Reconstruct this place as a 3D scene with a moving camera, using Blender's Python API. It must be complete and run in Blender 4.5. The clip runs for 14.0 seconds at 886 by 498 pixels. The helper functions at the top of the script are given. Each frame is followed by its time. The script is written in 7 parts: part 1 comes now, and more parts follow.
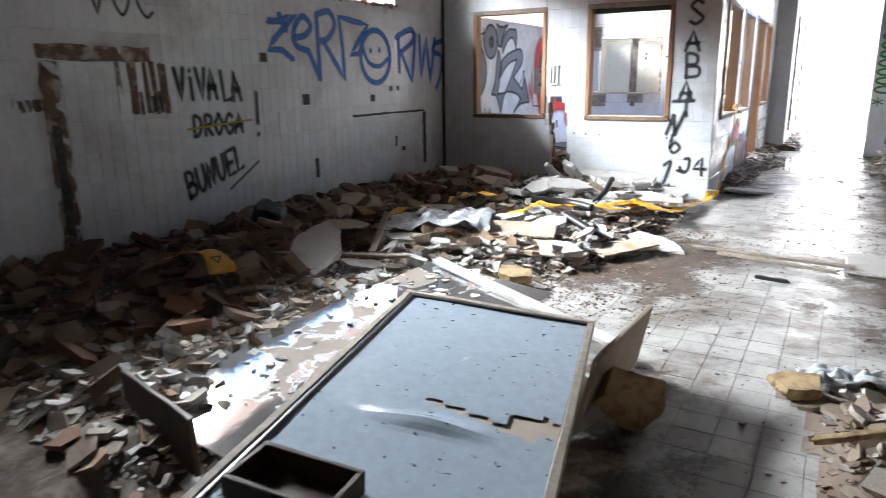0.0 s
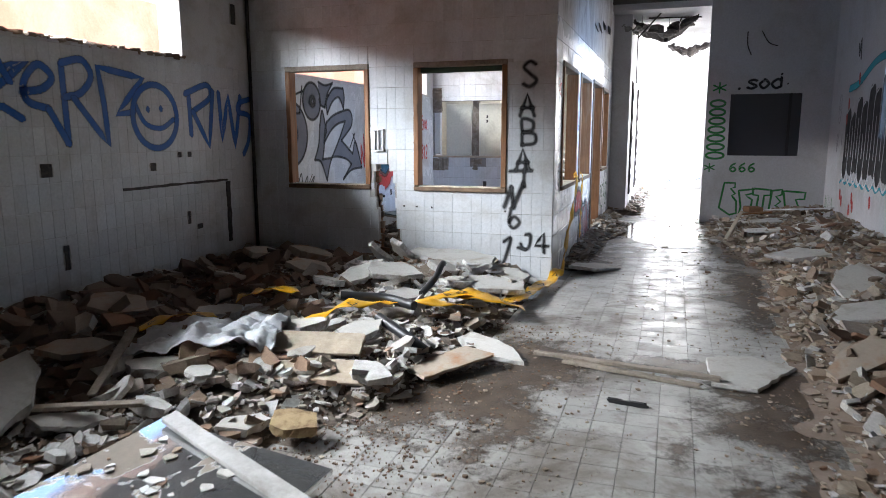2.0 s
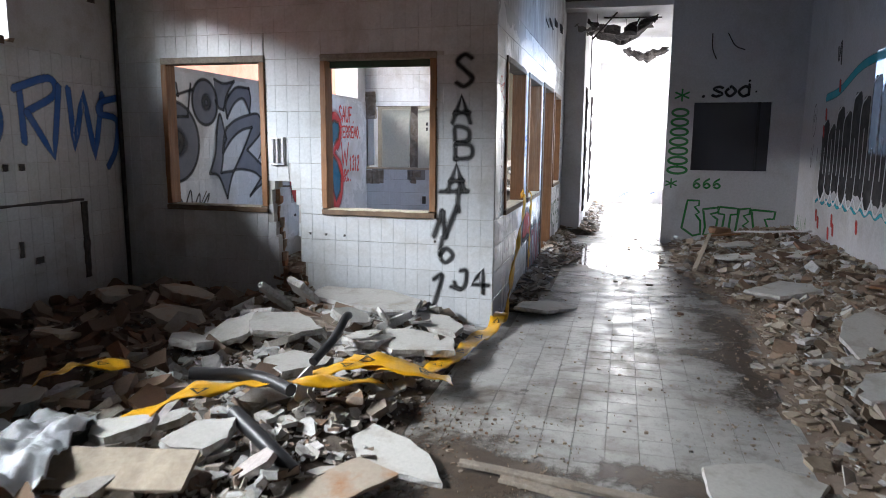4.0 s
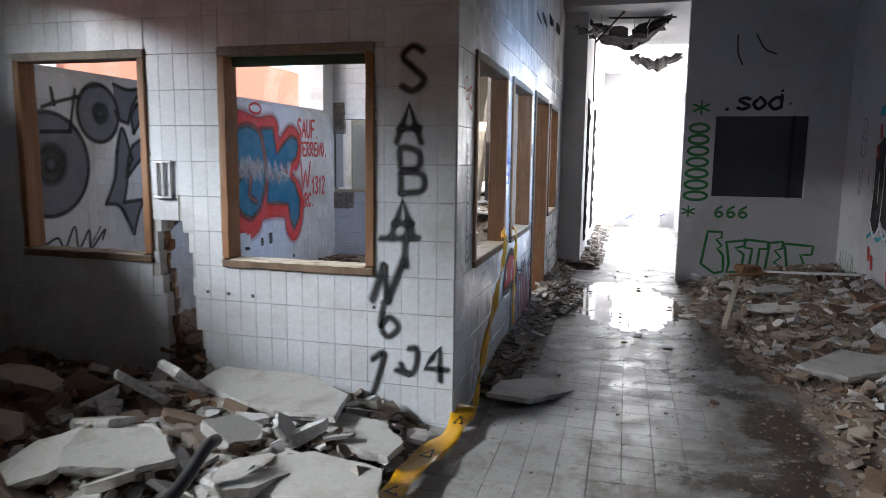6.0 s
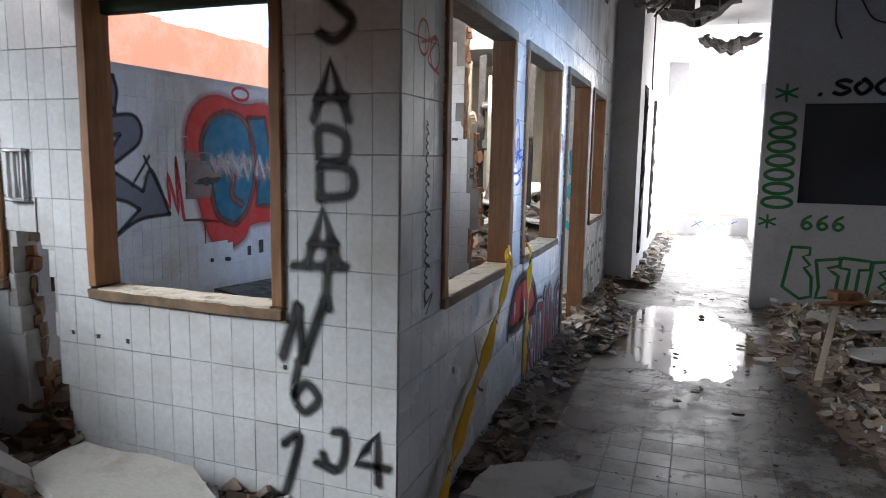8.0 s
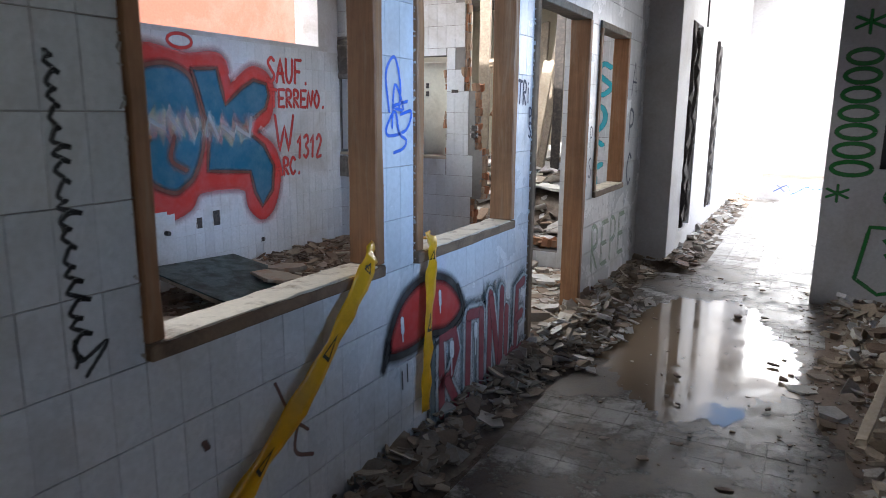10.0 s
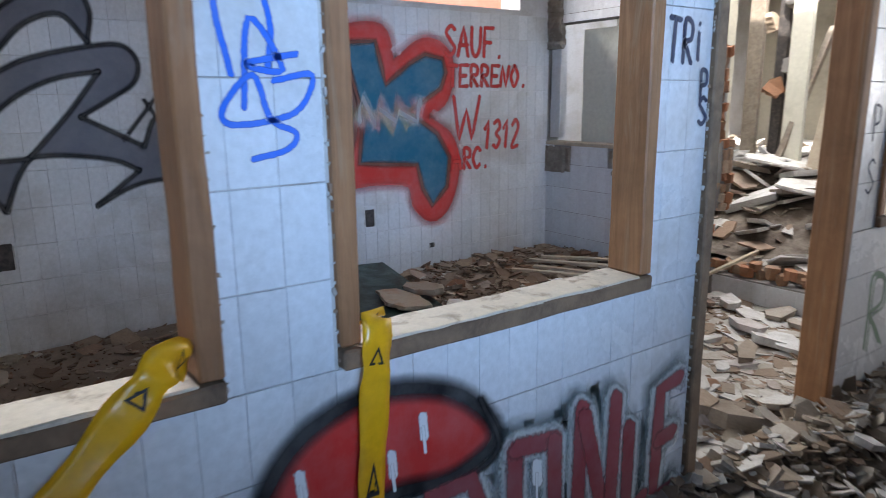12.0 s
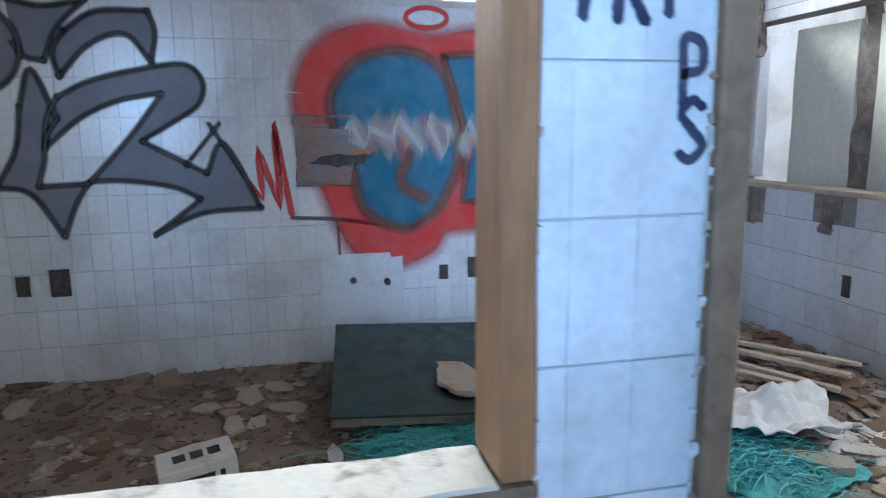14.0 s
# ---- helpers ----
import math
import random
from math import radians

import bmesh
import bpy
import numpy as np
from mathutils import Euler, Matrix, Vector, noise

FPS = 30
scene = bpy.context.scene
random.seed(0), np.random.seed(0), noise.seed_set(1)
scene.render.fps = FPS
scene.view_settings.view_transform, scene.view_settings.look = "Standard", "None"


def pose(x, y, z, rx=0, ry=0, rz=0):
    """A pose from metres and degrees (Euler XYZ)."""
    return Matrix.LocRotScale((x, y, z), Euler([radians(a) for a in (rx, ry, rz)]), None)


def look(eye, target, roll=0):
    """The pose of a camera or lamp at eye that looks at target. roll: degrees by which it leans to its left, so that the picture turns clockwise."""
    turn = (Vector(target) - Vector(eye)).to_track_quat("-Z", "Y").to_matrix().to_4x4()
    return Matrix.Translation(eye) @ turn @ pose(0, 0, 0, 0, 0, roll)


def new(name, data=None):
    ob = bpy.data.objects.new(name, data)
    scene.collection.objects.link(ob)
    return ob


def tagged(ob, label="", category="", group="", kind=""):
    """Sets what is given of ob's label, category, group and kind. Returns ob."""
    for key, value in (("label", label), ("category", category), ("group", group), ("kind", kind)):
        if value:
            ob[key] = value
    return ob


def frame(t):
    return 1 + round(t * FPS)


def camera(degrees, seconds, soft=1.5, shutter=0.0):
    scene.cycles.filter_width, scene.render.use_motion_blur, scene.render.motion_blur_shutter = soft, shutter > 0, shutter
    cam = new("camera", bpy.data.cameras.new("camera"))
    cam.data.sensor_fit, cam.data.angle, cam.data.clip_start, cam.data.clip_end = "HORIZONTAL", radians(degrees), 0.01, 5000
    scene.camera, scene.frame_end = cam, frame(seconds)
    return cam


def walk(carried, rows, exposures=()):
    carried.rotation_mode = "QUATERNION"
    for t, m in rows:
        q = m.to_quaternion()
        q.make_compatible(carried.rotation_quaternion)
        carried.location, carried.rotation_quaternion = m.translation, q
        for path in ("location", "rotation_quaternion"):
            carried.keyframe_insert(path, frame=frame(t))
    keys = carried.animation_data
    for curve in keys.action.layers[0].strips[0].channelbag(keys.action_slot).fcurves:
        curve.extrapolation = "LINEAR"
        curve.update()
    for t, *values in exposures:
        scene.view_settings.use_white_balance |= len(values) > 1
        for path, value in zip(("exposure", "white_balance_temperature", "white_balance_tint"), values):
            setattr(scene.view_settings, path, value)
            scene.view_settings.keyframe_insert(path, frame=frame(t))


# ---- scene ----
cam = camera(66.5, 14.0, 0.65, 0.35)
EXPO = 2.7
PATH = [
    (0, (-0.299, 0.498, 1.315), (-1.282, 2.17, 0.827), -0.7),
    (0.5, (-0.301, 0.727, 1.376), (-1.103, 2.491, 0.881), -0.3),
    (1, (-0.331, 1.02, 1.435), (-1.039, 2.853, 1.061), -0.1),
    (1.5, (-0.358, 1.393, 1.382), (-0.996, 3.257, 1.038), -0.2),
    (2, (-0.432, 1.784, 1.39), (-1.064, 3.652, 1.059), -0.1),
    (2.5, (-0.551, 2.141, 1.391), (-1.18, 4.01, 1.058), -0.0),
    (3, (-0.554, 2.387, 1.378), (-1.123, 4.277, 1.059), -0.2),
    (3.2, (-0.504, 2.538, 1.364), (-1.035, 4.439, 1.042), -0.2),
    (5.3, (-0.725, 4.157, 1.522), (-1.217, 6.076, 1.249), 0.8),
    (5.5, (-0.721, 4.318, 1.5), (-1.227, 6.233, 1.227), 0.7),
    (6, (-0.633, 4.717, 1.496), (-1.146, 6.631, 1.227), 0.7),
    (6.5, (-0.486, 5.181, 1.477), (-1.005, 7.094, 1.212), 0.7),
    (7, (-0.573, 5.628, 1.438), (-1.138, 7.527, 1.164), 0.8),
    (7.5, (-0.609, 5.926, 1.532), (-1.235, 7.807, 1.271), 1.0),
    (8, (-0.559, 6.1, 1.451), (-1.249, 7.958, 1.182), 1.0),
    (8.5, (-0.466, 6.485, 1.422), (-1.171, 8.335, 1.14), 1.0),
    (8.7, (-0.438, 6.641, 1.419), (-1.15, 8.485, 1.118), 1.1),
    (10.8, (0.042, 8.204, 1.479), (-1.075, 9.804, 1.04), -0.3),
    (11, (0.031, 8.399, 1.451), (-1.137, 9.963, 1.013), -0.3),
    (11.5, (-0.084, 8.848, 1.426), (-1.458, 10.236, 0.995), -0.4),
    (12, (-0.239, 9.293, 1.416), (-1.826, 10.428, 0.977), -0.7),
    (12.5, (-0.338, 9.73, 1.395), (-2.036, 10.692, 0.956), -0.8),
    (13, (-0.466, 10.057, 1.459), (-2.294, 10.752, 1.041), -0.2),
    (13.5, (-0.621, 10.341, 1.433), (-2.529, 10.826, 1.081), -0.4),
    (14, (-0.663, 10.632, 1.368), (-2.582, 11.079, 1.023), -0.6),
]
walk(cam, [(t, look(eye, target, roll)) for t, eye, target, roll in PATH],
     [(0, EXPO + 0.95, 6350, 10), (1.0, EXPO + 0.2, 6350, 10), (3.0, EXPO + 0.03, 6350, 10), (5.5, EXPO - 0.45, 6350, 10), (7.5, EXPO - 0.62, 6500, 10), (8.5, EXPO - 0.75, 6500, 10), (11.0, EXPO - 0.42, 6450, 10), (12.0, EXPO - 0.4, 6600, 10), (12.5, EXPO - 0.2, 6250, 5), (13.0, EXPO - 0.4, 6700, 12), (13.5, EXPO + 0.28, 6150, 5), (14, EXPO + 0.06, 5950, 4)])

# ---- light ----
world = bpy.data.worlds.new("sky")
scene.world = world
world.use_nodes = True
wn = world.node_tree
sky = wn.nodes.new("ShaderNodeTexSky")
sky.sky_type, sky.sun_disc = "NISHITA", False
SUN_EL, SUN_AZ = radians(52), radians(150)
sky.sun_elevation, sky.sun_rotation = SUN_EL, SUN_AZ
wn.links.new(sky.outputs[0], wn.nodes["Background"].inputs[0])
wn.nodes["Background"].inputs[1].default_value = 0.12
sun = new("sun", bpy.data.lights.new("sun", "SUN"))
sun.data.energy, sun.data.angle, sun.data.color = 3.2, radians(0.6), (1.0, 0.95, 0.88)
sun_from = Vector((math.sin(SUN_AZ) * math.cos(SUN_EL), math.cos(SUN_AZ) * math.cos(SUN_EL), math.sin(SUN_EL)))
sun.matrix_world = look(sun_from * 30, (0, 0, 0))


def window_light(name, eye, target, w, h, watts, colour, spread):
    d = bpy.data.lights.new(name, "AREA")
    d.shape, d.size, d.size_y, d.energy, d.color = "RECTANGLE", w, h, watts, colour
    d.spread = radians(spread)
    ob = new(name, d)
    ob.matrix_world = look(eye, target)
    return ob


# sky light coming in under the eaves, through the side windows and the open corridor end
window_light("high_window_light", (-6.5, 4.0, 3.55), (-1.8, 4.7, 0.3), 3.5, 0.9, 175, (0.93, 0.97, 1.0), 140)
window_light("high_window_light", (-6.5, 10.9, 3.55), (-2.3, 11.1, 0.5), 4.8, 0.9, 66, (1.0, 0.98, 0.95), 150)
window_light("window_light", (1.95, 9.6, 1.85), (-1.5, 11.2, 1.65), 2.4, 1.0, 8.4, (0.37, 0.60, 1.0), 46)
window_light("corridor_end_light", (-0.18, 21.1, 2.0), (-0.3, 10.0, 0.6), 1.25, 2.8, 24, (1.0, 0.99, 0.97), 170)
# fill lamp added in the roof gap to brighten the ruined room
window_light("ruin_fill_light", (-3.1, 14.65, 3.25), (-3.0, 14.7, 0), 3.0, 1.3, 27, (1.0, 0.97, 0.92), 150)
window_light("window_light", (0.6, 17.7, 1.9), (-1.2, 17.7, 1.5), 4.9, 1.9, 32, (1.0, 0.98, 0.95), 160)

# ---- plan ----
XL, XR = -4.80, 1.78          # outer left wall, right wall
YS, YN, YB = 8.20, 13.46, 13.55   # partition with two windows, far wall, back wall of the second room
XC = -1.50                    # corridor wall
XF, XG = -1.20, 0.45          # far corridor
YE = 20.75                    # corridor end
TOP = 3.70
T = 0.09

# ---- materials ----


def mat(name, base, rough=0.6, metal=0.0, spec=0.5):
    m = bpy.data.materials.new(name)
    m.use_nodes = True
    b = m.node_tree.nodes["Principled BSDF"]
    b.inputs["Base Color"].default_value = (*base, 1)
    b.inputs["Roughness"].default_value = rough
    b.inputs["Metallic"].default_value = metal
    b.inputs["Specular IOR Level"].default_value = spec
    return m


def node(m, kind, **sets):
    n = m.node_tree.nodes.new(kind)
    for key, value in sets.items():
        n.inputs[key.replace("_", " ")].default_value = value
    return n


def link(m, a, b):
    m.node_tree.links.new(a, b)


def coords(m, scale=(1, 1, 1), kind="world"):
    """Places on the surface, in metres: in the world, or on the thing itself."""
    if kind == "world":
        src = m.node_tree.nodes.new("ShaderNodeNewGeometry").outputs["Position"]
    else:
        src = m.node_tree.nodes.new("ShaderNodeTexCoord").outputs["Object"]
    mp = m.node_tree.nodes.new("ShaderNodeMapping")
    mp.inputs["Scale"].default_value = scale
    link(m, src, mp.inputs["Vector"])
    return mp.outputs["Vector"]


def noise_of(m, vec, scale, detail=6, rough=0.6, distort=0.0):
    n = node(m, "ShaderNodeTexNoise", Scale=scale, Detail=detail, Roughness=rough, Distortion=distort)
    link(m, vec, n.inputs["Vector"])
    return n.outputs["Fac"]


def ramp(m, fac, stops):
    r = m.node_tree.nodes.new("ShaderNodeValToRGB")
    el = r.color_ramp.elements
    while len(el) < len(stops):
        el.new(0.5)
    for e, (p, c) in zip(el, stops):
        e.position, e.color = p, (*c, 1) if len(c) == 3 else c
    link(m, fac, r.inputs["Fac"])
    return r.outputs["Color"]


def grey(v):
    return (v, v, v)


def mixed(m, fac, a, b, kind="MIX"):
    n = m.node_tree.nodes.new("ShaderNodeMix")
    n.data_type, n.blend_type = "RGBA", kind
    for sock, value in ((n.inputs[0], fac), (n.inputs[6], a), (n.inputs[7], b)):
        if isinstance(value, (int, float)):
            sock.default_value = value
        elif isinstance(value, tuple):
            sock.default_value = (*value, 1)
        else:
            link(m, value, sock)
    return n.outputs[2]


def bump(m, fac, strength=0.3, dist=0.01):
    n = node(m, "ShaderNodeBump", Strength=strength, Distance=dist)
    link(m, fac, n.inputs["Height"])
    link(m, n.outputs["Normal"], m.node_tree.nodes["Principled BSDF"].inputs["Normal"])


def into(m, sock, value):
    link(m, value, m.node_tree.nodes["Principled BSDF"].inputs[sock])


def dirty(name, base, dirt, rough=0.7, scale=3.0, amount=(0.45, 0.75), grain=60.0, relief=0.3, rnd="", spread=0.12, kind="world", gloss_dirt=0.85):
    """A worn surface: base colour, large stains, fine grain; rnd varies it from piece to piece."""
    m = mat(name, base, rough)
    v = coords(m, kind=kind)
    big = noise_of(m, v, scale, 8, 0.65, 0.4)
    fine = noise_of(m, v, grain, 4, 0.7)
    stain = ramp(m, big, [(amount[0], grey(0)), (amount[1], grey(1))])
    col = mixed(m, stain, base, dirt)
    col = mixed(m, 0.35, col, ramp(m, fine, [(0.25, grey(0.45)), (0.75, grey(1.0))]), "MULTIPLY")
    if rnd:
        if rnd == "object":
            r = m.node_tree.nodes.new("ShaderNodeObjectInfo").outputs["Random"]
        else:
            r = m.node_tree.nodes.new("ShaderNodeNewGeometry").outputs["Random Per Island"]
        col = mixed(m, 1.0, col, ramp(m, r, [(0, grey(1 - spread)), (1, grey(1.0))]), "MULTIPLY")
    into(m, "Base Color", col)
    into(m, "Roughness", ramp(m, stain, [(0, grey(rough)), (1, grey(gloss_dirt))]))
    bump(m, fine, relief, 0.006)
    return m


def rubble_mat(name, stops, rough=0.85, spread=0.5):
    """Broken pieces: each takes its colour by chance from the mix."""
    m = mat(name, (0.5, 0.48, 0.45), rough, 0, 0.3)
    g = m.node_tree.nodes.new("ShaderNodeNewGeometry").outputs["Random Per Island"]
    o = m.node_tree.nodes.new("ShaderNodeObjectInfo").outputs["Random"]
    add = m.node_tree.nodes.new("ShaderNodeMath")
    add.operation = "ADD"
    link(m, g, add.inputs[0])
    link(m, o, add.inputs[1])
    fr = m.node_tree.nodes.new("ShaderNodeMath")
    fr.operation = "FRACT"
    link(m, add.outputs[0], fr.inputs[0])
    col = ramp(m, fr.outputs[0], stops)
    v = coords(m)
    big = noise_of(m, v, 9.0, 8, 0.7, 0.5)
    fine = noise_of(m, v, 90.0, 4, 0.7)
    col = mixed(m, ramp(m, big, [(0.45, grey(0)), (0.72, grey(spread))]), col, (0.16, 0.115, 0.08))
    col = mixed(m, 0.45, col, ramp(m, fine, [(0.25, grey(0.4)), (0.7, grey(1.0))]), "MULTIPLY")
    into(m, "Base Color", col)
    bump(m, fine, 0.5, 0.008)
    return m


TILE = dirty("white_glazed_tile", (0.70, 0.72, 0.75), (0.38, 0.35, 0.31), 0.22, 1.3, (0.48, 0.80), 45, 0.08, "object", 0.10)
TILE_J = dirty("white_glazed_tiles_far", (0.70, 0.72, 0.75), (0.38, 0.35, 0.31), 0.25, 1.3, (0.48, 0.80), 45, 0.08, "island", 0.10)
GROUT = dirty("grey_grout", (0.52, 0.51, 0.50), (0.28, 0.26, 0.23), 0.9, 4)
GROUT_PALE = dirty("pale_grout", (0.64, 0.64, 0.66), (0.44, 0.41, 0.38), 0.9, 3)
# concrete darkened to cut bounced light from the unseen ceiling; header shares it
DARK_CONC = dirty("darkened_concrete", (0.13, 0.125, 0.12), (0.07, 0.065, 0.06), 0.9, 2)
PLASTER = dirty("white_plaster", (0.64, 0.64, 0.66), (0.42, 0.39, 0.36), 0.75, 0.9, (0.5, 0.85), 35, 0.25)
CONCRETE = dirty("grey_concrete", (0.26, 0.25, 0.24), (0.14, 0.12, 0.11), 0.9, 2.2, (0.45, 0.75), 30, 0.6)
BEIGE = dirty("beige_paint", (0.56, 0.52, 0.42), (0.34, 0.30, 0.23), 0.7, 1.5, (0.5, 0.8), 30, 0.2)
BRICK = rubble_mat("broken_brick", [(0, (0.42, 0.17, 0.09)), (0.5, (0.35, 0.2, 0.12)), (1, (0.45, 0.36, 0.28))])
TERRA = dirty("terracotta_render", (0.54, 0.21, 0.13), (0.62, 0.38, 0.29), 0.9, 0.8, (0.45, 0.8), 25, 0.5)
WOOD = mat("orange_brown_wood", (0.36, 0.17, 0.075), 0.6)
WOOD_GREY = mat("weathered_grey_wood", (0.36, 0.31, 0.26), 0.8)
WOOD_PALE = mat("pale_worn_wood", (0.55, 0.47, 0.37), 0.75)
for m, dark in ((WOOD, (0.20, 0.085, 0.03)), (WOOD_GREY, (0.2, 0.16, 0.12)), (WOOD_PALE, (0.42, 0.34, 0.25))):
    base = tuple(m.node_tree.nodes["Principled BSDF"].inputs["Base Color"].default_value)[:3]
    v = coords(m, (18, 18, 1.6) if m is WOOD else (7, 7, 7))
    v2 = coords(m, (34, 34, 1.7) if m is WOOD else (24, 24, 24))
    grain = noise_of(m, v2, 1.2, 7, 0.72, 0.7)
    wear = noise_of(m, v, 1.0, 8, 0.7, 0.6)
    c = mixed(m, ramp(m, grain, [(0.32, grey(0)), (0.72, grey(1))]), base, dark)
    c = mixed(m, 0.6, c, ramp(m, noise_of(m, coords(m), 5.0, 6, 0.7, 0.5), [(0.3, grey(0.5)), (0.65, grey(1.0))]), "MULTIPLY")
    c = mixed(m, ramp(m, wear, [(0.52, grey(0)), (0.74, grey(0.55))]), c, (0.38, 0.29, 0.20))
    into(m, "Base Color", c)
    bump(m, grain, 0.35, 0.004)
GROUT_FLOOR = dirty("dusty_floor_joint", (0.33, 0.32, 0.30), (0.16, 0.135, 0.11), 0.8, 3)
FLOOR = mat("floor_tile", (0.42, 0.42, 0.41), 0.4)
FLOOR_J = mat("floor_tiles_far", (0.42, 0.42, 0.41), 0.4)
for m, which in ((FLOOR, "object"), (FLOOR_J, "island")):
    v = coords(m)
    dirt = noise_of(m, v, 0.9, 9, 0.68, 0.5)
    spots = noise_of(m, v, 6.0, 8, 0.7, 0.3)
    fine = noise_of(m, v, 70, 4, 0.7)
    if which == "object":
        r = m.node_tree.nodes.new("ShaderNodeObjectInfo").outputs["Random"]
    else:
        r = m.node_tree.nodes.new("ShaderNodeNewGeometry").outputs["Random Per Island"]
    c = mixed(m, 1.0, (0.44, 0.43, 0.41), ramp(m, r, [(0, grey(0.78)), (1, grey(1))]), "MULTIPLY")
    c = mixed(m, ramp(m, spots, [(0.5, grey(0)), (0.72, grey(0.8))]), c, (0.2, 0.17, 0.14))
    c = mixed(m, ramp(m, dirt, [(0.50, grey(0)), (0.63, grey(0.92))]), c, (0.10, 0.075, 0.055))
    c = mixed(m, 0.3, c, ramp(m, fine, [(0.3, grey(0.5)), (0.7, grey(1))]), "MULTIPLY")
    into(m, "Base Color", c)
    into(m, "Roughness", ramp(m, spots, [(0.3, grey(0.2)), (0.6, grey(0.55))]))
    bump(m, fine, 0.15, 0.004)
SOIL = dirty("brown_dirt", (0.085, 0.062, 0.047), (0.24, 0.20, 0.165), 0.95, 7, (0.42, 0.66), 45, 1.0)
SOIL2 = dirty("brown_earth", (0.20, 0.145, 0.11), (0.31, 0.25, 0.205), 0.95, 3, (0.4, 0.75), 40, 0.8)
RUB_W = rubble_mat("white_rubble", [(0, (0.68, 0.68, 0.68)), (0.35, (0.58, 0.56, 0.53)), (0.6, (0.44, 0.40, 0.35)), (0.8, (0.30, 0.24, 0.19)), (0.94, (0.34, 0.22, 0.15)), (1, (0.72, 0.72, 0.74))])
RUB_T = rubble_mat("tan_tile_shards", [(0, (0.48, 0.42, 0.34)), (0.4, (0.36, 0.29, 0.22)), (0.8, (0.26, 0.19, 0.14)), (1, (0.56, 0.53, 0.48))])
# browns darkened partly for the left heap's shade, and real brown rubble elsewhere
RUB_B = rubble_mat("brown_rubble", [(0, (0.34, 0.27, 0.21)), (0.3, (0.22, 0.155, 0.115)), (0.65, (0.15, 0.10, 0.07)), (0.88, (0.28, 0.15, 0.09)), (1, (0.55, 0.51, 0.46))])
SLAB = dirty("plaster_slab", (0.66, 0.64, 0.60), (0.40, 0.34, 0.27), 0.85, 5, (0.5, 0.8), 50, 0.5, "object", 0.25, "object")
SLAB_EDGE = dirty("crumbled_plaster", (0.70, 0.69, 0.67), (0.40, 0.35, 0.3), 0.9, 20, (0.45, 0.7), 80, 1.0, "object", 0.2, "object")
FOAM = dirty("yellow_foam", (0.55, 0.40, 0.22), (0.22, 0.13, 0.06), 0.9, 11, (0.45, 0.68), 120, 0.8, "object", 0.2, "object")
CARD = dirty("stained_board", (0.48, 0.40, 0.32), (0.42, 0.20, 0.09), 0.8, 5, (0.5, 0.75), 40, 0.3, "object", 0.2, "object")
TAPE = dirty("yellow_plastic_tape", (0.78, 0.40, 0.012), (0.55, 0.27, 0.012), 0.28, 8, (0.5, 0.8), 30, 0.1)
BLACK = mat("black_plastic", (0.018, 0.018, 0.02), 0.45)
DARK = dirty("near_black_fill", (0.03, 0.03, 0.036), (0.05, 0.05, 0.055), 0.8, 2)
PANE_DARK = mat("dark_grey_panel", (0.045, 0.048, 0.06), 0.35)
SOCKET = dirty("dark_broken_socket", (0.05, 0.045, 0.045), (0.12, 0.1, 0.09), 0.9, 30)
BLUEGREY = dirty("blue_grey_enamel", (0.36, 0.42, 0.48), (0.18, 0.19, 0.2), 0.16, 4, (0.62, 0.75), 25, 0.06)
chips = ramp(BLUEGREY, noise_of(BLUEGREY, coords(BLUEGREY, (1, 1.6, 1)), 26, 2, 0.5, 0.6), [(0.70, grey(0)), (0.72, grey(1))])
into(BLUEGREY, "Base Color", mixed(BLUEGREY, chips, BLUEGREY.node_tree.nodes["Principled BSDF"].inputs["Base Color"].links[0].from_socket, (0.05, 0.045, 0.045)))
MIRROR = dirty("broken_mirror_glass", (0.78, 0.79, 0.80), (0.24, 0.20, 0.165), 0.04, 2.6, (0.55, 0.575), 30, 0.03)
silver = ramp(MIRROR, noise_of(MIRROR, coords(MIRROR), 2.6, 8, 0.65, 0.4), [(0.55, grey(0.92)), (0.575, grey(0.0))])
into(MIRROR, "Metallic", silver)
TEAL = dirty("teal_plastic_mesh", (0.05, 0.36, 0.36), (0.03, 0.22, 0.22), 0.5, 12)
GREEN_MAT = dirty("dark_green_board", (0.014, 0.05, 0.046), (0.06, 0.06, 0.05), 0.35, 6, (0.45, 0.7), 40, 0.3)
CLOTH = dirty("dirty_white_sack", (0.66, 0.64, 0.62), (0.45, 0.38, 0.3), 0.75, 8, (0.55, 0.8), 60, 0.2)
STRAND = dirty("pale_teal_strands", (0.10, 0.46, 0.46), (0.04, 0.28, 0.29), 0.4, 14)
TARP = dirty("grey_plastic_sheet", (0.58, 0.60, 0.63), (0.4, 0.38, 0.35), 0.35, 8, (0.5, 0.8), 40, 0.2)
METAL = mat("dull_metal", (0.45, 0.45, 0.46), 0.4, 0.8)
SHUTTER = dirty("dark_green_blind", (0.03, 0.075, 0.05), (0.05, 0.06, 0.05), 0.6, 5)
WATER = mat("muddy_water", (0.19, 0.14, 0.095), 0.03, 0, 0.6)
v = coords(WATER)
into(WATER, "Roughness", ramp(WATER, noise_of(WATER, v, 5, 5, 0.6), [(0.40, grey(0.015)), (0.62, grey(0.16))]))
bump(WATER, noise_of(WATER, v, 9, 2, 0.5), 0.03, 0.01)


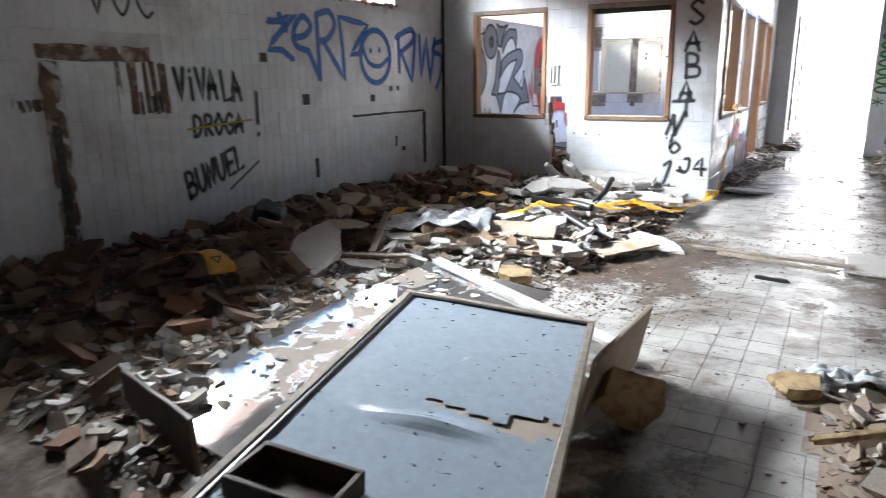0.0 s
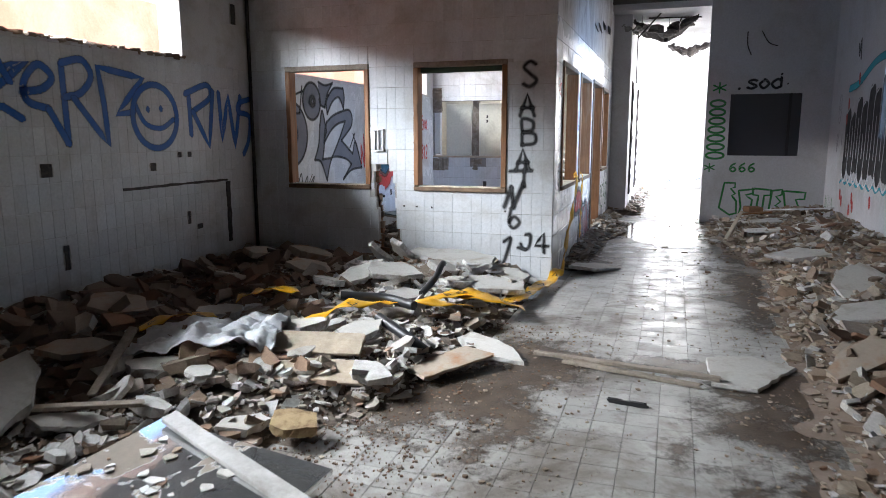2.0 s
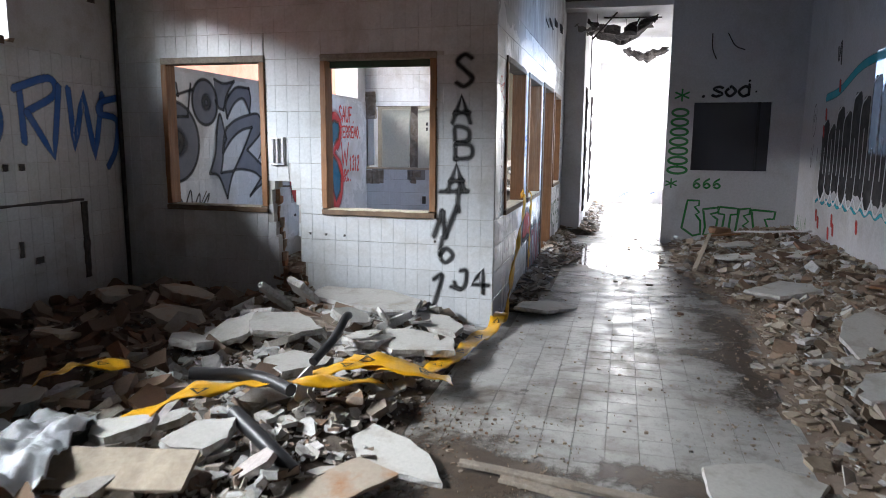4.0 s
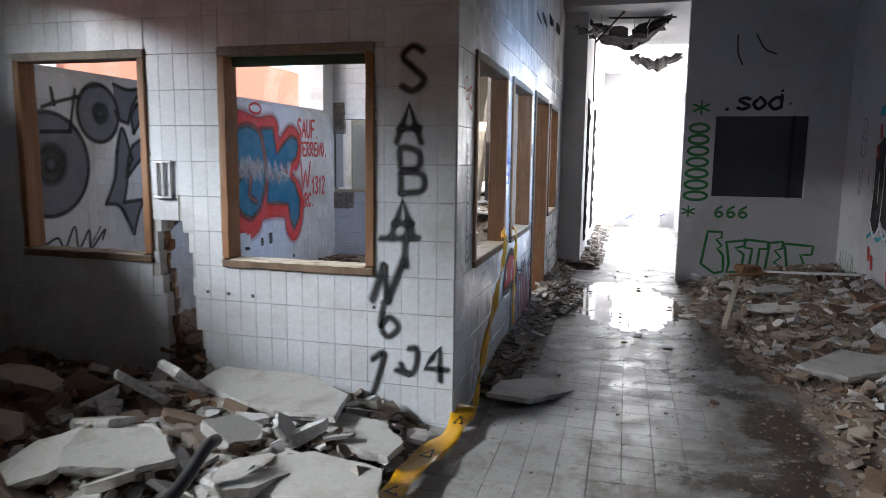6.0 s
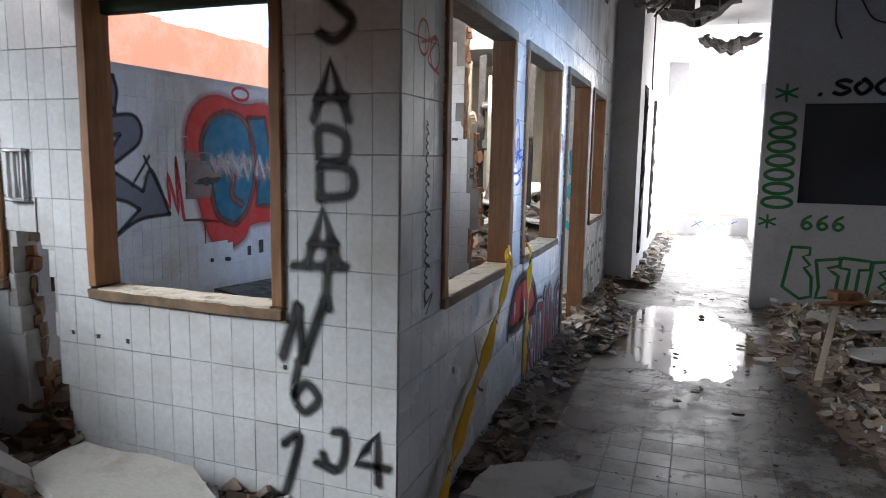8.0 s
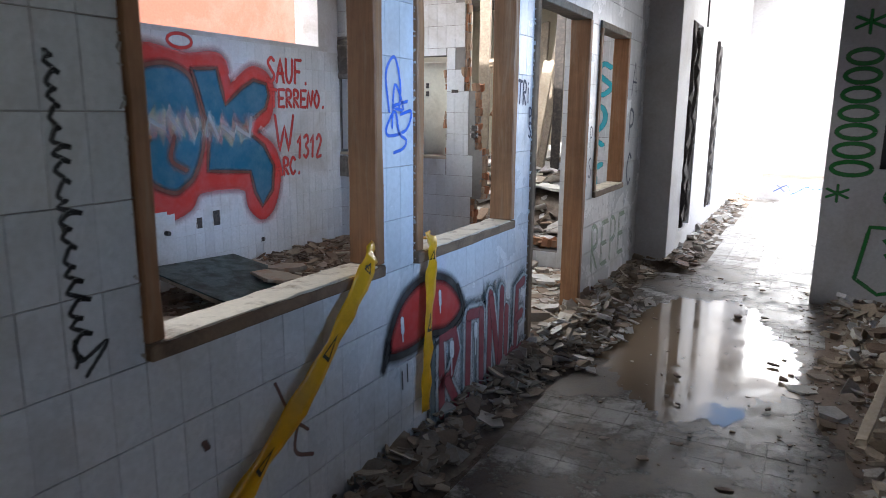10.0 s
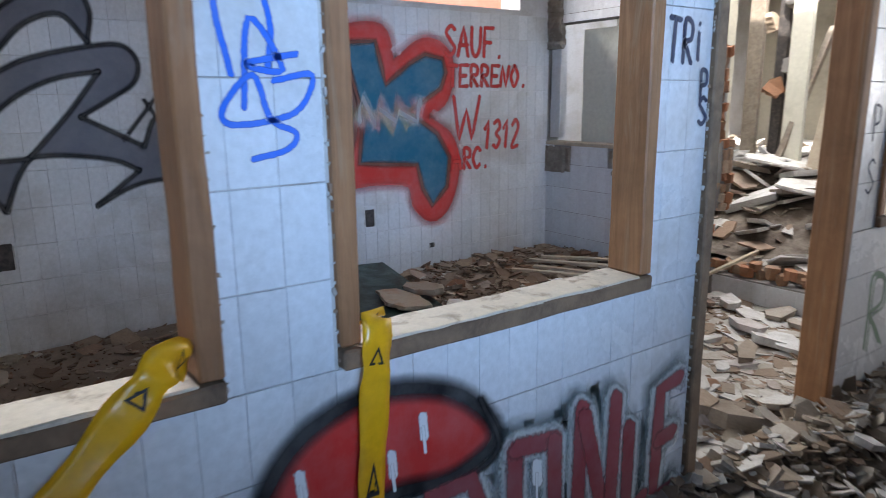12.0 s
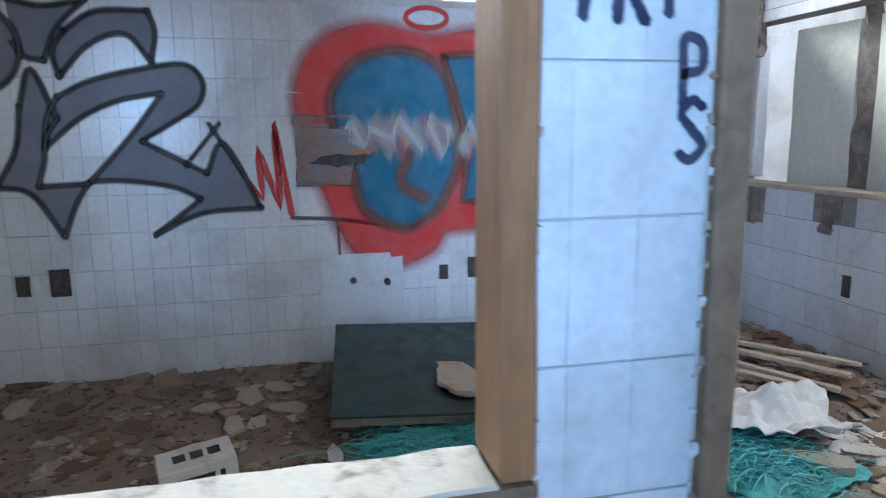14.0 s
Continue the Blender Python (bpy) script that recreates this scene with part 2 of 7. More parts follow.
def paint(name, colour, cover=0.95, soft=False):
    """Spray paint: full in the middle of the stroke, ragged and thin at its rim."""
    m = mat(name, colour, 0.55, 0, 0.3)
    at = m.node_tree.nodes.new("ShaderNodeAttribute")
    at.attribute_name = "rim"
    n = noise_of(m, coords(m), 90, 3, 0.7)
    s = m.node_tree.nodes.new("ShaderNodeMath")
    s.operation = "MULTIPLY_ADD"
    link(m, n, s.inputs[0])
    s.inputs[1].default_value = 0.15 if soft else 0.5
    link(m, at.outputs["Fac"], s.inputs[2])
    into(m, "Alpha", ramp(m, s.outputs[0], [(0.25 if soft else 0.72, grey(cover)), (0.98 if soft else 1.0, grey(0.0))]))
    worn = noise_of(m, coords(m), 6, 6, 0.7)
    into(m, "Base Color", mixed(m, ramp(m, worn, [(0.4, grey(0)), (0.8, grey(0.4))]), colour, tuple(min(1, 0.55 * c + 0.22) for c in colour)))
    return m


P_BLACK = paint("black_spray_paint", (0.012, 0.012, 0.014))
P_BLUE = paint("blue_spray_paint", (0.02, 0.12, 0.46))
P_BRIGHT = paint("bright_blue_marker", (0.015, 0.13, 0.62))
P_NAVY = paint("dark_blue_marker", (0.012, 0.022, 0.06), 0.95)
P_RED = paint("red_spray_paint", (0.55, 0.035, 0.03))
P_CYAN = paint("cyan_spray_paint", (0.02, 0.42, 0.55))
P_TEALB = paint("petrol_blue_spray_paint", (0.008, 0.12, 0.20))
P_GREEN = paint("green_spray_paint", (0.02, 0.22, 0.045), 0.95)
P_PALE = paint("pale_green_spray_paint", (0.28, 0.42, 0.30), 0.5)
P_GREY = paint("grey_spray_paint", (0.15, 0.16, 0.20), 0.92)
P_WHITE = paint("white_spray_paint", (0.75, 0.78, 0.8), 0.9)
P_BROWN = paint("brown_spray_paint", (0.13, 0.045, 0.03), 0.85)
P_YELLOW = paint("yellow_spray_paint", (0.6, 0.42, 0.05), 0.7)
P_BLACK_SOFT = paint("black_spray_mist", (0.012, 0.012, 0.014), 0.97, True)
P_RED_SOFT = paint("red_spray_mist", (0.55, 0.035, 0.03), 0.9, True)
P_BROWN_SOFT = paint("brown_spray_mist", (0.15, 0.05, 0.035), 0.85, True)
GRIME = paint("brown_grime", (0.12, 0.085, 0.06), 0.75)

# ---- building blocks ----


def obj(name, verts, faces, material, parent=None, label="", smooth=False):
    me = bpy.data.meshes.new(name)
    me.from_pydata([tuple(v) for v in verts], [], faces)
    me.update()
    for m in (material if isinstance(material, (list, tuple)) else [material]):
        me.materials.append(m)
    if smooth:
        me.shade_smooth()
    ob = new(name, me)
    ob.parent = parent
    if label:
        ob["label"] = label
    return ob


def part(name, bm, material, parent=None, label=""):
    me = bpy.data.meshes.new(name)
    bm.to_mesh(me)
    bm.free()
    for m in (material if isinstance(material, (list, tuple)) else [material]):
        me.materials.append(m)
    ob = new(name, me)
    ob.parent = parent
    if label:
        ob["label"] = label
    return ob


def thing(name, label, category, group="", kind="", at=(0, 0, 0)):
    ob = new(name)
    ob.location = at
    return tagged(ob, label, category, group, kind)


def box_into(bm, a, b):
    lo, hi = [min(p, q) for p, q in zip(a, b)], [max(p, q) for p, q in zip(a, b)]
    m = Matrix.LocRotScale([(p + q) / 2 for p, q in zip(lo, hi)], None, [q - p for p, q in zip(lo, hi)])
    return bmesh.ops.create_cube(bm, size=1, matrix=m)["verts"]


def worn_box(a, b, bevel=0.004, wobble=0.002, seed=0, cuts=3):
    """A box with softened, slightly uneven edges."""
    bm = bmesh.new()
    box_into(bm, a, b)
    long_axis = max(range(3), key=lambda i: abs(b[i] - a[i]))
    edges = [e for e in bm.edges if abs((e.verts[0].co - e.verts[1].co)[long_axis]) > 1e-6]
    bmesh.ops.subdivide_edges(bm, edges=edges, cuts=cuts)
    rnd = random.Random(seed)
    for v in bm.verts:
        v.co += Vector((rnd.uniform(-1, 1), rnd.uniform(-1, 1), rnd.uniform(-1, 1))) * wobble
    if bevel:
        sharp = [e for e in bm.edges if e.is_manifold and e.calc_face_angle(0) > 1.0]
        bmesh.ops.bevel(bm, geom=sharp, offset=bevel, segments=1, affect="EDGES")
    return bm


class Plane:
    """A wall face: u runs along it, v up; n points into the room."""

    def __init__(self, origin, u, n):
        self.o, self.u, self.n = Vector(origin), Vector(u), Vector(n)

    def at(self, u, v, d=0.0):
        return self.o + self.u * u + Vector((0, 0, v)) + self.n * d


S_WALL = Plane((0, YS, 0), (1, 0, 0), (0, -1, 0))       # u is x
C_WALL = Plane((XC, 0, 0), (0, 1, 0), (1, 0, 0))        # u is y
L_WALL = Plane((XL, 0, 0), (0, 1, 0), (1, 0, 0))        # u is y
N_WALL = Plane((0, YN, 0), (1, 0, 0), (0, -1, 0))
R_WALL = Plane((XR, 0, 0), (0, -1, 0), (-1, 0, 0))      # u is -y
B_WALL = Plane((0, YB, 0), (1, 0, 0), (0, -1, 0))
S_BACK = Plane((0, YS + T, 0), (-1, 0, 0), (0, 1, 0))   # u is -x
C_BACK = Plane((XC - T, 0, 0), (0, -1, 0), (-1, 0, 0))  # u is -y


def wall(name, plane, u0, u1, z0, z1, depth, openings, material, label):
    """A solid wall behind the plane, cut through by openings (u0, u1, z0, z1)."""
    us = sorted({u0, u1, *[min(max(q, u0), u1) for o in openings for q in o[:2]]})
    zs = sorted({z0, z1, *[min(max(q, z0), z1) for o in openings for q in o[2:4]]})
    bm = bmesh.new()
    for ua, ub in zip(us, us[1:]):
        za = None
        for k, (a, b) in enumerate(zip(zs, zs[1:])):
            cu, cz = (ua + ub) / 2, (a + b) / 2
            solid = not any(o[0] < cu < o[1] and o[2] < cz < o[3] for o in openings)
            if solid and za is None:
                za = a
            if za is not None and (not solid or k == len(zs) - 2):
                box_into(bm, plane.at(ua, za, 0), plane.at(ub, b if solid else a, -depth))
                za = None
    ob = part(name, bm, material)
    return tagged(ob, label, "wall", "", "structure")


def clip_rect(r, openings, least=0.012):
    """What is left of a tile beside the openings: its largest straight piece."""
    for o in openings:
        a, b, c, d = r
        if a < o[1] and b > o[0] and c < o[3] and d > o[2]:
            left = [(a, min(b, o[0]), c, d), (max(a, o[1]), b, c, d), (a, b, c, min(d, o[2])), (a, b, max(c, o[3]), d)]
            left = [q for q in left if q[1] - q[0] > least and q[3] - q[2] > least]
            if not left:
                return None
            r = max(left, key=lambda q: (q[1] - q[0]) * (q[3] - q[2]))
    return r


def tile_mesh(name, w, h, d, bevel):
    """A tile with a narrow chamfered rim, its back on the wall."""
    x, y, i, j = w / 2, h / 2, w / 2 - bevel, h / 2 - bevel
    verts = [(-x, -y, 0), (x, -y, 0), (x, y, 0), (-x, y, 0), (-x, -y, d * 0.7), (x, -y, d * 0.7), (x, y, d * 0.7), (-x, y, d * 0.7),
             (-i, -j, d), (i, -j, d), (i, j, d), (-i, j, d)]
    faces = [(0, 1, 5, 4), (1, 2, 6, 5), (2, 3, 7, 6), (3, 0, 4, 7), (4, 5, 9, 8), (5, 6, 10, 9), (6, 7, 11, 10), (7, 4, 8, 11), (8, 9, 10, 11)]
    return verts, faces


TW, TH, GAP, TD = 0.10, 0.205, 0.0024, 0.005
PENDING = []   # tiles are laid last


def tiling(host, plane, u0, u1, z0, z1, openings, near, missing=None, seed=1, tw=TW, th=TH, zbase=0.02, name="tile"):
    PENDING.append((host, plane, u0, u1, z0, z1, openings, near, missing, seed, tw, th, zbase, name))


def lay_tiles(host, plane, u0, u1, z0, z1, openings, near, missing, seed, tw, th, zbase, name):
    rnd = random.Random(seed)
    basis = Matrix((plane.u, Vector((0, 0, 1)), plane.n)).transposed()
    tv, tf = tile_mesh(name, tw - GAP * 0.3, th - GAP * 1.3, TD, 0.001)
    shared = bpy.data.meshes.new(name)
    shared.from_pydata(tv, [], tf)
    shared.materials.append(TILE)
    verts, faces = [], []
    made = 0
    for i in range(math.floor((u0) / tw), math.ceil((u1) / tw)):
        for j in range(math.floor((z0 - zbase) / th), math.ceil((z1 - zbase) / th)):
            r0 = (i * tw, (i + 1) * tw, zbase + j * th, zbase + (j + 1) * th)
            r = (max(r0[0], u0), min(r0[1], u1), max(r0[2], z0), min(r0[3], z1))
            if r[1] - r[0] < 0.012 or r[3] - r[2] < 0.012:
                continue
            r = clip_rect(r, openings)
            if r is None or (missing and missing((r[0] + r[1]) / 2, (r[2] + r[3]) / 2, rnd)):
                continue
            cu, cz = (r[0] + r[1]) / 2, (r[2] + r[3]) / 2
            tilt = Euler((rnd.gauss(0, 0.004), rnd.gauss(0, 0.006), rnd.gauss(0, 0.002))).to_matrix()
            rot = (basis @ tilt).to_4x4()
            m = Matrix.Translation(plane.at(cu, cz, 0.0005 + rnd.uniform(0, 0.0008))) @ rot
            full = r[1] - r[0] > tw - 0.001 and r[3] - r[2] > th - 0.001
            if full and made < 300 and near[0] < cu < near[1] and near[2] < cz < near[3]:
                ob = new(name, shared)
                ob.matrix_world = m
                ob.parent = host
                made += 1
            else:
                qv, qf = tile_mesh(name, r[1] - r[0] - GAP * 0.3, r[3] - r[2] - GAP * 1.3, TD, 0.001)
                k = len(verts)
                verts += [m @ Vector(p) for p in qv]
                faces += [tuple(k + q for q in f) for f in qf]
    if verts:
        ob = obj("tiles", verts, faces, TILE_J, host)
        ob["kind"] = "stuff"


# ---- strokes of paint ----


def smooth_line(pts, n=6, closed=False):
    """A round line through the points (Catmull-Rom)."""
    if len(pts) < 3:
        return [Vector(p) for p in pts]
    p = [Vector(q) for q in pts]
    ext = [p[-1], *p, p[0], p[1]] if closed else [p[0] * 2 - p[1], *p, p[-1] * 2 - p[-2]]
    out = []
    for i in range(1, len(ext) - 2):
        a, b, c, d = ext[i - 1:i + 3]
        for k in range(n):
            t = k / n
            out.append(0.5 * ((2 * b) + (c - a) * t + (2 * a - 5 * b + 4 * c - d) * t * t + (3 * b - a - 3 * c + d) * t ** 3))
    if not closed:
        out.append(p[-1])
    return out


class Paint:
    """Strokes and fills of one colour on one plane, gathered into one mesh."""

    def __init__(self, plane, lift):
        self.plane, self.lift, self.pieces = plane, lift, []
        self.layer, self.held = 0, False

    def begin(self, name):
        self.v, self.f, self.rim = [], [], []
        self.pieces.append((name, self.v, self.f, self.rim))

    def stroke(self, pts, width, round_=True, closed=False):
        line = smooth_line(pts, 6, closed) if round_ else [Vector(p) for p in pts]
        if not round_:
            dense = []
            for a, b in zip(line, line[1:]):
                k = max(1, int((b - a).length / (width * 1.5)))
                dense += [a.lerp(b, i / k) for i in range(k)]
            line = dense + [line[-1]]
        if closed:
            line = line + [line[0]]
        if len(line) < 2:
            return self
        if not self.held:
            self.begin("stroke")
        k0 = len(self.v)
        self.layer += 1
        lift = self.lift + 0.00012 * (self.layer % 9)
        d0, d1 = (line[0] - line[1]).normalized() * width * 0.5, (line[-1] - line[-2]).normalized() * width * 0.5
        if not closed:
            line = [line[0] + d0, *line, line[-1] + d1]
        n = len(line)
        for i, p in enumerate(line):
            d = (line[min(i + 1, n - 1)] - line[max(i - 1, 0)])
            if d.length < 1e-9:
                d = Vector((1, 0))
            s = Vector((-d.y, d.x)).normalized() * width * 0.62
            cap = 1.0 if (not closed and i in (0, n - 1)) else 0.0
            for w in (-1, -0.55, 0, 0.55, 1):
                q = p + s * w
                self.v.append(self.plane.at(q.x, q.y, lift))
                self.rim.append(max(abs(w), cap))
        for i in range(n - 1):
            for j in range(4):
                a = k0 + i * 5 + j
                self.f.append((a, a + 1, a + 6, a + 5))
        return self

    def fill(self, pts, round_=True):
        line = smooth_line(pts, 5, True) if round_ else [Vector(p) for p in pts]
        self.layer += 1
        lift = self.lift + 0.00012 * (self.layer % 9)
        self.begin("fill")
        k0 = len(self.v)
        for p in line:
            self.v.append(self.plane.at(p.x, p.y, lift))
            self.rim.append(0.35)
        self.f.append(tuple(range(k0, k0 + len(line))))
        return self

    def text(self, word, u, z, w, h, width, slant=0.0, gap=0.25, turn=0.0, drop=0.0, wob=0.0):
        """A word in single strokes: w and h are a letter's size. drop: how far each letter sinks below the last."""
        rnd = random.Random(len(word) * 7 + 3)
        self.held = True
        for i, ch in enumerate(word):
            self.begin("letter")
            for line in GLYPH.get(ch, []):
                pts = []
                for x, y in line:
                    x, y = x + rnd.uniform(-wob, wob), y + rnd.uniform(-wob, wob)
                    px, py = i * w * (1 + gap) + x * w + slant * y * h, y * h - i * drop
                    pts.append((u + px * math.cos(turn) - py * math.sin(turn), z + px * math.sin(turn) + py * math.cos(turn)))
                self.stroke(pts, width, ch in ROUND)
        self.held = False
        return self

    def done(self, material, name, label, parent=None):
        """The strokes as parts of one painted thing, or of the parent."""
        root = parent or thing(name, label, "graffiti")
        for nm, v, f, rim in self.pieces:
            if not f:
                continue
            ob = obj(nm, v, f, material, root, label if parent else "")
            at = ob.data.attributes.new("rim", "FLOAT", "POINT")
            at.data.foreach_set("value", rim)
        return root


ROUND = set("SBOCDUJGPR6832Q0beu9")
GLYPH = {}
GLYPH["A"] = [[(0, 0), (0.5, 1), (1, 0)], [(0.1, 0.38), (0.95, 0.38)]]
GLYPH["B"] = [[(0.1, 0), (0.1, 0.5), (0.1, 1), (0.75, 0.92), (0.75, 0.6), (0.15, 0.5)], [(0.15, 0.5), (0.9, 0.42), (0.9, 0.08), (0.1, 0)]]
GLYPH["C"] = [[(0.95, 0.85), (0.5, 1), (0.05, 0.5), (0.5, 0), (0.95, 0.15)]]
GLYPH["D"] = [[(0.1, 0), (0.1, 0.5), (0.1, 1), (0.75, 0.85), (0.9, 0.45), (0.6, 0.08), (0.1, 0)]]
GLYPH["E"] = [[(1, 1), (0.1, 1), (0.1, 0), (1, 0)], [(0.1, 0.5), (0.8, 0.5)]]
GLYPH["F"] = [[(1, 1), (0.1, 1), (0.1, 0)], [(0.1, 0.5), (0.8, 0.5)]]
GLYPH["G"] = [[(0.95, 0.85), (0.5, 1), (0.05, 0.5), (0.5, 0), (0.95, 0.2), (0.95, 0.45), (0.6, 0.45)]]
GLYPH["I"] = [[(0.5, 0), (0.5, 1)]]
GLYPH["i"] = [[(0.5, 0), (0.5, 0.7)], [(0.48, 0.93), (0.54, 0.93)]]
GLYPH["J"] = [[(0.0, 0.35), (0.15, 0.05), (0.5, 0), (0.7, 0.4), (0.7, 1.0), (0.35, 1.0)]]
GLYPH["K"] = [[(0.1, 0), (0.1, 1)], [(0.9, 1), (0.1, 0.45), (0.95, 0)]]
GLYPH["L"] = [[(0.1, 1), (0.1, 0), (0.9, 0.05)]]
GLYPH["N"] = [[(0, 0), (0.15, 1), (0.7, 0), (1, 1)]]
GLYPH["O"] = [[(0.5, 1), (0.05, 0.5), (0.5, 0), (0.95, 0.5), (0.5, 1.0), (0.4, 0.98)]]
GLYPH["P"] = [[(0.15, 0), (0.15, 0.5), (0.15, 1), (0.8, 0.92), (0.8, 0.55), (0.15, 0.45)]]
GLYPH["R"] = [[(0.15, 0), (0.15, 0.5), (0.15, 1), (0.8, 0.92), (0.8, 0.58), (0.2, 0.48), (0.5, 0.3), (0.95, 0)]]
GLYPH["S"] = [[(0.9, 0.88), (0.5, 1), (0.1, 0.78), (0.5, 0.52), (0.95, 0.25), (0.5, 0), (0.05, 0.12)]]
GLYPH["T"] = [[(0, 1), (1, 0.97)], [(0.5, 1), (0.5, 0)]]
GLYPH["U"] = [[(0.05, 1), (0.1, 0.3), (0.5, 0), (0.9, 0.3), (0.95, 1)]]
GLYPH["V"] = [[(0, 1), (0.5, 0), (1, 1)]]
GLYPH["W"] = [[(0, 1), (0.25, 0), (0.5, 0.7), (0.75, 0), (1, 1)]]
GLYPH["Y"] = [[(0, 1), (0.5, 0.5), (1, 1)], [(0.5, 0.5), (0.5, 0)]]
GLYPH["Z"] = [[(0, 0.95), (1, 1), (0.05, 0.02), (1, 0.05)]]
GLYPH["1"] = [[(0.1, 0.7), (0.6, 1), (0.45, 0)]]
GLYPH["2"] = [[(0.05, 0.8), (0.5, 1), (0.9, 0.7), (0.1, 0), (0.95, 0.02)]]
GLYPH["3"] = [[(0.05, 0.9), (0.6, 1), (0.85, 0.75), (0.4, 0.52), (0.9, 0.28), (0.5, 0), (0.05, 0.1)]]
GLYPH["4"] = [[(0.75, 0), (0.7, 1), (0.0, 0.35), (1.1, 0.35)]]
GLYPH["6"] = [[(0.8, 1), (0.25, 0.7), (0.08, 0.25), (0.5, 0), (0.9, 0.25), (0.5, 0.52), (0.1, 0.3)]]
GLYPH["b"] = [[(0.3, 1), (0.15, 0.3), (0.5, 0), (0.95, 0.3), (0.55, 0.58), (0.15, 0.3)]]
GLYPH["!"] = [[(0.5, 1), (0.45, 0.3)], [(0.42, 0.05), (0.48, 0.05)]]
GLYPH["."] = [[(0.4, 0.0), (0.5, 0.02)]]
GLYPH["*"] = [[(0.5, 0.1), (0.5, 0.9)], [(0.05, 0.3), (0.95, 0.7)], [(0.05, 0.7), (0.95, 0.3)]]

# ---- large structure ----
WIN_A, WIN_B = (-4.35, -3.39, 0.84, 2.10), (-2.905, -1.955, 0.84, 2.10)
WIN_C, WIN_D, WIN_E = (8.60, 9.66, 0.84, 2.11), (9.91, 10.95, 0.84, 2.11), (12.50, 13.36, 0.84, 2.11)
DOOR = (11.21, 12.24, -0.05, 2.13)
HOLES = [(-3.33, -3.18, 1.03, 1.1), (-3.36, -3.14, 0.91, 1.03), (-3.35, -3.12, 0.76, 0.91), (-3.33, -3.12, 0.65, 0.76), (-3.31, -3.11, 0.55, 0.65), (-3.31, -3.11, 0.44, 0.55), (-3.31, -3.07, 0.32, 0.44), (-3.31, -3.05, 0.2, 0.32), (-3.3, -3.03, -0.05, 0.2)]
HIGH_1, HIGH_2 = (2.6, 7.15, 2.10, 2.70), (8.4, 13.40, 2.08, 3.12)
BOARD = (0.37, 1.38, 1.07, 2.02)

bm = bmesh.new()
box_into(bm, (-60, -60, -0.30), (60, 70, -0.02))
ground = tagged(part("ground", bm, SOIL2), "dusty bare earth ground around the building", "ground", "", "structure")
bm = bmesh.new()
box_into(bm, (XL - 0.2, -2.6, -0.018), (XR + 0.2, YB + 3.8, -0.0024))
box_into(bm, (XF - 0.2, YB + 3.8, -0.018), (XG + 0.2, YE + 0.2, -0.0024))
floor = tagged(part("floor", bm, GROUT_FLOOR), "grey-white square floor tiles, dirty and wet in places", "floor", "", "structure")

s_open = [WIN_A, WIN_B, *HOLES]
wall_south = wall("wall_partition", S_WALL, XL, XC, -0.02, TOP, T, s_open, GROUT, "white-tiled partition wall with two window openings and a broken hole")
c_open = [WIN_C, WIN_D, DOOR, WIN_E]
wall_corridor = wall("wall_corridor", C_WALL, YS + T, 14.05, -0.02, TOP, T, c_open, GROUT, "white-tiled corridor wall with three window openings and a doorway")
l_open = [HIGH_1, HIGH_2]
wall_left = wall("wall_outer", L_WALL, -2.6, YB + 3.9, -0.02, TOP, 0.25, l_open, GROUT_PALE, "white-tiled outer wall with high window openings")
n_open = [BOARD]
wall_north = wall("wall_north", N_WALL, 0.02, XR, -0.02, TOP, 0.14, n_open, PLASTER, "white-painted wall with a dark recessed panel")
wall_right = wall("wall_right", R_WALL, -YN - 0.14, 2.6, -0.02, TOP, 0.25, [(-10.8, -8.4, 1.35, 2.35)], PLASTER, "white-painted wall covered in a large mural")
# closing wall out of view, in dark concrete to lessen bounced light
wall_rear = wall("wall_rear", Plane((0, -2.6, 0), (-1, 0, 0), (0, 1, 0)), -XR, -XL, -0.02, TOP, 0.25, [], CONCRETE, "plain concrete wall at the rear of the room")
# back wall of the second room, broken away beside its hole
HOLE_B = (-4.60, -3.29, 1.02, 2.0)
b_open = [HOLE_B, (-3.10, -2.10, 1.66, TOP), (-2.98, -2.10, 1.10, 1.66), (-2.90, -2.10, 0.18, 1.10), (-3.02, -2.9, 0.25, 0.62)]
wall_back = wall("wall_back", B_WALL, XL, XC - T, -0.02, TOP, 0.14, b_open, CONCRETE, "white-tiled back wall, broken open down to its hollow bricks")
# far corridor
far_left = Plane((XF, 0, 0), (0, 1, 0), (1, 0, 0))
FAR_1, FAR_2 = (14.67, 15.32, 0.28, 2.35), (16.49, 17.10, 0.28, 2.30)
wall_far_left = wall("wall_far_left", far_left, 14.05, YE, -0.02, 3.4, 0.3, [FAR_1, FAR_2], PLASTER, "bright white corridor wall with two stripped doorways")
far_right = Plane((XG, 0, 0), (0, -1, 0), (-1, 0, 0))
wall_far_right = wall("wall_far_right", far_right, -YE, -YN - 0.14, -0.02, 3.4, 0.2, [(-20.2, -15.2, 0.9, 2.9)], PLASTER, "white corridor wall with a wide window opening")
bm = bmesh.new()
box_into(bm, (XF - 0.3, YE, -0.02), (XG + 0.2, YE + 0.15, 0.36))
box_into(bm, (XF - 0.3, YE, 0.36), (-0.82, YE + 0.15, 3.4))
wall_end = tagged(part("wall_end", bm, PLASTER), "low white parapet and pier where the corridor opens outdoors", "wall", "", "structure")
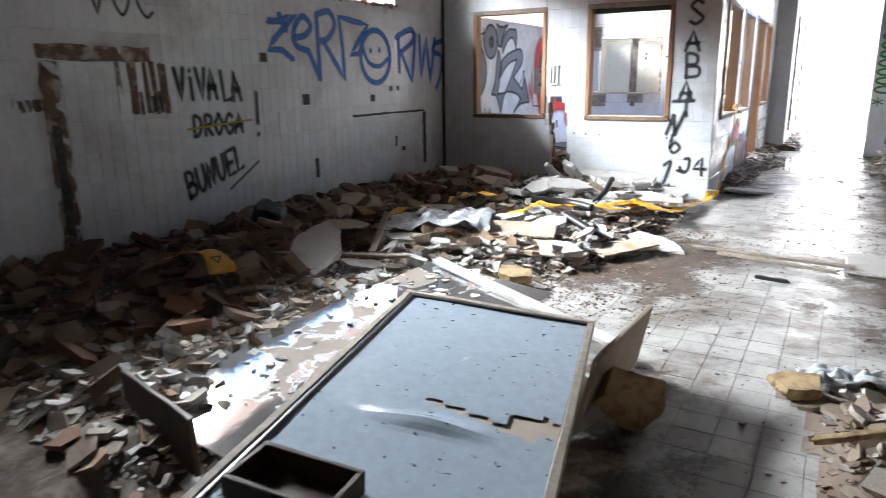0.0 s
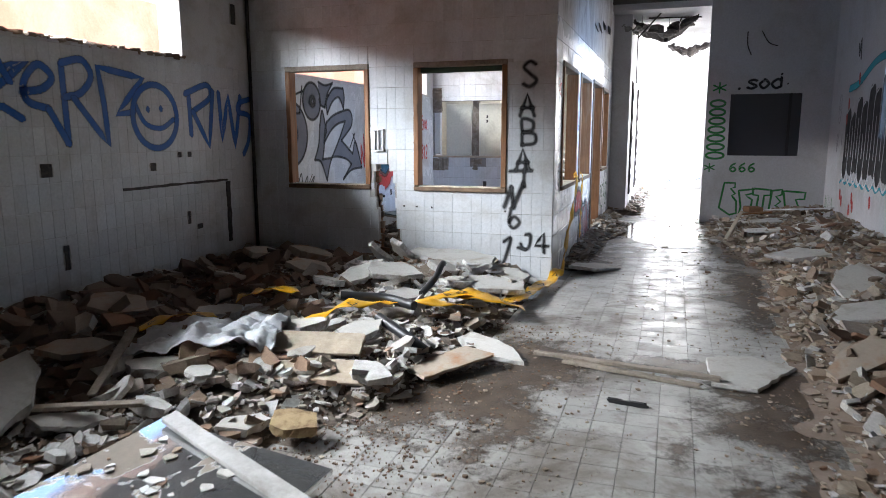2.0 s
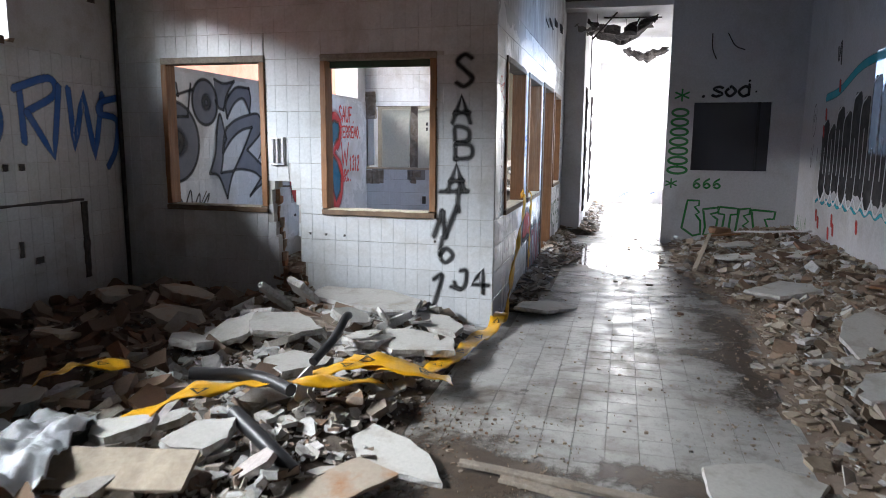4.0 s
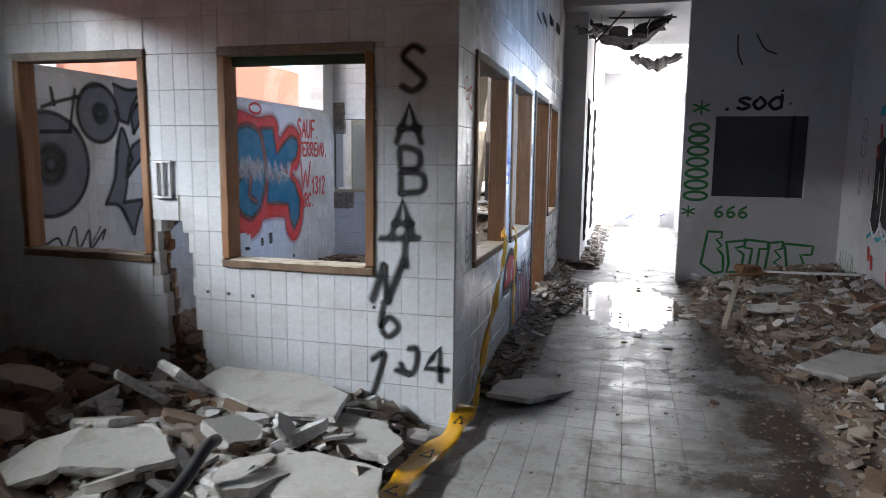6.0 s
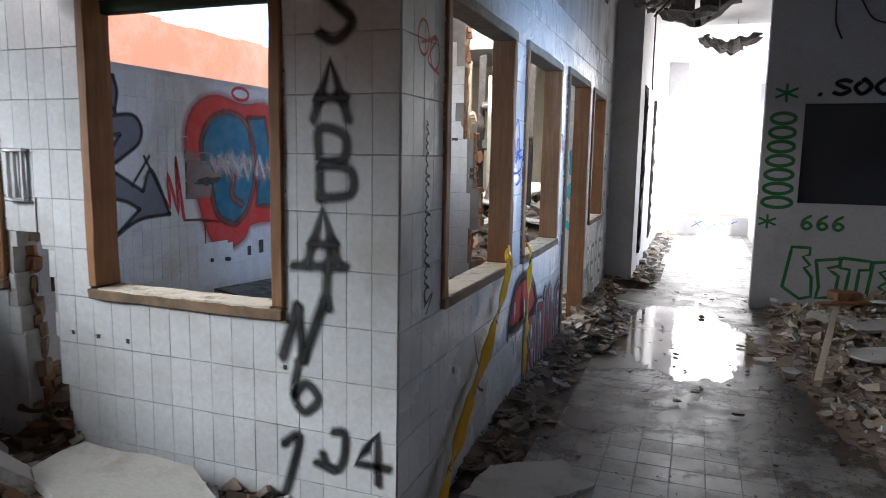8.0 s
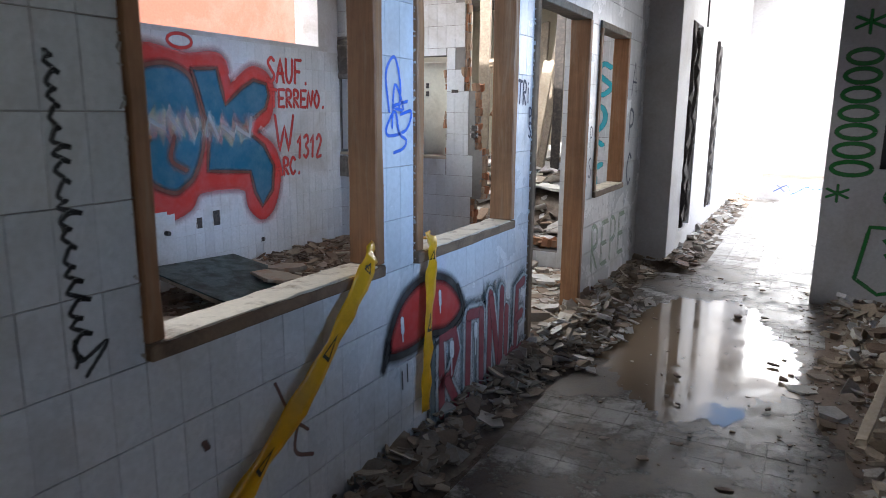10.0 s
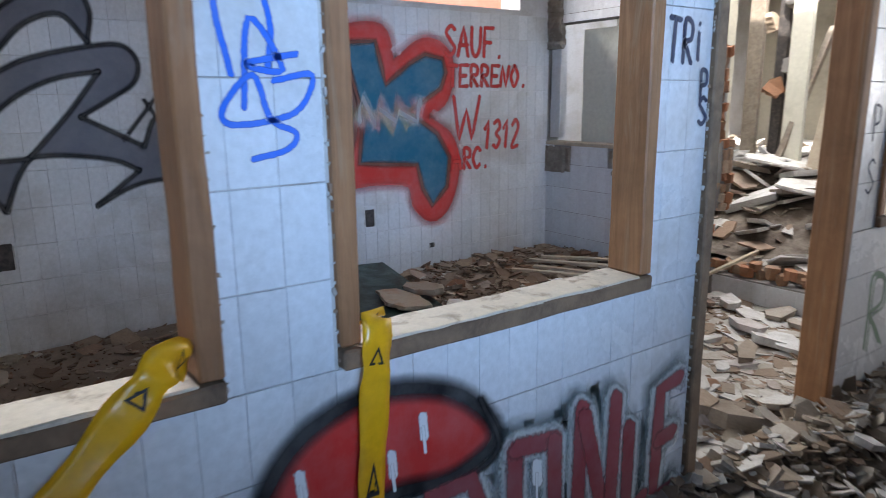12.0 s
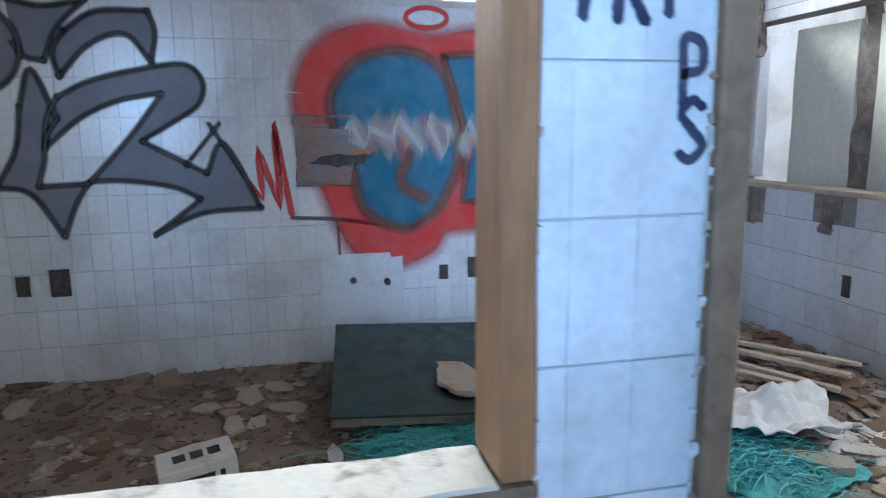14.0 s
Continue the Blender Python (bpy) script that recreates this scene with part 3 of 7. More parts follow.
# rooms behind, closed with plain walls
bm = bmesh.new()
box_into(bm, (XL, YB + 3.6, -0.02), (XF - 0.3, YB + 3.75, 3.0))
tagged(part("wall_behind", bm, BEIGE), "beige painted wall with dark streaks in the ruined room behind", "wall", "", "structure")
bm = bmesh.new()
box_into(bm, (-2.45, YB + 1.9, -0.02), (-2.3, YB + 3.6, 2.9))
box_into(bm, (-4.8, YB + 1.1, -0.02), (-3.62, YB + 1.22, 2.6))
tagged(part("wall_inner", bm, BEIGE), "beige partition standing in the ruined room behind", "wall", "", "structure")
# near-black colour stands in for missing light behind the panel
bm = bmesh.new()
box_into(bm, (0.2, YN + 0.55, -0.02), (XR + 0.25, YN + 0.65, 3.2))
tagged(part("wall_closet", bm, DARK), "wall behind the recessed panel, coloured dark as if unlit", "wall", "", "structure")

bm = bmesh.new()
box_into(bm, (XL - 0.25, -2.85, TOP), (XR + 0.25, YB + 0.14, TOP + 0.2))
tagged(part("ceiling", bm, DARK_CONC), "concrete ceiling slab, darkened to cut bounced light", "ceiling", "", "structure")
bm = bmesh.new()
box_into(bm, (XL - 1.15, 1.0, 3.46), (XL - 0.25, YB + 0.3, 3.56))
tagged(part("ceiling_eaves", bm, CONCRETE), "concrete eaves over the high windows", "eaves", "", "structure")
# unseen canopy added to block sun at the right-hand window
bm = bmesh.new()
box_into(bm, (XR + 0.25, 1.0, 2.75), (XR + 1.5, 11.5, 2.85))
tagged(part("ceiling_canopy", bm, CONCRETE), "unseen concrete canopy added to keep sun out of the window", "canopy", "", "structure")
bm = bmesh.new()
box_into(bm, (XF - 0.3, YB + 0.14, 3.4), (XG + 0.3, 16.9, 3.55))
box_into(bm, (XF - 0.3, 19.6, 3.4), (XG + 0.3, YE + 0.2, 3.55))
tagged(part("ceiling_far", bm, PLASTER), "white corridor ceiling with torn panels", "ceiling", "", "structure")

bm = bmesh.new()
box_into(bm, (XC, YB + 0.05, 3.50), (0.016, YB + 0.135, TOP - 0.002))
tagged(part("wall_header", bm, DARK_CONC), "dark broken header over the mouth of the corridor", "wall", "", "structure")

# unseen roof with a gap, added to hold sky and sun off the ruins
bm = bmesh.new()
box_into(bm, (XL, YB + 0.14, 2.95), (XF - 0.3, YB + 0.35, 3.1))
box_into(bm, (XL, YB + 1.8, 2.95), (XF - 0.3, YB + 3.75, 3.1))
tagged(part("ceiling_ruin", bm, CONCRETE), "unseen concrete roof added over the ruined room to hold back sky", "ceiling", "", "structure")

# neighbouring building seen through the high windows
bm = bmesh.new()
box_into(bm, (-9.3, -12, -0.02), (-9.0, 30, 3.55))
for k in range(60):
    y = -12 + k * 0.7
    box_into(bm, (-9.28, y, 3.55), (-9.02, y + 0.7, 3.55 + 0.07 * noise.noise(Vector((k * 0.7, 0, 3)))+0.08))
neighbour = tagged(part("wall_neighbour", bm, TERRA), "sunlit terracotta-coloured wall of the building next door", "wall", "", "structure")
bm = worn_box((-8.98, 12.6, 0), (-8.8, 13.1, 4.2), 0.01, 0.004)
tagged(part("wall_pier", bm, PLASTER), "white render pier on the neighbouring wall", "wall", "", "structure")

# ---- window frames and door posts ----


def frame_member(plane, a, b, z0, z1, out, back, material, parent, name, seed):
    bm = worn_box(plane.at(a, z0, out), plane.at(b, z1, -back), 0.005, 0.0022, seed, 7)
    return part(name, bm, material, parent)


SILL_WOOD = dirty("dark_sill_wood", (0.22, 0.14, 0.085), (0.10, 0.065, 0.045), 0.7, 7, (0.45, 0.7), 60, 0.4)
SILL_TOP = dirty("pale_sill_paint", (0.66, 0.59, 0.48), (0.22, 0.16, 0.11), 0.6, 14, (0.50, 0.72), 50, 0.3)


def window(name, plane, o, label, seed, w=0.05):
    t = thing(name, label, "window frame", "wooden frames of the partition", "structure")
    a, b, z0, z1 = o
    frame_member(plane, a, a + w, z0 + w, z1 - w, 0.022, T + 0.015, WOOD, t, "jamb", seed)
    frame_member(plane, b - w, b, z0 + w, z1 - w, 0.022, T + 0.015, WOOD, t, "jamb", seed + 1)
    frame_member(plane, a, b, z1 - w, z1, 0.024, T + 0.015, WOOD_GREY, t, "head", seed + 2)
    s = frame_member(plane, a, b, z0, z0 + w - 0.006, 0.03, T + 0.02, SILL_WOOD, t, "sill", seed + 3)
    s["label"] = "brown wooden sill with a pale worn top"
    bm = worn_box(plane.at(a + w + 0.004, z0 + w - 0.012, 0.026), plane.at(b - w - 0.004, z0 + w, -T - 0.014), 0.003, 0.0025, seed + 4, 14)
    part("sill_top", bm, SILL_TOP, s, "pale worn upper face")
    return t


window("window_1", S_WALL, WIN_A, "orange-brown wooden window frame without glass", 10)
wb = window("window_2", S_WALL, WIN_B, "orange-brown wooden window frame with a green blind remnant", 20)
part("blind", worn_box(S_WALL.at(-2.88, 2.0, -0.06), S_WALL.at(-2.0, 2.08, -0.10), 0.004, 0.002, 3), SHUTTER, wb, "dark green rolled blind")
window("window_3", C_WALL, WIN_C, "orange-brown wooden window frame with a worn sill", 30)
window("window_4", C_WALL, WIN_D, "orange-brown wooden window frame with a worn sill", 40)
window("window_5", C_WALL, WIN_E, "orange-brown wooden window frame far along the corridor", 50)
door = thing("door_1", "stripped wooden door frame without its door", "door frame", "", "structure")
frame_member(C_WALL, DOOR[0], DOOR[0] + 0.05, 0.0, 2.08, 0.022, T + 0.015, SILL_WOOD, door, "jamb", 61)
frame_member(C_WALL, DOOR[1] - 0.055, DOOR[1], 0.0, 2.08, 0.03, T + 0.02, WOOD, door, "jamb", 62)
frame_member(C_WALL, DOOR[0], DOOR[1], 2.08, 2.13, 0.024, T + 0.015, WOOD_GREY, door, "head", 63)
for o in (FAR_1, FAR_2):
    t = thing("door_2" if o is FAR_1 else "door_3", "dark splintered doorway frame in the bright corridor", "door frame", "", "structure")
    for i, (a, b) in enumerate(((o[0], o[0] + 0.10), (o[1] - 0.07, o[1]))):
        part("jamb", worn_box(far_left.at(a, 0.30, 0.03 - 0.05 * i), far_left.at(b, 2.33, -0.25), 0.006, 0.022, int(a * 10), 22), SOCKET, t)
    bm = bmesh.new()
    box_into(bm, far_left.at(o[0] + 0.10, 0.29, -0.20), far_left.at(o[1] - 0.07, 2.32, -0.24))
    part("backing", bm, CONCRETE, t, "grey masonry at the back of the torn slot")
# recessed dark panel in the north wall
panel = thing("wall_panel", "dark grey panel recessed in the white wall", "panel")
part("board", worn_box(N_WALL.at(BOARD[0], BOARD[2], -0.06), N_WALL.at(BOARD[1], BOARD[3], -0.09), 0.002, 0.001, 5), PANE_DARK, panel)
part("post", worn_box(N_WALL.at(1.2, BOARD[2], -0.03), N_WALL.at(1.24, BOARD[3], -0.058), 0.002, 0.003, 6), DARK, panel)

# streaked plaster over the corridor tiles, an added white backdrop for the glare outdoors
STREAKED = dirty("streaked_plaster", (0.60, 0.60, 0.61), (0.24, 0.21, 0.19), 0.6, 1.6, (0.46, 0.72), 30, 0.3)
streak = ramp(STREAKED, noise_of(STREAKED, coords(STREAKED, (9, 9, 0.5)), 1.6, 6, 0.7, 0.2), [(0.45, grey(1.0)), (0.72, grey(0.45))])
into(STREAKED, "Base Color", mixed(STREAKED, 1.0, STREAKED.node_tree.nodes["Principled BSDF"].inputs["Base Color"].links[0].from_socket, streak, "MULTIPLY"))
part("plaster_band", worn_box(C_WALL.at(YS + 0.005, 2.482, 0.007), C_WALL.at(14.045, TOP - 0.004, 0.0005), 0.002, 0.0015, 21, 40), STREAKED, wall_corridor, "grey streaked plaster over the tiles")
bm = bmesh.new()
box_into(bm, (-9, YE + 6.0, -0.02), (9, YE + 6.2, 6.5))
tagged(part("wall_courtyard", bm, PLASTER), "added white backdrop catching the sun, for the glare outdoors", "wall", "", "structure")

# tiles over the walls


def gone_south(u, z, rnd):
    return rnd.random() < 0.004


def gone_left(u, z, rnd):
    if 2.95 < u < 3.2 and z < 1.55:
        return True                                  # stripped pipe chase
    if 3.0 < u < 3.9 and 1.42 < z < 1.6:
        return True
    if 3.72 < u < 4.05 and 1.0 < z < 1.6:
        return rnd.random() < 0.8
    if 10.72 < u < 11.06 and 1.03 < z < 1.45:
        return True
    if z > 2.0 and rnd.random() < 0.5:
        return True
    return rnd.random() < 0.004


def gone_back(u, z, rnd):
    if -3.35 < u < -3.0 and z > 1.66:
        return u > -3.12 + 0.05 * math.sin(z * 9)
    if (-4.76 < u < -4.6 or -4.5 < u < -4.28) and 0.75 < z < 1.02:
        return True
    if (-3.86 < u < -3.65) and 0.8 < z < 1.02:
        return True
    return u < -4.6 and z > 0.75 and rnd.random() < 0.7


tiling(wall_south, S_WALL, XL, XC, 0.0, TOP - 0.02, s_open, (-3.0, XC, 0.0, 1.7), gone_south, 2)
tiling(wall_corridor, C_WALL, YS, 14.05, 0.0, 2.48, c_open, (9.6, 12.4, 0.0, 2.2), None, 3)
tiling(wall_left, L_WALL, -2.5, YS, 0.0, 2.09, l_open, (4.4, 8.1, 0.3, 1.2), gone_left, 4)
tiling(wall_back, B_WALL, XL, -2.99, 0.0, 2.75, b_open + [(-3.05, -2.9, 1.1, 1.66)], (-4.8, -3.0, 0.0, 1.0), gone_back, 6)
tiling(wall_back, B_WALL, -2.10, XC - T, 0.0, 2.75, [], (-2.1, -1.6, 0.6, 2.0), None, 7)
tiling(wall_back, B_WALL, -2.9, -2.10, 0.0, 0.17, [], (0, 0, 0, 0), None, 8)
tiling(wall_corridor, C_BACK, -14.0, -YS - T, 0.0, 2.75, [(-o[1], -o[0], o[2], o[3]) for o in c_open], (0, 0, 0, 0), None, 9)
tiling(wall_south, S_BACK, -XC + T, -XL, 0.0, 2.75, [(-o[1], -o[0], o[2], o[3]) for o in s_open], (0, 0, 0, 0), None, 10)

# bare rendered strip along the high window ledges, brick stumps at the broken edges


def chunk_mesh(rnd, size, thick, n=6, jag=0.25):
    """A broken flat piece: uneven outline, crumbled rim, slightly warped faces."""
    top, bot = [], []
    a0 = rnd.uniform(0, 6.28)
    el = rnd.uniform(0.55, 1.0)
    for i in range(n):
        a = a0 + 6.283 * (i + rnd.uniform(-0.3, 0.3)) / n
        r = size * (1 - jag * rnd.random())
        x, y = r * math.cos(a), r * math.sin(a) * el
        top.append((x, y, thick / 2 + rnd.uniform(-0.15, 0.15) * thick))
        k = 1 - rnd.uniform(-0.05, 0.18)
        bot.append((x * k, y * k, -thick / 2 + rnd.uniform(-0.2, 0.2) * thick))
    verts = top + bot
    faces = [tuple(range(n)), tuple(range(2 * n - 1, n - 1, -1))]
    faces += [(i, n + i, n + (i + 1) % n, (i + 1) % n) for i in range(n)]
    return verts, faces


class Heap:
    """Many small pieces gathered into one mesh."""

    def __init__(self):
        self.v, self.f = [], []

    def add(self, verts, faces, m):
        k = len(self.v)
        self.v += [m @ Vector(p) for p in verts]
        self.f += [tuple(k + i for i in f) for f in faces]

    def done(self, name, label, material, category="rubble", parent=None):
        ob = obj(name, self.v, self.f, material, parent)
        return tagged(ob, label, category, "", "stuff")


rnd = random.Random(11)
hp = Heap()
for (plane, a, b, z) in ((L_WALL, HIGH_1[0], HIGH_1[1], HIGH_1[2]), (L_WALL, HIGH_2[0], HIGH_2[1], HIGH_2[2])):
    u = a
    while u < b:
        s = rnd.uniform(0.04, 0.12)
        for d in (-0.03, -0.12, -0.2):
            v, f = chunk_mesh(rnd, s * 0.7, rnd.uniform(0.02, 0.05), 6)
            hp.add(v, f, Matrix.Translation(plane.at(u + s / 2, z + 0.004, d)) @ Euler((rnd.gauss(0, 0.15), rnd.gauss(0, 0.15), rnd.uniform(0, 6))).to_matrix().to_4x4())
        u += s
hp.done("ledge_rubble", "broken mortar along the ledges of the high windows", RUB_B, "rubble")
hp = Heap()
edges = [*[(S_WALL, h[0], max(h[2], 0), h[3]) for h in HOLES], (B_WALL, -3.29, 1.05, 1.98), (B_WALL, -3.10, 1.66, 2.9), (B_WALL, -2.98, 1.1, 1.66), (B_WALL, -2.90, 0.62, 1.1), (B_WALL, -3.02, 0.25, 0.62)]
for plane, u, z0, z1 in edges:
    z = z0
    while z < z1:
        s = rnd.uniform(0.05, 0.09)
        for d in ((-0.08,) if plane is S_WALL else (-0.03, -0.09)):
            v, f = chunk_mesh(rnd, rnd.uniform(0.025, 0.05), s * 0.9, 6, 0.35)
            hp.add(v, f, Matrix.Translation(plane.at(u + rnd.uniform(-0.015, 0.015), z + s / 2, d)) @ Euler((rnd.gauss(0, 0.1), rnd.gauss(0, 0.1), rnd.uniform(0, 6))).to_matrix().to_4x4())
        z += s
for k in range(16):
    v, f = chunk_mesh(rnd, 0.06, 0.07, 6, 0.3)
    hp.add(v, f, Matrix.Translation((-2.88 + k * 0.05, YB + rnd.uniform(0.03, 0.11), 0.2 + rnd.uniform(0, 0.06))) @ Euler((rnd.gauss(0, 0.2), 0, rnd.uniform(0, 6))).to_matrix().to_4x4())
hp.done("brick_stumps", "broken brown bricks showing at torn wall edges", BRICK, "rubble")

# ---- heaps of rubble ----


def lerp_table(table, x):
    for (a, p), (b, q) in zip(table, table[1:]):
        if a <= x <= b:
            return p + (q - p) * (x - a) / (b - a)
    return table[0][1] if x < table[0][0] else table[-1][1]


LEFT_EDGE = [(-2.5, -1.85), (1.8, -1.85), (2.8, -2.1), (3.9, -2.35), (4.4, -1.9), (4.8, -1.7), (5.6, -1.5), (7.5, -1.52), (8.2, -1.6)]
RIGHT_EDGE = [(-2.5, 0.5), (2.0, 0.2), (2.8, -0.28), (3.6, -0.42), (4.0, 0.05), (5.4, 0.22), (6.9, 0.27), (8.0, 0.32), (9.2, 0.46), (10.2, 0.2), (11.5, 0.0), (13.4, 0.06)]


def smooth01(t):
    t = min(max(t, 0), 1)
    return t * t * (3 - 2 * t)


def heap(x, y):
    """Height of the rubble over the floor."""
    n = noise.noise(Vector((x * 1.3, y * 1.3, 0)))
    n2 = noise.noise(Vector((x * 4.5, y * 4.5, 5)))
    h = 0.0
    if y < YS and x < XC:
        e = lerp_table(LEFT_EDGE, y) + 0.1 * n2
        d = e - x
        h = max(h, (0.10 + 0.06 * n) * smooth01(d / 0.5) + 0.05 * smooth01((d - 0.7) / 1.4) + 0.03 * n2 * smooth01(d / 0.3))
        h += 0.08 * math.exp(-((x + 2.3) ** 2 + (y - 7.6) ** 2) / 0.4) * smooth01(d / 0.3)
    if y < YN and x > -0.6:
        d = x - lerp_table(RIGHT_EDGE, y) + 0.1 * n2
        h = max(h, (0.05 + 0.04 * n) * smooth01(d / 0.4) + 0.24 * smooth01((d - 0.15) / 1.5) + 0.03 * n2 * smooth01(d / 0.3))
    if XC < x < 0 and 8.6 < y < 14.05:
        d = (-1.22 + 0.08 * n2 + 0.12 * math.exp(-(y - 11.9) ** 2 / 0.5)) - x
        h = max(h, 0.09 * smooth01(d / 0.25) * smooth01((y - 8.6) / 0.8))
    if y > 14.05 and x < 0:
        d = -0.92 + 0.08 * n2 - x
        h = max(h, 0.10 * smooth01(d / 0.3))
    return max(h, 0.0)


def room_heap(x, y):
    """Height of the dirt in the second room and the ruins behind it."""
    n = noise.noise(Vector((x * 1.5, y * 1.5, 9)))
    n2 = noise.noise(Vector((x * 5, y * 5, 2)))
    h = 0.015 + 0.012 * n + 0.008 * n2
    h += 0.10 * smooth01((y - 11.3) / 1.2) * smooth01((x + 4.9) / 0.5) * smooth01((-2.9 - x) / 0.6)
    if y > YB + 0.1:
        h = 0.25 + 0.55 * smooth01((y - YB) / 1.5) + 0.1 * n
    return h


def bed(name, label, x0, x1, y0, y1, step, fn, material, limit=0.006):
    nx, ny = int((x1 - x0) / step) + 1, int((y1 - y0) / step) + 1
    idx, verts, faces = {}, [], []
    hs = [[fn(x0 + i * step, y0 + j * step) for i in range(nx)] for j in range(ny)]
    for j in range(ny):
        for i in range(nx):
            x, y, h = x0 + i * step, y0 + j * step, hs[j][i]
            rough = 0.018 * noise.noise(Vector((x * 22, y * 22, 1))) if h > 0.03 else 0
            idx[i, j] = len(verts)
            verts.append((x, y, h + rough - (0.002 if h > 0.006 else -0.0006)))
    for j in range(ny - 1):
        for i in range(nx - 1):
            if max(hs[j][i], hs[j][i + 1], hs[j + 1][i], hs[j + 1][i + 1]) > limit:
                faces.append((idx[i, j], idx[i + 1, j], idx[i + 1, j + 1], idx[i, j + 1]))
    return tagged(obj(name, verts, faces, material, None, "", True), label, "rubble", "", "stuff")


bed("rubble_bed", "brown dust and crushed plaster under the rubble", XL, XC, -2.5, YS, 0.06, heap, SOIL)
bed("rubble_bed", "brown dust and crushed plaster along the right wall", -0.6, XR, -2.5, YN, 0.06, heap, SOIL2)
bed("rubble_bed", "dark crushed plaster along the corridor wall", XC, -0.6, 8.6, YE, 0.06, heap, SOIL)
bed("earth_floor", "brown earth covering the floor of the second room", XL, XC - T, YS + T, YB, 0.06, room_heap, SOIL2)
bed("earth_floor", "pale rubble filling the ruined room behind", XL, XF - 0.3, YB + 0.14, YB + 3.6, 0.08, room_heap, SOIL)


def dust(x, y):
    """Thin films of dirt trodden over the tiles."""
    n = noise.noise(Vector((x * 2.2, y * 2.2, 7))) + 0.5 * noise.noise(Vector((x * 7, y * 7, 3)))
    a = math.exp(-((x + 1.25) ** 2 / 0.25 + (y - 5.4) ** 2 / 0.6))
    b = 0.9 * math.exp(-((x + 0.45) ** 2 / 0.8 + (y - 5.95) ** 2 / 0.03))
    c = math.exp(-((x - 0.15) ** 2 / 0.12 + (y - 4.9) ** 2 / 0.8)) + 0.8 * math.exp(-((x - 0.25) ** 2 / 0.05 + (y - 8) ** 2 / 6))
    d = 0.8 * math.exp(-((x + 1.0) ** 2 / 0.3 + (y - 2.6) ** 2 / 0.5))
    d += 0.5 * math.exp(-((x + 1.65) ** 2 / 0.22 + (y - 4.6) ** 2 / 0.7))
    n += 0.4 * noise.noise(Vector((x * 19, y * 19, 2)))
    wet = 0.72 * smooth01((y - 9.0) / 1.2)
    return 0.85 * (a + b + 1.0 * c + d) + 0.75 * n - 0.35 + wet


FILM = dirty("trodden_dirt", (0.075, 0.052, 0.036), (0.17, 0.13, 0.10), 0.38, 6, (0.45, 0.7), 60, 0.35, gloss_dirt=0.6)
at = FILM.node_tree.nodes.new("ShaderNodeAttribute")
at.attribute_name = "cover"
add = FILM.node_tree.nodes.new("ShaderNodeMath")
add.operation = "MULTIPLY_ADD"
link(FILM, noise_of(FILM, coords(FILM), 28, 8, 0.75, 0.3), add.inputs[0])
add.inputs[1].default_value = 1.1
link(FILM, at.outputs["Fac"], add.inputs[2])
into(FILM, "Alpha", ramp(FILM, add.outputs[0], [(0.62, grey(0)), (1.0, grey(0.9))]))


def film(x0, x1, y0, y1, step):
    nx, ny = int((x1 - x0) / step) + 1, int((y1 - y0) / step) + 1
    verts = [(x0 + i * step, y0 + j * step, 0.0026) for j in range(ny) for i in range(nx)]
    faces = [(j * nx + i, j * nx + i + 1, j * nx + nx + i + 1, j * nx + nx + i) for j in range(ny - 1) for i in range(nx - 1)]
    ob = obj("dirt_film", verts, faces, FILM)
    cover = ob.data.attributes.new("cover", "FLOAT", "POINT")
    cover.data.foreach_set("value", [min(max(dust(v[0], v[1]), 0), 1) for v in verts])
    return tagged(ob, "thin brown dirt trodden over the floor tiles", "dirt", "", "stuff")


film(-2.4, 0.9, 1.6, 14.6, 0.05)


def scatter(name, label, count, region, fn, sizes, thick, material, seed, flat=0.35, keep=None, tiles=0.0):
    """Loose small pieces lying on the heap."""
    rnd = random.Random(seed)
    hp = Heap()
    made = 0
    tries = 0
    while made < count and tries < count * 30:
        tries += 1
        x, y = rnd.uniform(region[0], region[1]), rnd.uniform(region[2], region[3])
        h = fn(x, y)
        if keep and not keep(x, y, h, rnd):
            continue
        s = sizes[0] * (sizes[1] / sizes[0]) ** (rnd.random() ** 1.6)
        th = max(0.006, s * rnd.uniform(*thick))
        if rnd.random() < tiles:
            th = 0.007
        v, f = chunk_mesh(rnd, s, th, rnd.choice((4, 5, 5, 6)), 0.4)
        tilt = flat * (0.3 if h < 0.02 else 1)
        rot = Euler((rnd.gauss(0, tilt), rnd.gauss(0, tilt), rnd.uniform(0, 6.28))).to_matrix().to_4x4()
        hp.add(v, f, Matrix.Translation((x, y, h + th * 0.45 + (0.25 * s * tilt if h > 0.02 else 0))) @ rot)
        made += 1
    return hp.done(name, label, material)


def on_heap(x, y, h, rnd):
    return h > 0.035 or (h > 0.005 and rnd.random() < 0.5)


def pale_zone(x, y):
    """Share of pale plaster: high on the lit side, low where brown paints in shade."""
    return smooth01((x + 3.3 + 0.35 * noise.noise(Vector((x, y * 2, 0)))) / 0.6)


scatter("plaster_rubble", "broken white plaster and tile pieces heaped on the floor", 5200, (XL, -1.4, 1.6, YS), heap, (0.010, 0.09), (0.15, 0.5), RUB_W, 21, 0.4, lambda x, y, h, r: on_heap(x, y, h, r) and r.random() < pale_zone(x, y), 0.35)
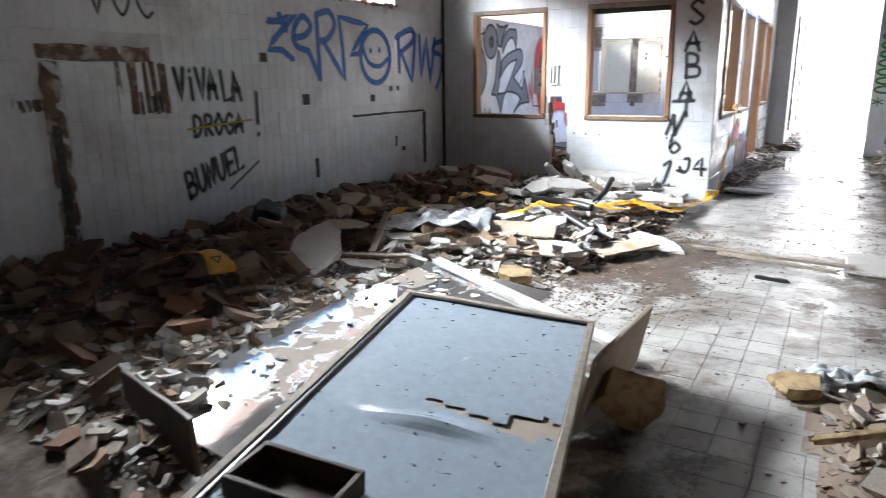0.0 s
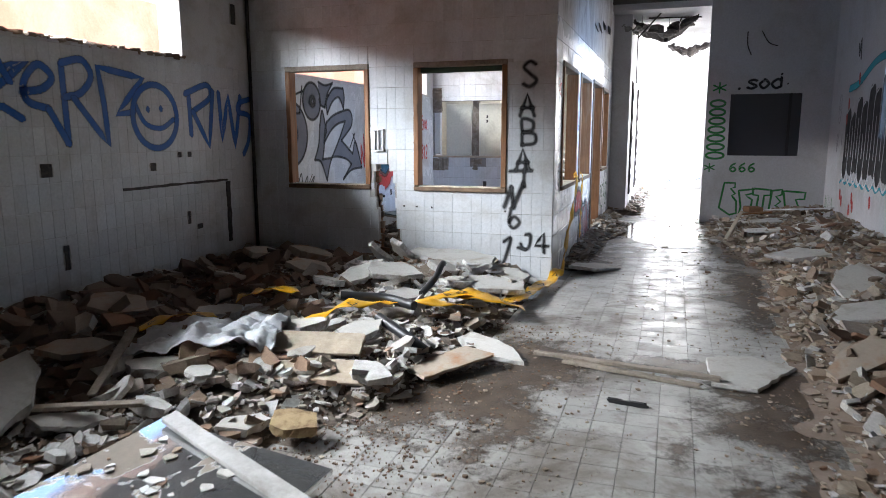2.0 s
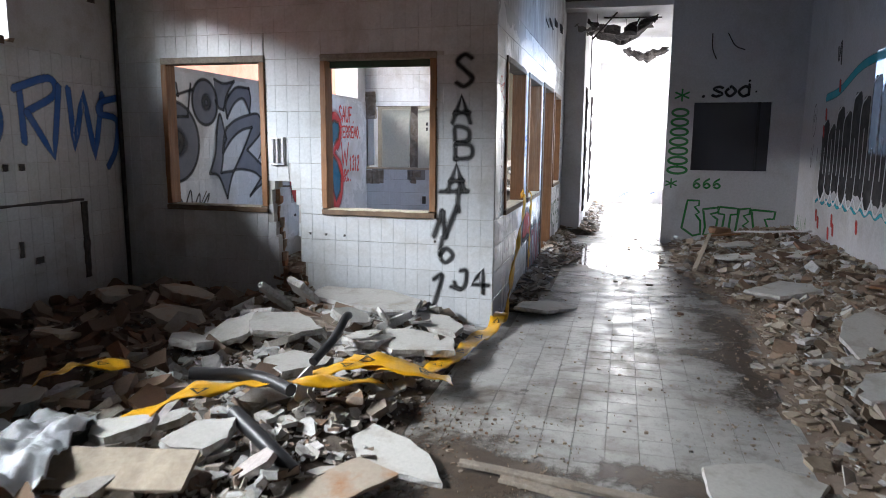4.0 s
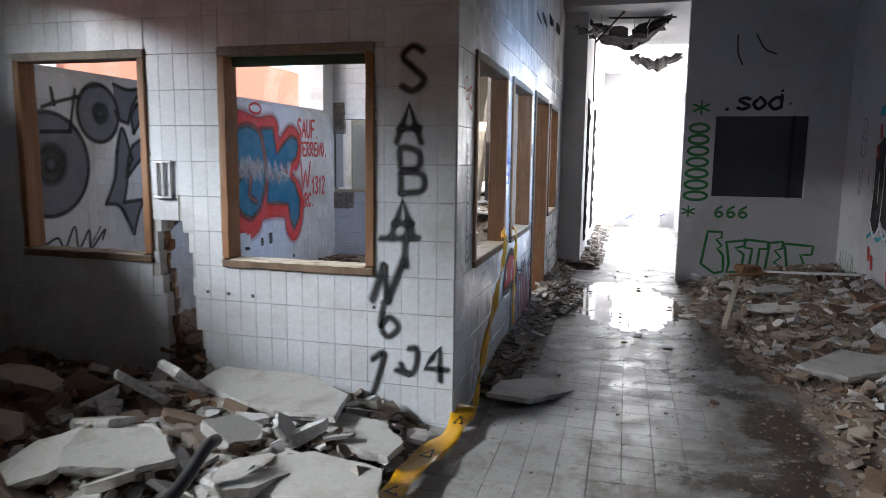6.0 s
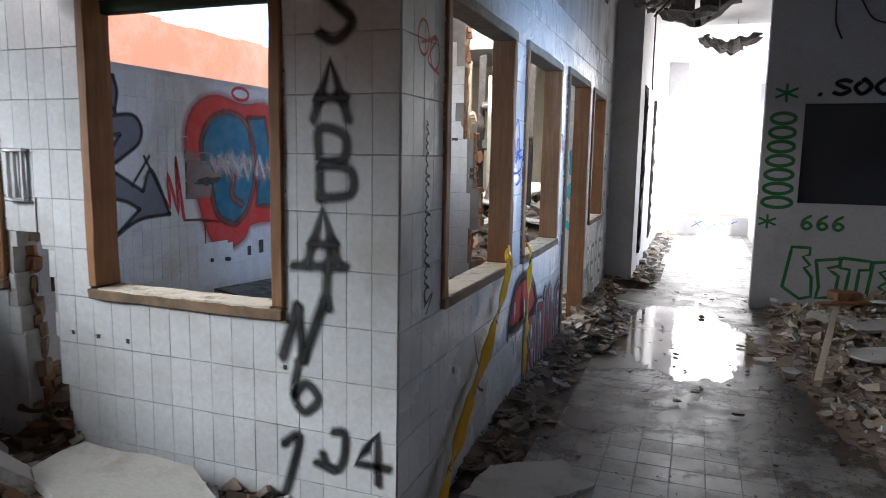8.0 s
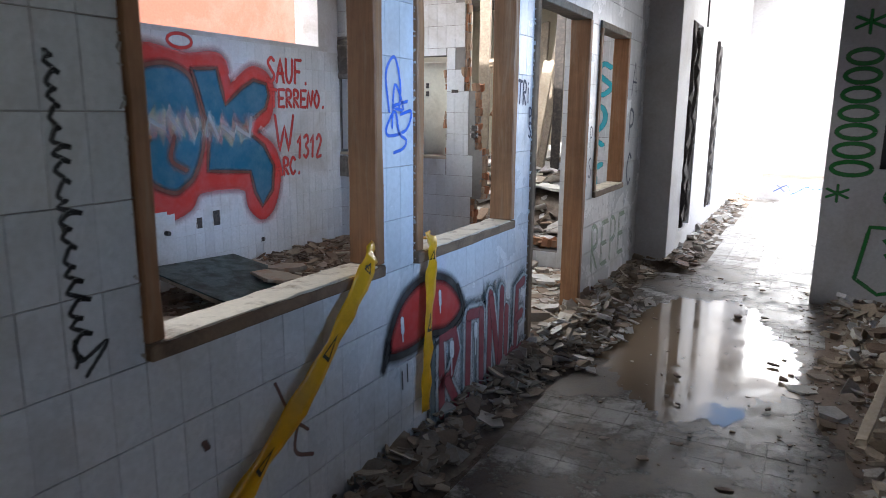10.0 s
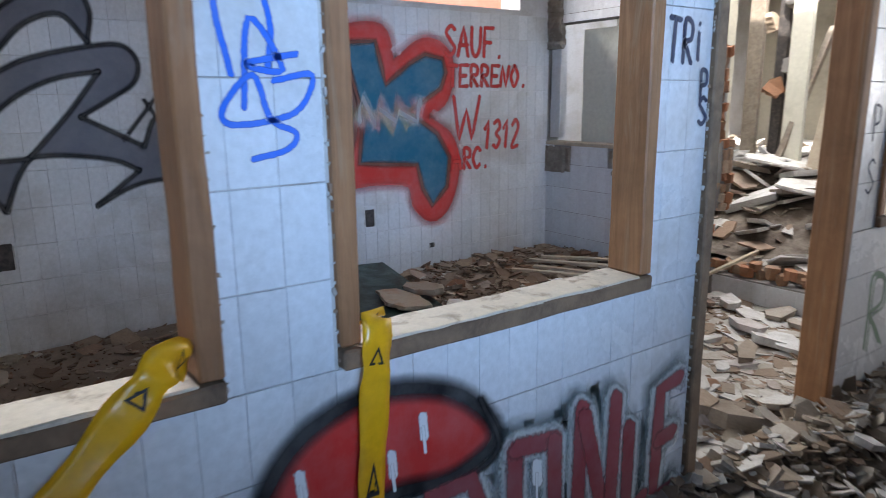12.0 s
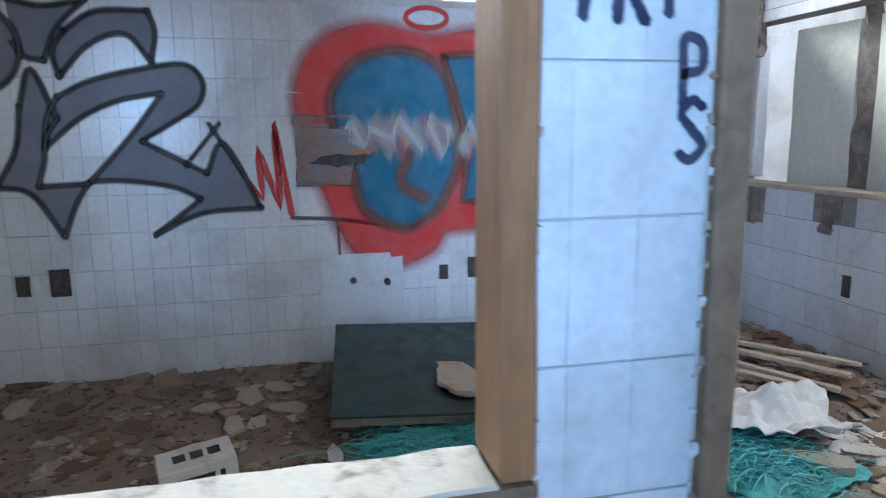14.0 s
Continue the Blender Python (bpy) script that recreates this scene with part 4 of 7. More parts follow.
scatter("brown_rubble", "brown rubble heaped along the left wall, its shade painted in", 2600, (XL, -2.2, 1.6, YS), heap, (0.02, 0.16), (0.12, 0.45), RUB_B, 22, 0.4, lambda x, y, h, r: on_heap(x, y, h, r) and r.random() > pale_zone(x, y) * 0.85, 0.2)
scatter("brown_rubble", "brown plaster rubble heaped along the right wall", 8000, (-0.5, XR, 2.0, YN), heap, (0.010, 0.09), (0.15, 0.5), RUB_T, 23, 0.42, on_heap, 0.3)
scatter("plaster_rubble", "pale plaster rubble over the right-hand heap", 3600, (-0.5, XR, 2.0, YN), heap, (0.012, 0.11), (0.12, 0.4), RUB_W, 24, 0.4, on_heap, 0.4)
scatter("brown_rubble", "dark shards along the foot of the corridor wall", 1700, (XC, -0.7, 8.6, 20.5), heap, (0.012, 0.09), (0.08, 0.3), RUB_T, 25, 0.35, lambda x, y, h, r: h > 0.01 and y < 14.1, 0.5)
scatter("plaster_rubble", "pale shards along the foot of the bright corridor wall", 800, (XC, -0.7, 14.1, 20.5), heap, (0.015, 0.11), (0.08, 0.3), RUB_W, 31, 0.35, lambda x, y, h, r: h > 0.01, 0.5)
scatter("brown_crumbs", "brown crumbs and dust spilt in front of the heap", 1300, (-2.4, -0.95, 3.9, 6.6), heap, (0.003, 0.016), (0.3, 0.8), RUB_B, 36, 0.2, lambda x, y, h, r: h < 0.03 and r.random() < smooth01((-0.9 - x) / 0.9))
scatter("plaster_crumbs", "fine crumbs and chips between the pieces of the heap", 6000, (-4.2, -1.4, 2.0, YS), heap, (0.005, 0.026), (0.2, 0.7), RUB_W, 32, 0.5, on_heap, 0.3)
scatter("plaster_crumbs", "fine crumbs and chips between the pieces along the wall", 6000, (-0.5, XR, 2.6, 11.0), heap, (0.005, 0.026), (0.2, 0.7), RUB_B, 33, 0.5, on_heap, 0.3)
scatter("plaster_crumbs", "fine crumbs and chips on the earth floor", 3500, (XL + 0.2, XC - T - 0.1, YS + 0.3, YB), room_heap, (0.005, 0.03), (0.15, 0.5), RUB_B, 34, 0.3)
scatter("floor_crumbs", "small crumbs of plaster strewn over the floor", 2400, (-2.0, 1.2, 1.5, 14), heap, (0.003, 0.020), (0.25, 0.7), RUB_T, 26, 0.2, lambda x, y, h, r: h < 0.02 and r.random() < (0.9 if (4.2 < y < 6.6 and x < -0.7) or x > -0.1 else 0.12))
scatter("room_rubble", "broken tiles and plaster strewn over the earth floor", 3000, (XL, XC - T - 0.05, YS + T + 0.05, YB), room_heap, (0.012, 0.12), (0.06, 0.3), RUB_B, 27, 0.25, lambda x, y, h, r: r.random() < 0.3 + 0.7 * smooth01((y - 10.6) / 1.2), 0.6)
scatter("tile_shards", "tan broken tile shards strewn over the earth floor", 900, (XL + 0.05, XC - T - 0.1, YS + 0.4, YB), room_heap, (0.025, 0.11), (0.06, 0.16), RUB_T, 35, 0.22, lambda x, y, h, r: r.random() < 0.35 + 0.65 * smooth01(0.6 + 1.5 * noise.noise(Vector((x * 1.6, y * 1.6, 4)))), 0.6)
scatter("tile_shards", "pale broken tile shards covering the floor beyond the doorway", 1100, (-3.1, XC - 0.15, 11.2, YB), room_heap, (0.03, 0.17), (0.05, 0.2), RUB_W, 28, 0.22, lambda x, y, h, r: True, 0.7)
scatter("ruin_rubble", "heaped boards and slabs in the ruined room behind", 900, (XL, XF - 0.35, YB + 0.2, YB + 3.5), room_heap, (0.04, 0.32), (0.05, 0.18), RUB_W, 29, 0.3)
scatter("door_rubble", "pale rubble spilling through the doorway", 420, (XC - 0.3, -1.05, 11.1, 12.9), lambda x, y: heap(x, y) + 0.02, (0.02, 0.10), (0.1, 0.35), RUB_W, 30, 0.35, lambda x, y, h, r: x < -1.1 + 0.25 * math.exp(-(y - 11.8) ** 2), 0.5)

# ---- things in the first room ----


def oriented(origin, xdir, updir=(0, 0, 1)):
    """A pose at origin whose x runs along xdir and whose z is as near updir as can be."""
    x = Vector(xdir).normalized()
    z = Vector(updir)
    z = (z - x * z.dot(x)).normalized()
    y = z.cross(x)
    return Matrix.Translation(origin) @ Matrix((x, y, z)).transposed().to_4x4()


def plank(name, a, b, width, thick, material, label, category="plank", group="", up=(0, 0, 1), seed=1, jag=0.02):
    """A weathered plank lying from a to b, its ends splintered."""
    a, b = Vector(a), Vector(b)
    length = (b - a).length
    bm = worn_box((0, -width / 2, 0), (length, width / 2, thick), 0.003, 0.0025, seed, 6)
    rnd = random.Random(seed)
    for v in bm.verts:
        if v.co.x < 0.01 or v.co.x > length - 0.01:
            v.co.x += rnd.uniform(-jag, jag)
    ob = part(name, bm, material)
    ob.matrix_world = oriented(a, b - a, up)
    return tagged(ob, label, category, group)


def slab(name, at, size, thick, turn, tilt, label, seed, n=9, aspect=0.7, material=None, jag=0.3, group="", category="slab"):
    """A broken plaster slab: ragged outline, crumbled white rim, uneven flat face."""
    rnd = random.Random(seed)
    bm = bmesh.new()
    rim = []
    sides = rnd.choice((5, 6, 6, 7))
    knots = []
    for i in range(sides):
        a = 6.283 * (i + rnd.uniform(-0.28, 0.28)) / sides + seed
        q = 1 - jag * rnd.random()
        knots.append(Vector((size * q * math.cos(a), size * aspect * q * math.sin(a))))
    for a, b in zip(knots, knots[1:] + knots[:1]):
        m = max(2, int((b - a).length / (size * 0.16)))
        for i in range(m):
            q = a.lerp(b, i / m)
            d = size * (0.012 if i == 0 else 0.028)
            rim.append((q.x + rnd.uniform(-d, d), q.y + rnd.uniform(-d, d)))
    top = [bm.verts.new((x, y, thick / 2 + 0.05 * thick * rnd.uniform(-1, 1))) for x, y in rim]
    mid = [bm.verts.new((x * 1.02 + rnd.uniform(-0.006, 0.006), y * 1.02 + rnd.uniform(-0.006, 0.006), 0.1 * thick * rnd.uniform(-1, 1))) for x, y in rim]
    bot = [bm.verts.new((x * 0.95 + rnd.uniform(-0.01, 0.01), y * 0.95 + rnd.uniform(-0.01, 0.01), -thick / 2)) for x, y in rim]
    k = len(rim)
    bm.faces.new(top)
    bm.faces.new(bot[::-1])
    for i in range(k):
        j = (i + 1) % k
        for a, b in ((top, mid), (mid, bot)):
            f = bm.faces.new((a[j], a[i], b[i], b[j]))
            f.material_index = 1
    mats = [material or SLAB, SLAB_EDGE if material is None else material]
    ob = part(name, bm, mats)
    ob.matrix_world = Matrix.Translation(at) @ Euler((tilt[0], tilt[1], turn)).to_matrix().to_4x4()
    return tagged(ob, label, category, group)


def on(x, y, up=0.02):
    return (x, y, heap(x, y) + up)


DARKWOOD = dirty("dark_brown_wood", (0.06, 0.035, 0.022), (0.12, 0.08, 0.055), 0.7, 8, (0.5, 0.75), 50, 0.4)
# fallen framed panel on timber blocks
TL, TR = Vector((-1.84, 2.81, 0.43)), Vector((-1.07, 3.00, 0.36))
W, L = (TR - TL).length, 1.78
fp = thing("framed_panel", "fallen blue-grey enamel panel in a worn wooden frame", "panel")
fp.matrix_world = oriented(TL, TR - TL, (0.05, 0.0, 1))
r = 0.035
for nm, a, b in (("rail", (0, -r, -0.035), (W, 0, 0.012)), ("rail", (0, -L, -0.035), (W, -L + r, 0.012)),
                 ("stile", (0, -L + r, -0.035), (r * 0.8, -r, 0.012)), ("stile", (W - r * 0.8, -L + r, -0.035), (W, -r, 0.012))):
    part(nm, worn_box(a, b, 0.003, 0.002, int(b[0] * 50), 8), WOOD_GREY, fp)
bm = bmesh.new()
bmesh.ops.create_grid(bm, x_segments=40, y_segments=80, size=0.5, matrix=Matrix.LocRotScale((W / 2, -L / 2, 0.002), None, (W - 0.06, L - 0.07, 1)))
gone = []
for f in bm.faces:
    c = f.calc_center_median()
    if (Vector((c.x - W * 0.86, c.y + L * 0.50)).length < 0.07 + 0.05 * noise.noise(c * 14)) or (abs(c.y + L * 0.5 + 0.3 * (c.x - W * 0.6)) < 0.014 and W * 0.45 < c.x < W * 0.9):
        gone.append(f)
for v in bm.verts:
    v.co.z += 0.003 * noise.noise(v.co * 3) + 0.022 * math.exp(-((v.co.x - W * 0.52) ** 2 / 0.02 + (v.co.y + L * 0.56) ** 2 / 0.0012))
bmesh.ops.delete(bm, geom=gone, context="FACES")
part("sheet", bm, BLUEGREY, fp, "blue-grey enamel sheet, chipped and torn")
part("core", worn_box((0.03, -L + 0.04, -0.03), (W - 0.03, -0.04, -0.004), 0.002, 0.001, 3), CARD, fp, "brown fibre core showing in the torn sheet")
for y0, y1 in ((-0.052, -0.036), (-L + 0.036, -L + 0.05)):
    part("gasket", worn_box((0.03, y0, 0.001), (W - 0.03, y1, 0.011), 0.002, 0.001, 7), BLACK, fp, "black rubber strip")
part("gasket", worn_box((0.03, -L + 0.05, 0.001), (0.044, -0.052, 0.011), 0.002, 0.001, 8), BLACK, fp, "black rubber strip")
for (x, y, z1) in ((-1.45, 2.75, 0.355), (-1.0, 1.75, 0.30), (-1.40, 1.65, 0.35)):
    ob = part("timber_block", worn_box((x - 0.12, y - 0.06, 0), (x + 0.12, y + 0.06, z1), 0.006, 0.004, int(x * 100)), WOOD_GREY)
    tagged(ob, "weathered timber block propping up the fallen panel", "timber block", "blocks under the panel")
# boards under and beside it
ob = part("mirror_pane", worn_box((0, -2.05, 0), (0.85, 0, 0.022), 0.002, 0.002, 4, 8), MIRROR)
ob.matrix_world = oriented((-2.43, 3.97, 0.19), (0.985, -0.09, -0.066), (0.065, -0.045, 1))
tagged(ob, "broken mirror pane lying flat under dust and shards", "mirror")
plank("white_batten", (-2.38, 3.95, 0.222), (-1.12, 3.47, 0.09), 0.085, 0.022, GROUT, "long grey-white painted batten lying on the mirror", "batten", "", (0, 0, 1), 5)
ob = part("leaning_board", worn_box((0, 0, 0), (0.62, 0.022, 0.30), 0.003, 0.002, 9), WOOD_PALE)
ob.matrix_world = oriented((-1.04, 2.78, 0.015), (0.08, 1.0, 0.06), (0.22, 0, 1))
tagged(ob, "pale fibreboard offcut leaning on edge", "board")
slab("torn_skin", (-1.06, 2.80, 0.10), 0.17, 0.02, 0.9, (0.95, 0.2), "torn beige board skin leaning on the foam block", 36, 7, 0.8, SLAB, 0.25, "", "board")
slab("foam_block", (-0.90, 2.93, 0.11), 0.15, 0.13, 0.6, (0.8, 0.3), "stained yellow insulation foam block with a torn skin", 31, 7, 0.9, FOAM, 0.2, "", "foam")
slab("foam_block", (-0.33, 3.47, 0.06), 0.13, 0.05, 0.2, (0.1, -0.05), "pale yellow foam offcut on the rubble", 32, 7, 0.7, FOAM, 0.2, "", "foam")
slab("foam_block", (-2.02, 4.33, 0.09), 0.15, 0.05, 0.3, (0.12, 0.1), "pale yellow foam offcut on the rubble", 33, 7, 0.75, FOAM, 0.2, "", "foam")
plank("yellow_batten", (-0.27, 2.86, 0.12), (0.25, 3.22, 0.16), 0.03, 0.025, FOAM, "yellow batten lying on the rubble", "batten", "", (0, 0, 1), 6)

bx = thing("wooden_box", "dark brown open wooden box on the fallen panel", "box")
bx.matrix_world = oriented((-1.42, 1.40, 0.40), (0.98, 0.12, -0.06), (0.05, 0.0, 1))
for nm, a, b in (("side", (0, 0, 0), (0.28, 0.015, 0.06)), ("side", (0, 0.15, 0), (0.28, 0.165, 0.06)), ("end", (0, 0.016, 0), (0.015, 0.149, 0.06)), ("end", (0.265, 0.016, 0), (0.28, 0.149, 0.06)), ("base", (0.016, 0.016, 0), (0.264, 0.149, 0.01))):
    part(nm, worn_box(a, b, 0.002, 0.001, 3), DARKWOOD, bx)
ob = part("dark_board", worn_box((0, 0, 0), (0.62, 0.02, 0.2), 0.003, 0.003, 8), DARKWOOD)
ob.matrix_world = oriented((-2.56, 1.92, 0.06), (0.93, -0.27, 0.04), (0.1, 0, 1))
tagged(ob, "dark brown board standing on edge under the mirror", "board")
hp = Heap()
rnd = random.Random(44)
for _ in range(90):
    x, y = rnd.uniform(-2.45, -1.75), rnd.uniform(2.1, 3.85)
    v, f = chunk_mesh(rnd, rnd.uniform(0.008, 0.05), 0.006, 5, 0.5)
    hp.add(v, f, Matrix.Translation((x, y, 0.217 - 0.065 * (x + 2.43) + 0.045 * (y - 3.97))) @ Euler((rnd.gauss(0, 0.06), rnd.gauss(0, 0.06), rnd.uniform(0, 6))).to_matrix().to_4x4())
hp.done("board_shards", "small shards and dust lying on the mirror pane", RUB_W)
# broad slabs and boards
for k, (x, y, up, s, th, turn, tilt, asp) in enumerate([
        (-3.20, 3.80, 0.16, 0.44, 0.07, 1.9, (0.35, -0.25), 0.42), (-2.40, 7.84, 0.12, 0.66, 0.045, -0.25, (0.10, 0.02), 0.34),
        (-1.80, 7.62, 0.07, 0.34, 0.05, -0.5, (0.08, 0.05), 0.5), (-3.38, 5.62, 0.09, 0.20, 0.06, 0.5, (0.1, 0.05), 0.7),
        (-2.58, 5.44, 0.10, 0.17, 0.06, 0.4, (0.05, -0.08), 0.8), (-2.23, 5.50, 0.11, 0.19, 0.06, 0.9, (0.15, -0.1), 0.6),
        (-1.52, 5.88, 0.05, 0.36, 0.045, -0.7, (0.03, 0.05), 0.5), (-3.02, 4.62, 0.07, 0.22, 0.05, 0.3, (0.05, 0.05), 0.6),
        (-2.35, 6.55, 0.10, 0.24, 0.05, 0.8, (0.08, 0.05), 0.7), (-2.75, 7.10, 0.10, 0.28, 0.05, 0.2, (0.1, -0.1), 0.6),
        (-2.05, 7.05, 0.08, 0.26, 0.05, 1.4, (0.05, 0.12), 0.6), (-3.05, 6.60, 0.10, 0.25, 0.05, 2.2, (0.2, 0.1), 0.6),
        (-2.70, 4.55, 0.07, 0.17, 0.04, 2.0, (0.15, 0.1), 0.5), (-2.25, 4.30, 0.05, 0.15, 0.04, 0.7, (0.1, 0.05), 0.6),
        (-2.95, 3.95, 0.08, 0.2, 0.03, 0.9, (0.3, 0.2), 0.35), (-3.6, 4.6, 0.1, 0.26, 0.04, 1.2, (0.2, 0.1), 0.5),
        (-4.05, 5.4, 0.1, 0.3, 0.04, 0.3, (0.2, 0.15), 0.6), (-3.9, 6.5, 0.1, 0.28, 0.04, 1.9, (0.15, 0.2), 0.6), (-4.2, 4.4, 0.1, 0.3, 0.05, 2.4, (0.3, 0.1), 0.5)]):
    slab("plaster_slab", on(x, y, up - 0.03), s, th, turn, tilt, "broken white plaster slab lying on the rubble" if x > -3.5 else "brown plaster slab on the left heap, coloured darker for shade", 100 + k, 9, asp, None if x > -3.5 else CARD, 0.3, "slabs on the left heap")
for k, (x, y, up, s, th, turn, tilt, asp) in enumerate([
        (0.03, 5.92, 0.03, 0.42, 0.03, 0.9, (0.0, 0.02), 0.72), (0.95, 9.70, 0.06, 0.50, 0.05, 0.4, (0.03, -0.06), 0.6),
        (1.05, 8.00, 0.08, 0.42, 0.04, 1.2, (0.1, -0.25), 0.6), (0.62, 5.95, 0.08, 0.32, 0.05, 0.7, (0.1, -0.35), 0.45),
        (0.98, 7.05, 0.08, 0.36, 0.04, 0.1, (0.12, -0.2), 0.6), (0.80, 11.35, 0.05, 0.46, 0.02, 0.2, (0.02, -0.05), 0.5),
        (1.05, 12.2, 0.05, 0.5, 0.02, 0.5, (0.03, -0.05), 0.45), (0.55, 12.7, 0.05, 0.34, 0.02, 1.1, (0.03, -0.05), 0.5),
        (1.30, 10.9, 0.06, 0.34, 0.03, 0.3, (0.05, -0.1), 0.5), (-1.18, 8.86, 0.05, 0.42, 0.035, 1.05, (0.04, 0.12), 0.52),
        (0.02, 11.48, 0.02, 0.13, 0.02, 0.2, (0.0, 0.0), 0.6), (0.35, 3.6, 0.08, 0.2, 0.04, 0.4, (0.1, 0.1), 0.7), (0.1, 3.0, 0.08, 0.16, 0.03, 1.4, (0.1, -0.1), 0.7)]):
    slab("plaster_slab", on(x, y, up - 0.02), s, th, turn, tilt, "large broken plaster slab resting against the rubble" if x > 0.2 else "flat broken plaster slab lying on the tiled floor", 140 + k, 10, asp, CARD if k == 3 else None, 0.3, "slabs on the right heap")
for k, (a, b, w, mt, lab) in enumerate([
        ((-2.68, 5.08, 0.19), (-2.10, 5.23, 0.18), 0.22, WOOD_PALE, "stained pale board lying on the rubble"),
        ((-2.55, 4.82, 0.13), (-1.95, 4.97, 0.11), 0.21, WOOD_PALE, "stained pale board lying on the rubble"),
        ((-1.78, 5.22, 0.045), (-1.50, 5.66, 0.07), 0.24, CARD, "orange-stained board lying on the floor"),
        ((-1.20, 5.88, 0.02), (-0.12, 5.69, 0.035), 0.05, WOOD_GREY, "long grey batten lying across the floor"),
        ((-1.00, 5.81, 0.006), (-0.22, 5.61, 0.008), 0.045, WOOD_GREY, "grey batten lying across the floor"),
        ((-0.69, 5.27, 0.002), (-0.50, 5.25, 0.002), 0.025, BLACK, "short black strip on the floor"),
        ((0.22, 10.68, 0.10), (0.50, 11.90, 0.34), 0.045, WOOD_PALE, "pale batten sticking up from the rubble"),
        ((-3.05, 4.2, 0.14), (-3.3, 4.75, 0.3), 0.05, WOOD_GREY, "splintered timber sticking out of the rubble"),
        ((-3.6, 3.6, 0.2), (-2.7, 4.15, 0.16), 0.05, WOOD_GREY, "splintered timber lying on the rubble"),
        ((0.55, 12.85, 0.2), (1.0, 12.9, 0.24), 0.1, WOOD, "short brown timber lying on the rubble"),
        ((0.9, 12.6, 0.3), (1.6, 11.9, 0.42), 0.05, PLASTER, "white strip lying on the rubble")]):
    plank("board", a, b, w, 0.018 if w > 0.1 else 0.022, mt, lab, "board", "", (0.05, -0.28, 1) if k < 2 else (0, 0, 1), 200 + k)
# scattered middle-sized pieces, each of its own
rnd = random.Random(5)
pool_w, pool_b = [], []
for k in range(14):
    v, f = chunk_mesh(rnd, 1.0, rnd.uniform(0.2, 0.45), rnd.choice((5, 6, 7)), 0.4)
    for pool, mt in ((pool_w, RUB_W), (pool_b, RUB_B)):
        me = bpy.data.meshes.new("plaster_chunk")
        me.from_pydata(v, [], f)
        me.materials.append(mt)
        pool.append(me)


def strew(count, region, fn, pool, sizes, name, label, group, keep, seed, flat=0.3):
    rnd = random.Random(seed)
    made = 0
    for _ in range(count * 40):
        if made >= count:
            break
        x, y = rnd.uniform(region[0], region[1]), rnd.uniform(region[2], region[3])
        h = fn(x, y)
        if not keep(x, y, h, rnd):
            continue
        s = rnd.uniform(*sizes)
        ob = new(name, rnd.choice(pool))
        tilt = flat if h > 0.03 else 0.05
        ob.matrix_world = Matrix.Translation((x, y, h + 0.2 * s + 0.01)) @ Euler((rnd.gauss(0, tilt), rnd.gauss(0, tilt), rnd.uniform(0, 6.28))).to_matrix().to_4x4() @ Matrix.Diagonal((s, s * rnd.uniform(0.5, 0.9), s * rnd.uniform(0.5, 1.0), 1))
        tagged(ob, label, "rubble", group)
        made += 1


strew(130, (-3.4, -1.5, 4.2, 8.1), heap, pool_w, (0.07, 0.17), "plaster_chunk", "broken chunk of white plaster on the heap", "chunks on the left heap", lambda x, y, h, r: h > 0.06, 51)
strew(70, (XL, -3.0, 2.5, 8.1), heap, pool_b, (0.09, 0.24), "rubble_chunk", "dusty brown chunk of broken wall", "chunks by the dark wall", lambda x, y, h, r: h > 0.1, 52)
strew(90, (-0.1, XR - 0.1, 2.8, 13.3), heap, pool_b, (0.06, 0.16), "rubble_chunk", "dusty brown chunk of broken plaster", "chunks on the right heap", lambda x, y, h, r: h > 0.07, 53)
strew(24, (-1.0, 0.3, 9.0, 14.0), heap, pool_b, (0.02, 0.05), "rubble_chunk", "small dark chunk lying on the wet floor", "chunks on the corridor floor", lambda x, y, h, r: h < 0.01, 54)
strew(40, (-3.0, -1.7, 11.3, 13.4), room_heap, pool_w, (0.07, 0.2), "plaster_chunk", "pale broken tile piece on the earth floor", "pieces beyond the doorway", lambda x, y, h, r: True, 55, 0.15)

